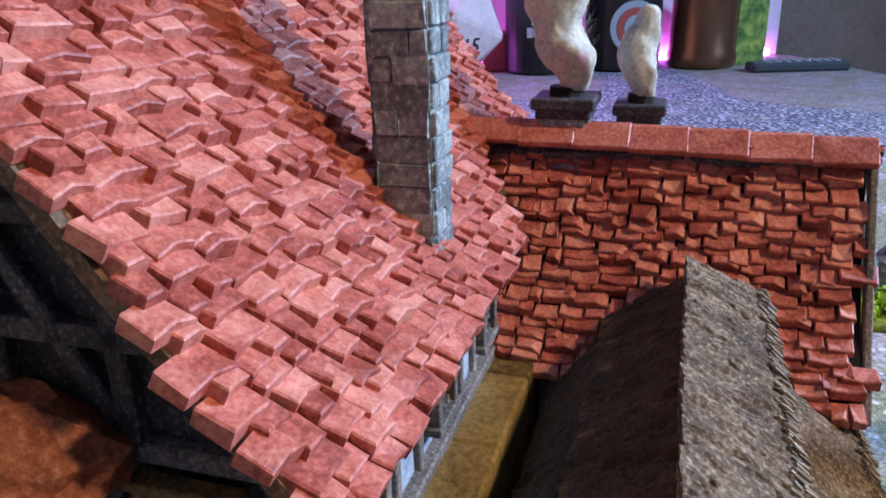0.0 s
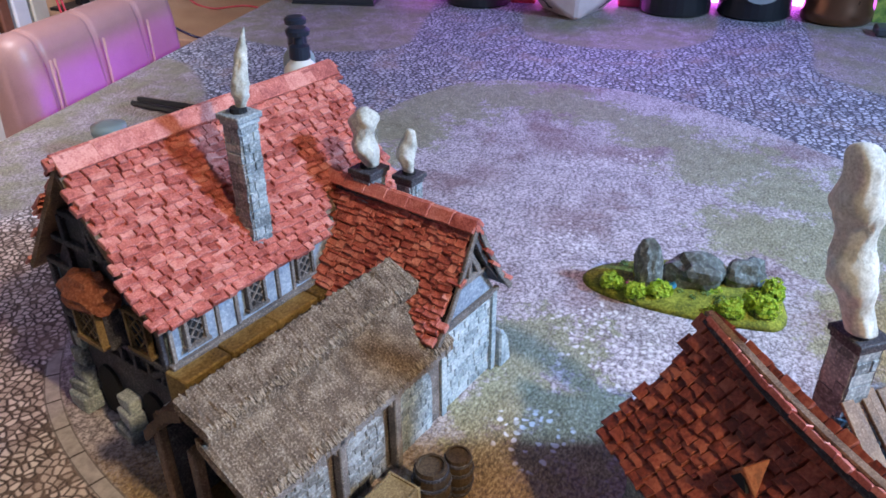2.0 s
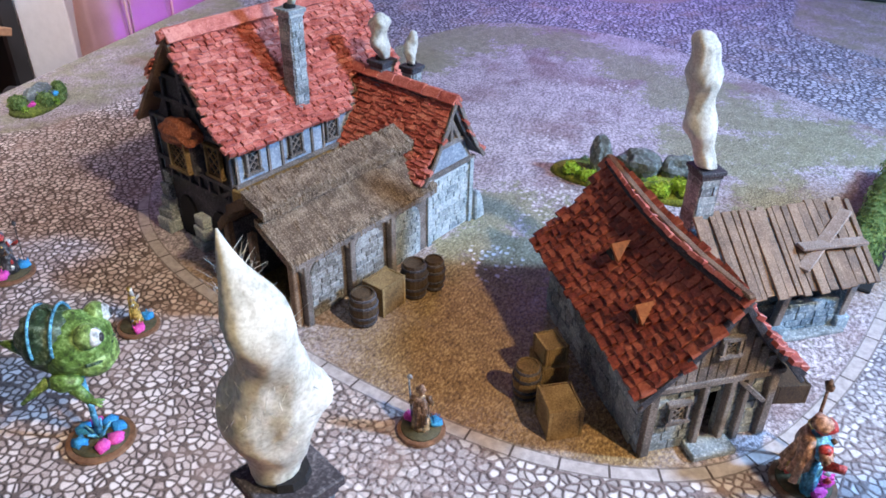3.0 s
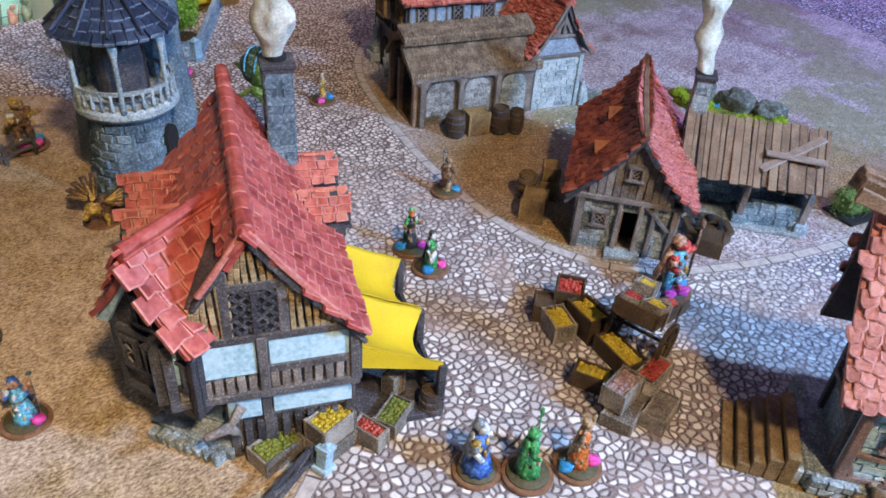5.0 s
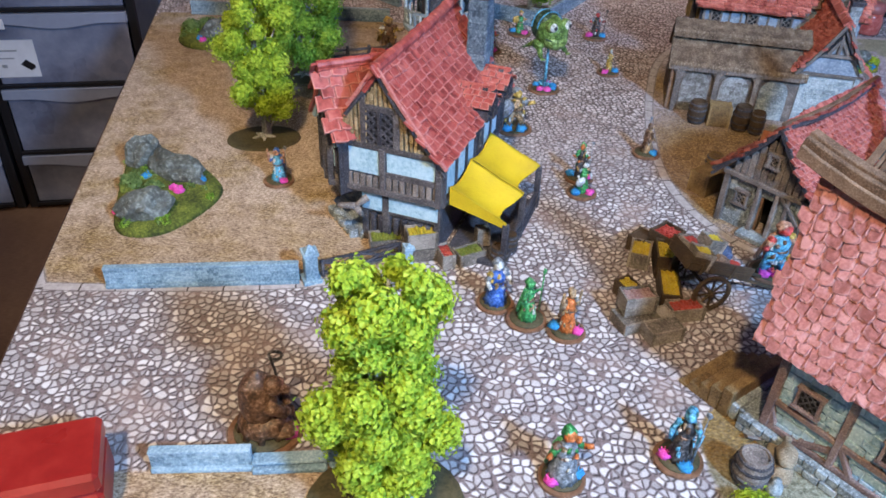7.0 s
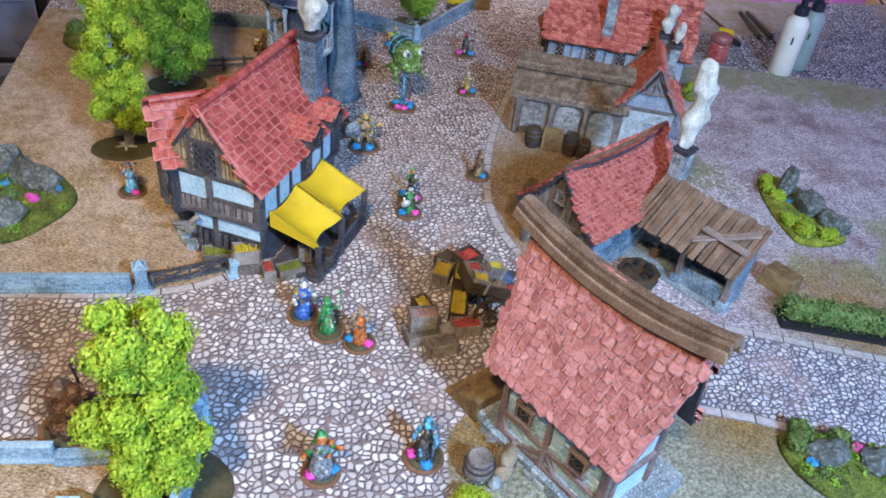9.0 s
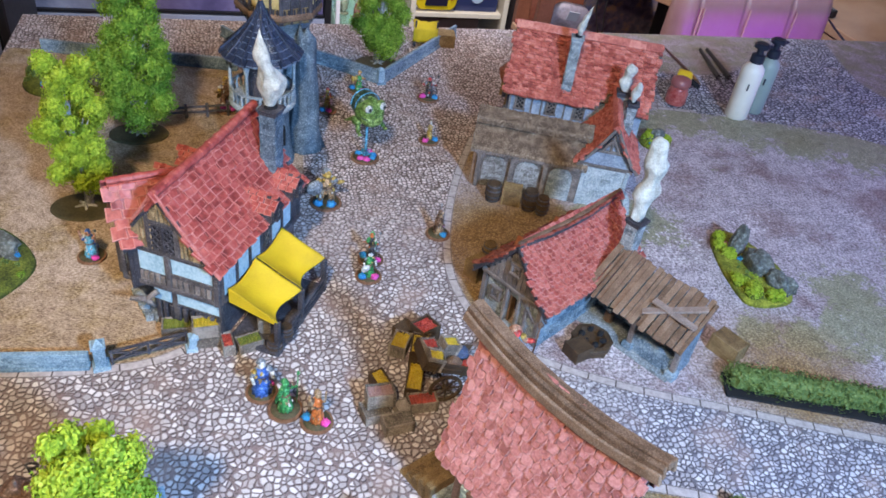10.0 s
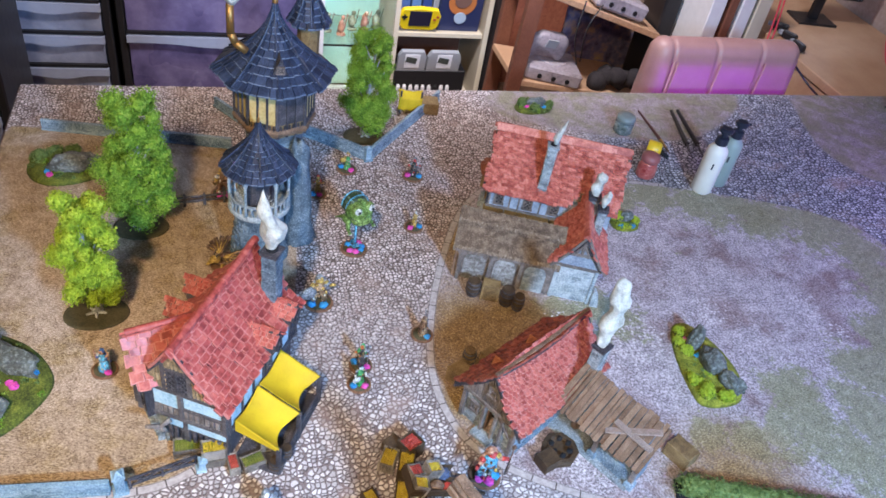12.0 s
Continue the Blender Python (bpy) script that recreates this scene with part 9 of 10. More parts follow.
# ---- the room behind the table ----
BLACK_PLASTIC = plain("black_plastic", (0.012, 0.012, 0.014), 0.4)
WHITE_PLASTIC = plain("white_plastic", (0.72, 0.7, 0.7), 0.4)
GREY_PLASTIC = plain("grey_plastic", (0.32, 0.33, 0.35), 0.5)
PAPER = plain("paper_label", (0.75, 0.75, 0.78), 0.8)
CREAM_WOOD = surface("cream_shelf_wood", (0.42, 0.36, 0.26), (0.55, 0.48, 0.36), (0.63, 0.57, 0.45), 0.6, 200, 9, 0.15, stretch=(0, 6, 1, 1))
DUSTY_PLASTIC = surface("dusty_plastic", (0.2, 0.165, 0.18), (0.31, 0.265, 0.285), (0.4, 0.35, 0.37), 0.5, 90, 14, 0.1)
RED_WOOD = surface("red_brown_wood", (0.11, 0.035, 0.02), (0.18, 0.065, 0.036), (0.25, 0.1, 0.058), 0.55, 120, 8, 0.2, stretch=(0, 6, 1, 1))
PINE = surface("pine_board", (0.36, 0.2, 0.11), (0.48, 0.29, 0.17), (0.56, 0.37, 0.23), 0.55, 150, 8, 0.15, stretch=(0, 1, 7, 1))
DRAWER_FRONT = surface("clear_grey_drawer", (0.13, 0.14, 0.2), (0.21, 0.23, 0.31), (0.32, 0.34, 0.43), 0.3, 14, 6, 0.05, 0.002)
DRAWER_LIP = plain("clear_grey_lip", (0.3, 0.33, 0.42), 0.3)
PURPLE_DRAWER = surface("clear_purple_drawer", (0.06, 0.05, 0.12), (0.12, 0.1, 0.21), (0.22, 0.19, 0.33), 0.28, 12, 5, 0.05, 0.002)
COAT = surface("dark_coat", (0.01, 0.008, 0.01), (0.02, 0.016, 0.018), (0.045, 0.036, 0.038), 0.9, 300, 20, 0.5, 0.002)
CUSHION = surface("pink_leatherette", (0.33, 0.17, 0.155), (0.41, 0.22, 0.2), (0.48, 0.28, 0.25), 0.36, 900, 12, 0.12, 0.0004)


def glassy(name, tint):
    m, nt, bsdf = shader(name)
    bsdf.inputs["Base Color"].default_value = (*tint, 1)
    bsdf.inputs["Roughness"].default_value = 0.02
    bsdf.inputs["Transmission Weight"].default_value = 1.0
    bsdf.inputs["IOR"].default_value = 1.45
    return m


GLASS = glassy("cabinet_glass", (0.93, 1.0, 0.96))


def drawer_tower(x0, x1, y, tops, deep, front, lip, label, tags):
    """A black frame with translucent drawers hung one over another; tops: upper edge of each drawer, from the lowest up."""
    w, top = x1 - x0, tops[-1] + 0.03
    t = thing("drawer_tower", pose((x0 + x1) / 2, y, FLOOR_Z), label, "drawer unit")
    for s in (-1, 1):
        bm = bmesh.new()
        box(bm, (s * (w / 2 - 0.012), deep / 2, (top - FLOOR_Z) / 2), (0.024, deep, top - FLOOR_Z))
        part("side", bm, BLACK_PLASTIC, t, bevel=0.004)
    bm = bmesh.new()
    box(bm, (0, deep - 0.006, (top - FLOOR_Z) / 2), (w - 0.05, 0.01, top - FLOOR_Z))
    part("back", bm, BLACK_PLASTIC, t)
    bm = bmesh.new()
    box(bm, (0, deep / 2, top - FLOOR_Z + 0.006), (w, deep, 0.012))
    part("lid", bm, BLACK_PLASTIC, t, bevel=0.003)
    low = FLOOR_Z + 0.02
    for k, z in enumerate(tops):
        h = z - low - 0.012
        bm = bmesh.new()
        box(bm, (0, 0.003, low - FLOOR_Z - 0.004), (w - 0.05, 0.02, 0.008))
        part("rail", bm, BLACK_PLASTIC, t)
        bm = bmesh.new()
        box(bm, (0, 0.006, low + h / 2 - FLOOR_Z), (w - 0.056, 0.008, h))
        d = part("drawer", bm, front, t, bevel=0.002)
        bm = bmesh.new()
        n = 18
        line = [(-w / 2 + 0.024 + (w - 0.048) * i / n, low + h - FLOOR_Z - 0.024 - 0.012 * max(0, math.sin(math.pi * (i / n - 0.15) / 0.7)) ** 2) for i in range(n + 1)]
        prism(bm, [(-w / 2 + 0.024, low + h - FLOOR_Z), (w / 2 - 0.024, low + h - FLOOR_Z)] + line[::-1], 0.014, pose(0, -0.012, 0))
        part("handle_lip", bm, lip, d)
        if k in tags:
            bm = bmesh.new()
            box(bm, (-w / 2 + 0.055, -0.0135, low + h - FLOOR_Z - 0.022), (0.045, 0.002, 0.024))
            part("label", bm, PAPER, d, "blank white paper label")
        low = z
    return t


drawer_tower(-0.745, -0.415, 1.8, [-0.7, -0.61, -0.5, -0.39, -0.285, -0.18, -0.07, 0.04], 0.36, DRAWER_FRONT, DRAWER_LIP,
             "black plastic tower of shallow translucent grey drawers on the floor", (2, 3, 4, 6))
drawer_tower(-0.4, 0.215, 1.81, [-0.6, -0.386, -0.17, 0.04], 0.38, PURPLE_DRAWER, DRAWER_LIP,
             "wide black unit of tall purplish translucent drawers on the floor", ())
drawer_tower(-1.1, -0.76, 1.8, [-0.7, -0.61, -0.5, -0.39, -0.285, -0.18, -0.07], 0.36, DRAWER_FRONT, DRAWER_LIP,
             "black plastic tower of shallow grey drawers beside another", ())

near_drawers = drawer_tower(-1.005, -0.625, 1.32, [-0.575, -0.39, -0.2, -0.02], 0.3, DRAWER_FRONT, DRAWER_LIP,
             "black plastic unit of deep translucent drawers near the table", (2,))
bm = bmesh.new()
box(bm, (-0.118, 0.0, 0.426), (0.108, 0.002, 0.094))
sticker = part("label", bm, PAPER, near_drawers, "white paper label with a small dark picture")
for x, z, w, h in ((-0.135, 0.447, 0.06, 0.004), (-0.14, 0.428, 0.05, 0.003), (-0.142, 0.408, 0.012, 0.008)):
    bm = bmesh.new()
    box(bm, (x, -0.0015, z), (w, 0.001, h))
    part("print", bm, GREY_PLASTIC, sticker)
bm = bmesh.new()
prism(bm, [(-0.104, 0.412), (-0.084, 0.396), (-0.072, 0.402), (-0.072, 0.41), (-0.09, 0.424)], 0.001, pose(0, -0.0014, 0))
part("picture", bm, BLACK_PLASTIC, sticker)
drawer_tower(-1.4, -1.015, 1.32, [-0.575, -0.39, -0.2, -0.02], 0.3, DRAWER_FRONT, DRAWER_LIP,
             "black plastic unit of deep grey drawers beside another", ())

# Glass cabinet with small painted models.
cab = thing("display_cabinet", pose(0.365, 1.85, FLOOR_Z), "lit glass display cabinet with a white frame", "cabinet")
for x in (-0.125, 0.128):
    for y in (0.0, 0.26):
        bm = bmesh.new()
        box(bm, (x, y, 0.5), (0.014, 0.014, 1.0))
        part("post", bm, WHITE_PLASTIC, cab, bevel=0.002)
for z in (0.02, 0.31, 0.6, 0.985):
    bm = bmesh.new()
    box(bm, (0, 0.13, z), (0.236, 0.24, 0.008))
    part("shelf", bm, WHITE_PLASTIC if z in (0.02, 0.985) else GLASS, cab)
bm = bmesh.new()
box(bm, (0, 0.262, 0.5), (0.236, 0.006, 0.95))
part("back", bm, plain("pale_green_board", (0.45, 0.66, 0.52), 0.5), cab)
bm = bmesh.new()
box(bm, (0, 0.0, 0.5), (0.236, 0.004, 0.95))
part("pane", bm, GLASS, cab).visible_shadow = False
bm = bmesh.new()
box(bm, (0, 0.15, 0.975), (0.2, 0.02, 0.008))
part("light_strip", bm, plain("cabinet_light", (1, 1, 1), 0.5, glow=26.0, tint=(0.85, 1.0, 0.9)), cab)
MODEL_PAINT = [surface("model_paint", (0.05, 0.06, 0.03), (0.16, 0.16, 0.09), (0.34, 0.33, 0.24), 0.6, 400, 60, 0.5),
               surface("model_paint", (0.1, 0.03, 0.02), (0.26, 0.1, 0.06), (0.4, 0.26, 0.18), 0.6, 400, 60, 0.5)]
rng = random.Random(41)
for z in (0.314, 0.604):
    for i in range(5):
        bm = bmesh.new()
        tube(bm, (0, 0, 0), (0, 0, 0.004), 0.017, 0.016, 14)
        blob(bm, (0, 0, 0.03), (0.013, 0.012, 0.028), 0.5, 2.2, 2, i)
        blob(bm, (0.004, -0.003, 0.062), (0.009, 0.008, 0.01), 0.3, 2, 1, i + 3)
        beam(bm, (0.012, -0.004, 0.02), (0.022, -0.006, 0.075), 0.003, 0.003)
        ob = part("shelf_figure", bm, MODEL_PAINT[i % 2], smooth=True)
        ob.matrix_world = pose(0.365 - 0.09 + 0.045 * i, 1.85 + rng.uniform(0.07, 0.18), FLOOR_Z + z, 0, 0, rng.uniform(-40, 40))
        tagged(ob, "small painted tabletop model on a glass shelf", "figurine", "models in the cabinet")

# Cream shelf with games.
shelf = thing("game_shelf", pose(0.66, 1.85, FLOOR_Z), "pale cream wooden shelf unit with games", "shelf")
for nm, c, s in (("side", (-0.165, 0.12, 0.44), (0.018, 0.26, 0.88)), ("side", (0.165, 0.12, 0.44), (0.018, 0.26, 0.88)), ("back", (0, 0.245, 0.44), (0.31, 0.008, 0.88)),
                 ("board", (0, 0.12, 0.362), (0.31, 0.236, 0.016)), ("board", (0, 0.12, 0.1), (0.31, 0.236, 0.016)), ("board", (0, 0.12, 0.872), (0.31, 0.236, 0.016))):
    bm = bmesh.new()
    box(bm, c, s)
    part(nm, bm, CREAM_WOOD if nm != "back" else RED_WOOD, shelf, bevel=0.001)

con = thing("handheld_console", pose(0.577, 1.86, -0.378, 12), "yellow handheld game console with a dark screen", "game console")
YELLOW = plain("yellow_plastic", (0.75, 0.55, 0.01), 0.35)
bm = bmesh.new()
prism(bm, [(-0.07, 0.02), (-0.055, 0.004), (0.055, 0.004), (0.07, 0.02), (0.075, 0.06), (0.062, 0.088), (0, 0.094), (-0.062, 0.088), (-0.075, 0.06)], 0.018, pose(0, 0, 0))
part("body", bm, YELLOW, con, bevel=0.004)
bm = bmesh.new()
box(bm, (0, -0.001, 0.052), (0.078, 0.004, 0.06))
part("screen", bm, plain("dark_screen", (0.015, 0.015, 0.035), 0.15), con, bevel=0.001)
for s in ((0.02, 0.004, 0.007), (0.007, 0.004, 0.02)):
    bm = bmesh.new()
    box(bm, (-0.056, -0.001, 0.058), s)
    part("cross_key", bm, BLACK_PLASTIC, con)
for x, z in ((0.052, 0.05), (0.062, 0.062)):
    bm = bmesh.new()
    tube(bm, (x, 0.002, z), (x, -0.003, z), 0.005, 0.005, 12)
    part("button", bm, plain("red_button", (0.4, 0.1, 0.03), 0.4), con)

CASE_BLUE = plain("dark_blue_card", (0.02, 0.03, 0.09), 0.4)
gb = thing("game_box", pose(0.725, 1.875, -0.38, 8), "dark blue boxed game with an orange round picture", "game box")
bm = bmesh.new()
box(bm, (0, 0.012, 0.1), (0.155, 0.024, 0.2))
part("box", bm, CASE_BLUE, gb, bevel=0.002)
for nm, r, z, colour, y in (("picture_disc", 0.05, 0.115, (0.5, 0.17, 0.05), -0.001), ("picture_disc", 0.03, 0.125, (0.18, 0.1, 0.08), -0.003), ("picture_disc", 0.022, 0.055, (0.4, 0.5, 0.6), -0.003)):
    bm = bmesh.new()
    tube(bm, (0, y + 0.002, z), (0, y - 0.001, z), r, r, 24)
    part(nm, bm, plain("print_colour", colour, 0.4), gb)
for i in range(4):
    gc = thing("game_case", pose(0.545 + 0.04 * i, 1.95, -0.38), "slim blue game case standing on the shelf", "game case", "cases behind the console")
    bm = bmesh.new()
    box(bm, (0, 0.05, 0.075 + 0.006 * (i % 2)), (0.034, 0.1, 0.15 + 0.012 * (i % 2)))
    part("case", bm, plain("case_colour", ((0.06, 0.12, 0.3), (0.1, 0.2, 0.4), (0.03, 0.06, 0.2), (0.3, 0.32, 0.36))[i], 0.3), gc, bevel=0.002)

bm = bmesh.new()
box(bm, (0.645, 1.92, -0.585), (0.27, 0.12, 0.11))
tagged(part("storage_box", bm, BLACK_PLASTIC, bevel=0.003), "flat black box under the game cartridges", "box")
for x, w in ((0.57, 0.105), (0.69, 0.125)):
    ct = thing("game_cartridge", pose(x, 1.862, -0.532, 10), "grey game cartridge with a pale printed label", "game cartridge", "cartridges on the shelf")
    bm = bmesh.new()
    prism(bm, [(-w / 2, 0), (w / 2, 0), (w / 2, 0.06), (w / 2 - 0.012, 0.082), (-w / 2 + 0.012, 0.082), (-w / 2, 0.06)], 0.018, pose(0, 0, 0))
    part("shell", bm, GREY_PLASTIC, ct, bevel=0.002)
    bm = bmesh.new()
    box(bm, (0, -0.0005, 0.042), (0.055, 0.002, 0.058))
    lb = part("label", bm, PAPER, ct, "pale printed label")
    bm = bmesh.new()
    box(bm, (-0.004, -0.0022, 0.047), (0.04, 0.0015, 0.022), 0, 0, 12)
    part("print", bm, plain("label_print", (0.05, 0.06, 0.05), 0.5), lb)
for i in range(9):
    bm = bmesh.new()
    box(bm, (0, 0.02, 0.024), (0.014, 0.04, 0.048))
    box(bm, (0, 0.018, 0.051), (0.011, 0.03, 0.006))
    ob = part("small_case", bm, WHITE_PLASTIC if i not in (6,) else BLACK_PLASTIC, bevel=0.0015)
    ob.matrix_world = pose(0.53 + 0.0235 * i, 1.855, -0.642 + 0.0)
    tagged(ob, "small white cartridge case standing in a row", "cartridge case", "row of cases")

# Red wall panel with a hanging coat.
bm = bmesh.new()
box(bm, (1.05, 2.2, 0.0), (0.5, 0.03, 1.5))
tagged(part("door", bm, surface("red_orange_board", (0.17, 0.045, 0.026), (0.25, 0.075, 0.04), (0.32, 0.11, 0.06), 0.6, 60, 5, 0.1)), "red-orange painted board door", "door", "", "structure")
coat = thing("hanging_coat", pose(0.9, 2.05, FLOOR_Z + 0.02), "dark coat hanging on a hook", "coat")
bm = bmesh.new()
lathe(bm, [(0.075, 0.0), (0.08, 0.1), (0.07, 0.3), (0.06, 0.42), (0.04, 0.47), (0.012, 0.49)], 16, wob=0.008)
worn(bm, 0.02, 14, 3)
part("cloth", bm, COAT, coat, smooth=True)
bm = bmesh.new()
beam(bm, (0.0, 0.0, 0.48), (0.0, 0.14, 0.56), 0.012, 0.012)
part("hook", bm, BLACK_PLASTIC, coat)

# Slanting wooden shelf with consoles.
rack = thing("wooden_rack", pose(0, 0, FLOOR_Z), "reddish wooden rack with slanting boards", "rack")
for nm, a, b, w, d, mt in (("post", (0.815, 1.52, 0.0), (0.845, 1.52, 0.78), 0.026, 0.05, RED_WOOD), ("post", (0.86, 1.8, 0.0), (0.88, 1.8, 0.78), 0.026, 0.05, RED_WOOD),
                           ("post", (1.43, 1.8, 0.0), (1.43, 1.8, 0.7), 0.026, 0.05, RED_WOOD),
                           ("board", (0.84, 1.64, 0.682), (1.3, 1.64, 0.544), 0.26, 0.02, PINE), ("board", (0.83, 1.64, 0.37), (1.3, 1.64, 0.306), 0.26, 0.02, PINE)):
    bm = bmesh.new()
    beam(bm, a, b, w, d)
    part(nm, bm, mt, rack, bevel=0.002)


def console(m, label):
    t = thing("game_console", m, label, "game console", "consoles on the rack")
    bm = bmesh.new()
    box(bm, (0, 0, 0.026), (0.2, 0.17, 0.052))
    part("body", bm, DUSTY_PLASTIC, t, bevel=0.008)
    bm = bmesh.new()
    tube(bm, (0, 0.01, 0.05), (0, 0.01, 0.056), 0.06, 0.057, 24)
    part("disc_lid", bm, DUSTY_PLASTIC, t, bevel=0.0015)
    for x in (-0.05, 0.0, 0.05):
        bm = bmesh.new()
        tube(bm, (x, -0.084, 0.022), (x, -0.0875, 0.022), 0.008, 0.008, 14)
        part("port", bm, BLACK_PLASTIC, t)
    return t


console(pose(0.975, 1.6, -0.39, 0, 8, -8), "dusty pinkish-grey game console with three dark controller ports")
console(pose(1.13, 1.6, -0.142 + 0.003, 0, 16.7, 4), "pale game console on a slanting board")
pad = thing("game_controller", pose(0.93, 1.585, -0.326, 14, 10, 6), "dusty grey game controller leaning on a console", "game controller")
bm = bmesh.new()
prism(bm, [(-0.075, 0.0), (-0.055, -0.02), (-0.03, 0.012), (0.03, 0.012), (0.055, -0.02), (0.075, 0.0), (0.07, 0.06), (0.045, 0.085), (-0.045, 0.085), (-0.07, 0.06)], 0.035, pose(0, -0.02, 0.02))
part("shell", bm, DUSTY_PLASTIC, pad, bevel=0.009, smooth=True)
bm = bmesh.new()
box(bm, (0, -0.022, 0.075), (0.04, 0.004, 0.03))
part("display", bm, GREY_PLASTIC, pad)
bm = bmesh.new()
box(bm, (1.25, 1.79, -0.36), (0.32, 0.01, 0.26))
poster = part("poster", bm, surface("fantasy_print", (0.03, 0.03, 0.07), (0.16, 0.15, 0.26), (0.5, 0.33, 0.16), 0.45, 34, 14, 0.05, vary=0.0))
tagged(poster, "blue and brown printed poster board behind the consoles", "poster")
bm = bmesh.new()
for i in range(5):
    blob(bm, (0.0 + 0.035 * i, 0.02 * (i % 2), 0.03 + 0.01 * (i % 3)), (0.035, 0.03, 0.035), 0.4, 2, 2, i + 11)
ob = part("black_bag", bm, COAT, smooth=True)
ob.matrix_world = pose(1.14, 1.54, -0.417)
tagged(ob, "crumpled black cloth bag on the rack", "bag")
for k, (a, b) in enumerate((((1.0, 1.5, -0.09), (1.02, 1.49, -0.3)), ((1.06, 1.5, -0.1), (1.03, 1.49, -0.29)))):
    cu = bpy.data.curves.new("cable", "CURVE")
    cu.dimensions, cu.bevel_depth, cu.bevel_resolution = "3D", 0.0025, 1
    sp = cu.splines.new("BEZIER")
    sp.bezier_points.add(2)
    for bp, co in zip(sp.bezier_points, (a, ((a[0] + b[0]) / 2 - 0.03, 1.47, -0.19 + 0.03 * k), b)):
        bp.co, bp.handle_left_type, bp.handle_right_type = co, "AUTO", "AUTO"
    cu.materials.append(BLACK_PLASTIC)
    tagged(new("cable", cu), "thin black cable hanging from the rack", "cable", "cables")

# Tall boards, plugs and the screen beyond the cushion.
bm = bmesh.new()
box(bm, (1.34, 1.62, -0.35), (0.06, 0.14, 0.8))
tagged(part("speaker_box", bm, BLACK_PLASTIC, bevel=0.006), "tall plain black box standing on the floor", "box")
for k, (x, w, mt) in enumerate(((1.405, 0.05, WHITE_PLASTIC), (1.46, 0.03, RED_WOOD), (1.51, 0.045, WHITE_PLASTIC), (1.57, 0.05, CREAM_WOOD))):
    bm = bmesh.new()
    box(bm, (0, 0, 0.42), (w, 0.3, 0.84))
    ob = part("standing_board", bm, mt, bevel=0.003)
    ob.matrix_world = pose(x, 1.56, FLOOR_Z)
    tagged(ob, ("plain white board", "reddish wooden board", "plain white board", "pale cream board")[k] + " standing on edge in a row", "board", "boards on edge")
desk = thing("desk", pose(1.85, 1.45, FLOOR_Z), "tan wooden desk beside the wall", "desk")
bm = bmesh.new()
box(bm, (0.03, 0, 0.6), (0.5, 1.3, 0.03))
part("desktop", bm, PINE, desk, bevel=0.003)
bm = bmesh.new()
box(bm, (-0.205, 0, 0.29), (0.02, 1.26, 0.58))
part("panel", bm, PINE, desk)
mon = thing("monitor", pose(1.88, 1.5, -0.135, 0, 0, -8), "bright bluish white computer screen on the desk", "monitor")
bm = bmesh.new()
box(bm, (0, 0.02, 0.2), (0.27, 0.02, 0.22))
case = part("case", bm, BLACK_PLASTIC, mon, bevel=0.003)
bm = bmesh.new()
box(bm, (0, 0.0085, 0.2), (0.25, 0.002, 0.2))
part("screen", bm, plain("lit_screen", (0.6, 0.66, 0.85), 0.3, glow=0.9, tint=(0.75, 0.8, 1.0)), mon)
bm = bmesh.new()
box(bm, (0, 0.04, 0.05), (0.03, 0.02, 0.1))
box(bm, (0, 0.04, 0.004), (0.14, 0.1, 0.008))
part("stand", bm, BLACK_PLASTIC, mon)
for k in range(3):
    pl = thing("plug", pose(1.665 + 0.012 * k, 1.3 + 0.07 * k, -0.132, 0, 0, 20 * k), "black plug with a pale end on the desk", "plug", "plugs")
    bm = bmesh.new()
    box(bm, (0, 0, 0.012), (0.022, 0.05, 0.024))
    part("plug_body", bm, BLACK_PLASTIC, pl, bevel=0.004)
    bm = bmesh.new()
    box(bm, (0, 0.032, 0.012), (0.014, 0.018, 0.012))
    part("plug_end", bm, GREY_PLASTIC, pl)
RED_CABLE = plain("red_cable", (0.6, 0.05, 0.07), 0.4)
for k, line in enumerate((((1.6, 1.42, 0.1), (1.615, 1.4, -0.05), (1.6, 1.37, -0.25), (1.6, 1.37, -0.74)), ((1.625, 1.44, 0.1), (1.63, 1.4, -0.05), (1.62, 1.37, -0.25), (1.61, 1.37, -0.74)),
                          ((2.12, 1.5, 0.2), (2.0, 1.3, -0.11), (1.8, 0.95, -0.1), (1.7, 0.8, -0.14)), ((1.36, 1.0, 0.0), (1.42, 0.95, -0.06), (1.47, 0.86, -0.11), (1.5, 0.8, -0.2)))):
    cu = bpy.data.curves.new("cable", "CURVE")
    cu.dimensions, cu.bevel_depth, cu.bevel_resolution = "3D", 0.0028, 1
    sp = cu.splines.new("BEZIER")
    sp.bezier_points.add(len(line) - 1)
    for bp, co in zip(sp.bezier_points, line):
        bp.co, bp.handle_left_type, bp.handle_right_type = co, "AUTO", "AUTO"
    cu.materials.append(RED_CABLE if k < 3 else BLACK_PLASTIC)
    tagged(new("cable", cu), "thin %s cable hanging by the desk" % ("red" if k < 3 else "black"), "cable", "cables")

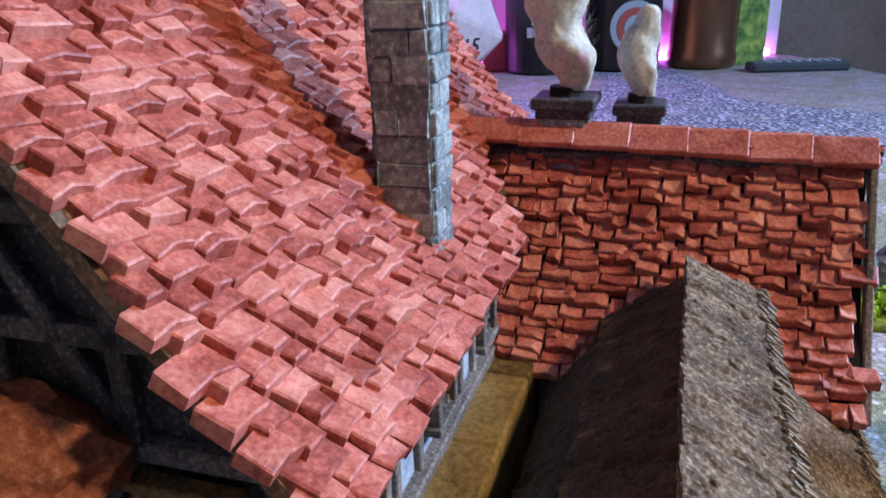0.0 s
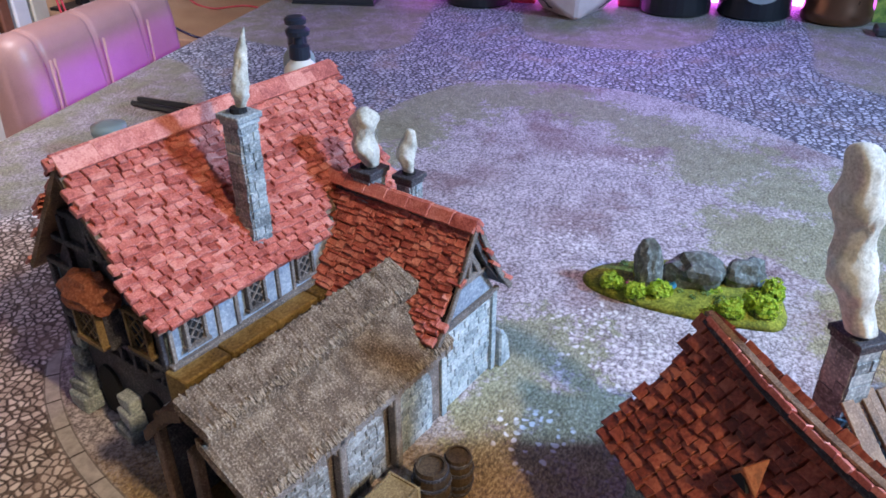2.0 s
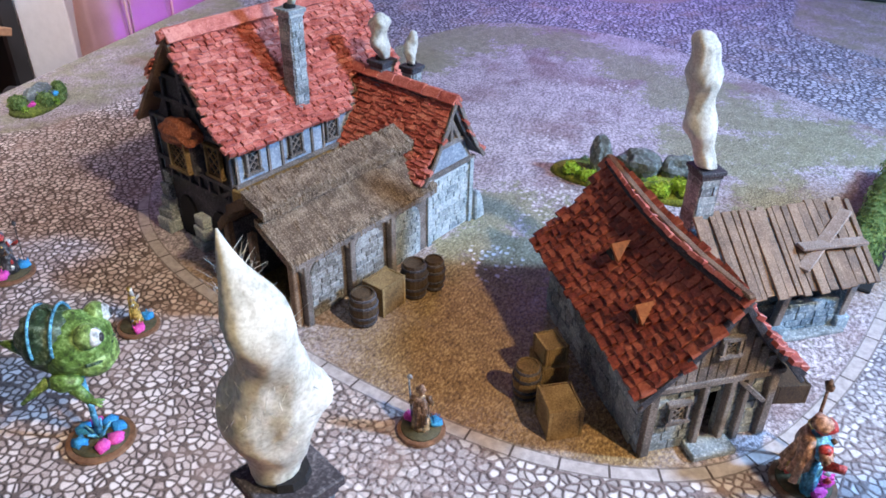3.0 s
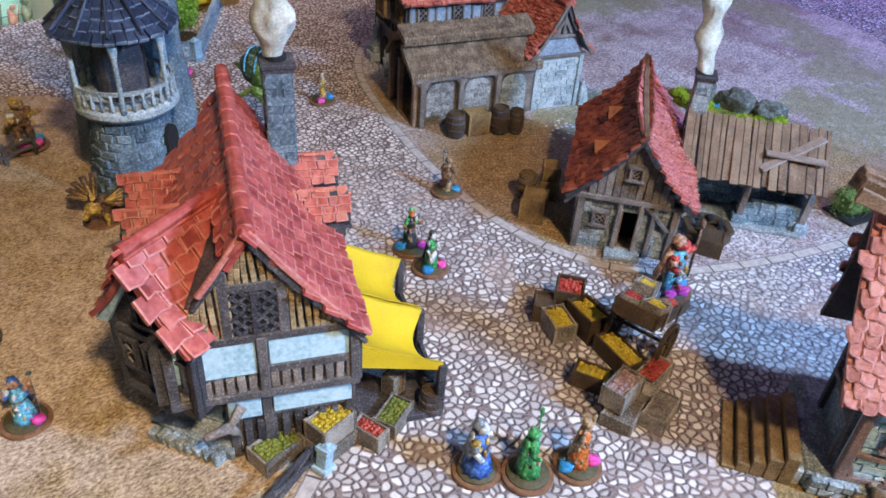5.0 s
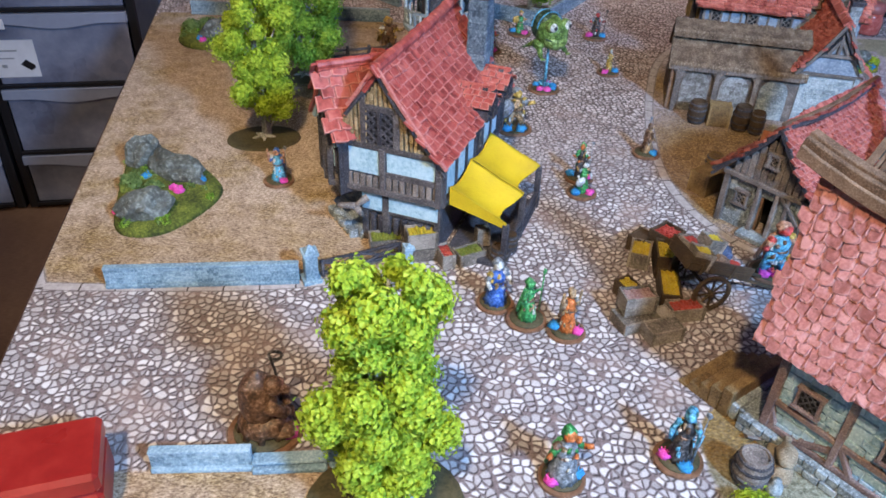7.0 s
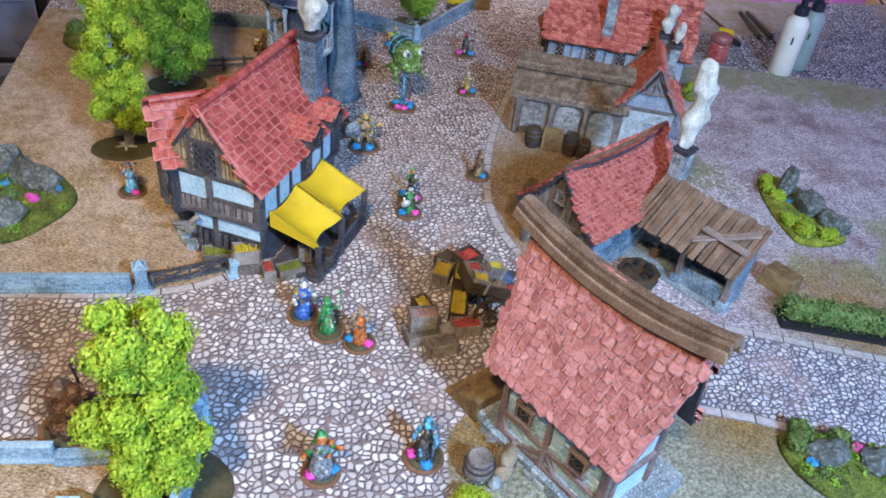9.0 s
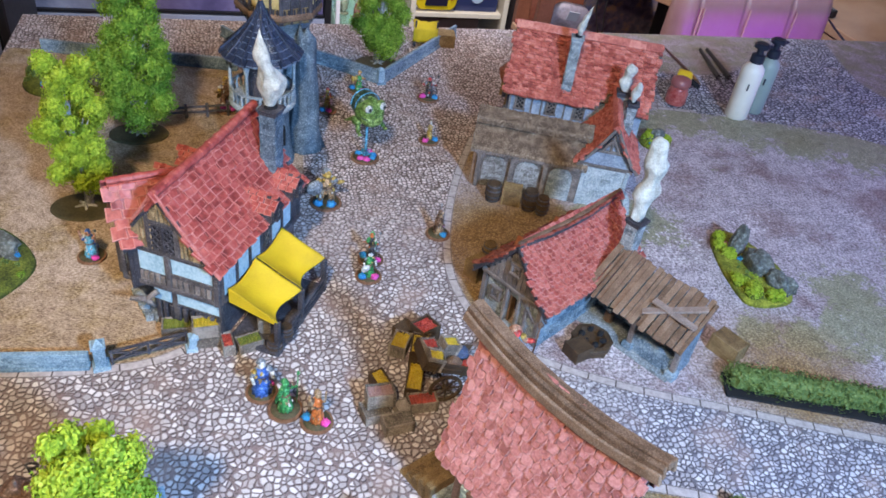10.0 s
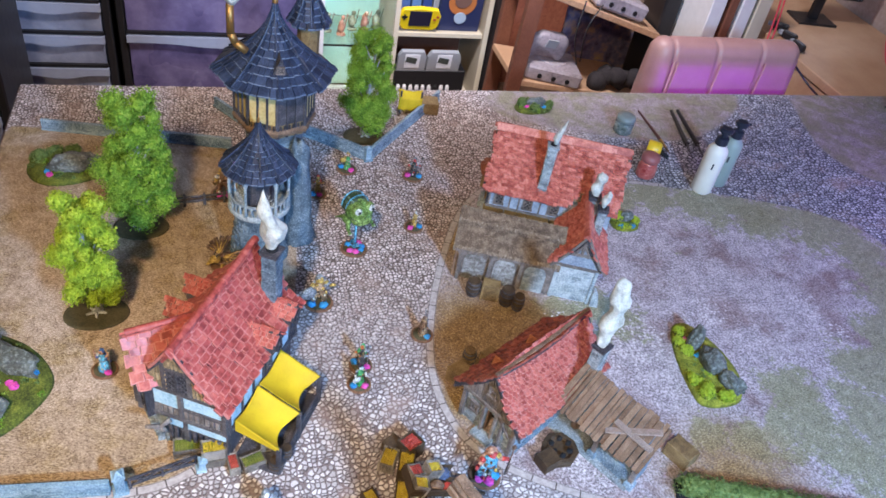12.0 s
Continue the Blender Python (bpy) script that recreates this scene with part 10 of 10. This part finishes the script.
# Padded chair behind the table.
chair = thing("padded_chair", pose(1.112, 0.945, FLOOR_Z - 0.012), "pink padded chair back with stitched seams, lit purple from below", "chair")
PAD0, PAD1, SEAMS = -0.198, 0.224, (-0.15, -0.028, 0.1)
bm = bmesh.new()
rings = []
for i in range(97):
    x = PAD0 + (PAD1 - PAD0) * i / 96
    e = min(1.0, min(x - PAD0, PAD1 - x) / 0.035)
    inset = 0.032 * (1 - math.sqrt(max(0.0, 1 - (1 - e) ** 2))) + sum(0.0055 * math.exp(-((x - q) / 0.0042) ** 2) for q in SEAMS)
    ring = []
    for j in range(40):
        a = 2 * math.pi * j / 40
        ca, sa = math.cos(a), math.sin(a)
        ry, rzz = 0.052 - inset, 0.222 - inset
        k = (abs(ca) ** 5 + abs(sa) ** 5) ** (-1 / 5)
        corner = 0.012 * abs(ca * sa) * k * k
        ring.append(bm.verts.new((x, (ry - corner) * ca * k, 0.6 + (rzz - corner) * sa * k)))
    rings.append(ring)
for lo, hi in zip(rings, rings[1:]):
    for j in range(40):
        bm.faces.new((lo[j], lo[(j + 1) % 40], hi[(j + 1) % 40], hi[j]))
bm.faces.new(rings[0][::-1])
bm.faces.new(rings[-1])
back = part("back_pad", bm, CUSHION, chair, smooth=True)
for x in (SEAMS[0] - 0.0045, SEAMS[0] + 0.0045, SEAMS[1] + 0.004, SEAMS[2] + 0.004):
    bm = bmesh.new()
    tube(bm, (x, -0.05, 0.42), (x, -0.05, 0.78), 0.0022, 0.0022, 8)
    part("piping", bm, CUSHION, back, smooth=True)
bm = bmesh.new()
box(bm, (0, 0.24, 0.36), (0.46, 0.4, 0.08))
part("seat", bm, CUSHION, chair, bevel=0.02)
for x in (-0.2, 0.2):
    for y in (0.06, 0.4):
        bm = bmesh.new()
        tube(bm, (x, y, 0.012), (x, y, 0.325), 0.014, 0.018, 12)
        part("leg", bm, BLACK_PLASTIC, chair)

# ---- the far end of the table ----
rail = thing("back_board", pose(1.66, 0.1, 0.0), "pale upright board washed purple by a light strip", "board")
bm = bmesh.new()
box(bm, (0, 0, 0.17), (0.012, 1.2, 0.34))
part("board", bm, surface("pale_board", (0.5, 0.46, 0.5), (0.6, 0.56, 0.6), (0.66, 0.62, 0.66), 0.6, 80, 8, 0.1), rail)
bm = bmesh.new()
box(bm, (-0.012, 0, 0.006), (0.012, 1.16, 0.012))
part("light_strip", bm, plain("magenta_light", (1, 0.3, 1), 0.4, glow=32.0, tint=(0.75, 0.14, 1.0)), rail, "glowing magenta light strip")

bm = bmesh.new()
bmesh.ops.create_icosphere(bm, subdivisions=1, radius=0.112)
bm.faces.ensure_lookup_table()
low = min(bm.faces, key=lambda f: f.calc_center_median().z)
turn = low.normal.rotation_difference(V(0, 0, -1)).to_matrix().to_4x4()
bmesh.ops.transform(bm, matrix=turn, verts=bm.verts)
spot = max((v.co for v in low.verts), key=lambda c: c.x)
ang = math.degrees(math.atan2(spot.y, spot.x))
bmesh.ops.transform(bm, matrix=pose(0, 0, 0, 0, 0, 188 - ang), verts=bm.verts)
base = -min(v.co.z for v in bm.verts)
tip = min((v for v in bm.verts if v.co.z < -0.08), key=lambda v: v.co.x)
faces = [(f.calc_center_median().copy(), f.normal.copy()) for f in tip.link_faces if f.normal.z > -0.9]
die = thing("giant_die", pose(1.496, 0.17, base), "giant pinkish white twenty-sided die with dark numerals", "die")
die_body = part("die_body", bm, surface("die_plastic", (0.66, 0.5, 0.5), (0.76, 0.6, 0.6), (0.82, 0.68, 0.68), 0.35, 60, 9, 0.05), die, bevel=0.004)
INK = plain("dark_ink", (0.03, 0.025, 0.03), 0.5)


def lettering(words, size, m, parent, name="numeral", mat=None, deep=0.0006):
    cu = bpy.data.curves.new(name, "FONT")
    cu.body, cu.size, cu.align_x, cu.align_y, cu.extrude = words, size, "CENTER", "CENTER", deep
    tmp = bpy.data.objects.new(name, cu)
    me = bpy.data.meshes.new_from_object(tmp)
    bpy.data.objects.remove(tmp)
    me.materials.append(mat or INK)
    ob = new(name, me)
    ob.parent, ob.matrix_local = parent, m
    return ob


faces.sort(key=lambda f: math.atan2(f[0].y, -f[0].x))
for words, (c, n) in zip(("7", "15", "5", "2"), faces):
    up = (V(0, 0, 1) - n * n.z).normalized()
    side = up.cross(n).normalized()
    m = Matrix((side, up, n)).transposed().to_4x4()
    lettering(words, 0.036, Matrix.Translation(c + n * 0.0012) @ m, die_body)


def can(x, y, ring, label):
    t = thing("storage_can", pose(x, y, 0), label, "can", "black cans")
    bm = bmesh.new()
    lathe(bm, [(0.06, 0), (0.065, 0.004), (0.066, 0.15), (0.063, 0.156)], 32)
    part("can_body", bm, BLACK_PLASTIC, t, smooth=False)
    if ring:
        for r, mt, e in ((0.043, GREY_PLASTIC, 0.0), (0.032, plain("red_ring", (0.4, 0.06, 0.04), 0.5), 0.0015), (0.02, GREY_PLASTIC, 0.003)):
            bm = bmesh.new()
            tube(bm, (-0.064 - e, 0, 0.075), (-0.0675 - e, 0, 0.075), r, r, 28)
            part("badge", bm, mt, t)
    else:
        for z, w, h in ((0.118, 0.034, 0.022), (0.09, 0.066, 0.014), (0.071, 0.08, 0.016)):
            bm = bmesh.new()
            for i in range(8):
                y0 = -w / 2 + w * (i + 0.5) / 8
                xx = -math.sqrt(0.0662 ** 2 - y0 ** 2)
                box(bm, (xx, y0, z), (0.002, w / 8.6, h * (0.8 + 0.2 * (i % 2))), math.degrees(math.atan2(-y0, -xx)))
            part("mark_bar", bm, WHITE_PLASTIC, t, "pale printed bars", kind="stuff")
    return t


can(1.55, 0.363, False, "black cylindrical can with a pale printed mark")
can(1.55, -0.016, False, "black cylindrical can with a pale printed mark")
can(1.55, -0.158, True, "black cylindrical can with a grey and red round badge")
tk = thing("tankard", pose(1.53, -0.296, 0), "brown metallic tankard on the mat", "tankard")
bm = bmesh.new()
lathe(bm, [(0.052, 0), (0.058, 0.004), (0.06, 0.02), (0.056, 0.03), (0.053, 0.14), (0.056, 0.15)], 32)
part("cup", bm, plain("brown_metal", (0.22, 0.1, 0.055), 0.3, 0.7), tk, smooth=True)
bm = bmesh.new()
for i in range(7):
    a0, a1 = (math.pi * (k / 7 - 0.5) for k in (i, i + 1))
    beam(bm, (0.05 + 0.05 * math.cos(a0), 0, 0.08 + 0.045 * math.sin(a0)), (0.05 + 0.05 * math.cos(a1), 0, 0.08 + 0.045 * math.sin(a1)), 0.014, 0.01)
part("handle", bm, plain("brown_metal", (0.22, 0.1, 0.055), 0.3, 0.7), tk)
cd = thing("card_pack", pose(1.54, -0.385, 0, 0, 0, 4), "green and yellow printed card box", "card box")
bm = bmesh.new()
box(bm, (0, 0, 0.07), (0.02, 0.055, 0.14))
part("box", bm, surface("green_print", (0.04, 0.09, 0.02), (0.2, 0.28, 0.05), (0.55, 0.5, 0.1), 0.4, 70, 25, 0.05), cd)
rm = thing("remote_control", pose(1.43, -0.42, 0, 0, 0, 84), "dark grey remote control lying on the mat", "remote control")
bm = bmesh.new()
box(bm, (0, 0, 0.008), (0.16, 0.042, 0.016))
part("remote_body", bm, plain("dark_grey_plastic", (0.05, 0.055, 0.06), 0.4), rm, bevel=0.004)
for i in range(8):
    for j in range(3):
        bm = bmesh.new()
        box(bm, (-0.06 + 0.016 * i, -0.012 + 0.012 * j, 0.0165), (0.008, 0.007, 0.003))
        part("button", bm, GREY_PLASTIC, rm)
for k, (z, h, colour) in enumerate(((0, 0.03, (0.02, 0.02, 0.025)), (0.03, 0.012, (0.03, 0.12, 0.5)), (0.042, 0.028, (0.025, 0.025, 0.03)), (0.07, 0.02, (0.05, 0.05, 0.055)))):
    bk = thing("book", pose(1.53, 0.645, z, 0, 0, 3 - 2 * k), ("thick black book" if k != 1 else "thin bright blue book") + " in a stack on the mat", "book", "stacked books")
    bm = bmesh.new()
    box(bm, (0, 0, h / 2), (0.128, 0.166, h - 0.004))
    part("page_block", bm, PAPER if k == 3 else plain("book_page", tuple(c * 1.4 for c in colour), 0.6), bk)
    for zz in (0.0012, h - 0.0012):
        bm = bmesh.new()
        box(bm, (0, 0, zz), (0.132, 0.17, 0.0022))
        part("cover", bm, plain("book_cover", colour, 0.35), bk)
for x, y, mt, lab in ((1.57, 0.275, plain("red_tin", (0.55, 0.05, 0.07), 0.4), "red"), (1.575, 0.065, plain("red_tin", (0.45, 0.04, 0.09), 0.4), "dark red")):
    bm = bmesh.new()
    box(bm, (0, 0, 0.035), (0.03, 0.05, 0.07))
    ob = part("small_tin", bm, mt, bevel=0.003)
    ob.matrix_world = pose(x, y, 0)
    tagged(ob, "small %s tin between the cans" % lab, "tin")

# ---- paints and tools on the mat ----
IVORY = plain("ivory_plastic", (0.74, 0.73, 0.66), 0.4)


def pump_bottle(x, y, r, h, mat, label):
    t = thing("dropper_bottle", pose(x, y, 0), label, "bottle", "bottles")
    bm = bmesh.new()
    lathe(bm, [(r * 0.9, 0), (r, 0.003), (r, h * 0.84), (r * 0.94, h * 0.9), (r * 0.72, h * 0.955), (r * 0.56, h * 0.98), (r * 0.54, h)], 28)
    part("bottle_body", bm, mat, t, smooth=True)
    navy = plain("navy_cap", (0.015, 0.02, 0.035), 0.4)
    bm = bmesh.new()
    lathe(bm, [(r * 0.56, h), (r * 0.6, h + 0.002), (r * 0.58, h + 0.014), (r * 0.3, h + 0.0165)], 20)
    part("cap", bm, navy, t)
    bm = bmesh.new()
    lathe(bm, [(r * 0.3, h + 0.0165), (r * 0.3, h + 0.024), (r * 0.66, h + 0.026), (r * 0.7, h + 0.031), (r * 0.5, h + 0.034)], 18)
    tube(bm, (r * 0.5, 0, h + 0.029), (r * 1.1, 0, h + 0.0275), 0.003, 0.0025, 8)
    part("pump_head", bm, navy, t)
    bm = bmesh.new()
    box(bm, (r * -0.45, -r * 0.87, h * 0.62), (0.005, 0.0012, 0.012))
    part("label_mark", bm, navy, t)
    return t


pump_bottle(0.772, 0.414, 0.0195, 0.103, IVORY, "ivory pump bottle with a dark cap")
pump_bottle(0.818, 0.436, 0.0185, 0.103, plain("pale_green_plastic", (0.26, 0.34, 0.32), 0.4), "grey-green bottle with a dark cap")
pot = thing("paint_pot", pose(0.676, 0.464, 0), "squat translucent red paint pot with a dusty red lid", "paint pot")
bm = bmesh.new()
lathe(bm, [(0.0165, 0), (0.0185, 0.003), (0.0185, 0.022), (0.016, 0.027), (0.016, 0.034)], 24)
part("pot_body", bm, surface("red_pot", (0.25, 0.03, 0.03), (0.4, 0.09, 0.08), (0.55, 0.25, 0.22), 0.3, 150, 40, 0.1), pot, smooth=True)
bm = bmesh.new()
lathe(bm, [(0.0165, 0.034), (0.018, 0.037), (0.017, 0.046), (0.008, 0.05)], 24)
part("lid", bm, plain("dusty_lid", (0.3, 0.1, 0.1), 0.4), pot, smooth=True)
marker = thing("paint_pot", pose(0.722, 0.527, 0, 0, 0, -35), "tipped yellow paint pot with a black nozzle", "paint pot")
bm = bmesh.new()
lathe(bm, [(0.015, -0.014), (0.0165, -0.012), (0.0165, 0.008), (0.013, 0.013), (0.006, 0.014)], 22)
bm.transform(pose(0, 0, 0.0165, 0, 90, 0))
part("pot_body", bm, plain("yellow_lid", (0.75, 0.5, 0.02), 0.4), marker, smooth=True)
bm = bmesh.new()
tube(bm, (0.013, 0, 0.016), (0.031, 0, 0.008), 0.0055, 0.0042, 12)
part("nozzle", bm, BLACK, marker, smooth=True)
pot = thing("paint_pot", pose(0.696, 0.617, 0), "grey translucent paint pot with a dark lid", "paint pot")
bm = bmesh.new()
lathe(bm, [(0.0165, 0), (0.0195, 0.003), (0.0195, 0.022), (0.017, 0.027)], 24)
part("pot_body", bm, surface("grey_pot", (0.05, 0.07, 0.065), (0.14, 0.175, 0.165), (0.32, 0.37, 0.35), 0.25, 150, 40, 0.1), pot, smooth=True)
bm = bmesh.new()
lathe(bm, [(0.018, 0.027), (0.0195, 0.03), (0.019, 0.038), (0.01, 0.04)], 24)
part("lid", bm, plain("clear_lid", (0.2, 0.245, 0.235), 0.3), pot, smooth=True)
br = thing("paint_brush", pose(0.767, 0.61, 0), "thin dark paint brush with a metal ferrule", "paint brush")
bm = bmesh.new()
tube(bm, (0.003, 0.085, 0.004), (0.0, -0.03, 0.004), 0.0018, 0.0034, 8)
part("handle", bm, plain("brush_wood", (0.1, 0.04, 0.03), 0.3), br)
bm = bmesh.new()
tube(bm, (0, -0.03, 0.004), (-0.002, -0.06, 0.004), 0.003, 0.0026, 8)
part("ferrule", bm, GOLD, br)
bm = bmesh.new()
tube(bm, (-0.002, -0.06, 0.004), (-0.003, -0.08, 0.004), 0.0028, 0.0005, 8)
part("bristles", bm, BROWN_TIMBER, br)
for dx in (0.0, 0.022):
    tl = thing("hobby_tool", pose(0.828 + dx, 0.6, 0, 0, 0, -13 + dx * 160), "slim black modelling tool lying on the mat", "tool", "tools")
    bm = bmesh.new()
    tube(bm, (0, -0.04, 0.005), (0, 0.095, 0.005), 0.0048, 0.0036, 8)
    part("handle", bm, BLACK_PLASTIC, tl)
    bm = bmesh.new()
    tube(bm, (0, -0.04, 0.005), (0, -0.09, 0.003), 0.0024, 0.0006, 6)
    part("tip", bm, plain("dark_steel", (0.12, 0.12, 0.13), 0.35, 0.8), tl)
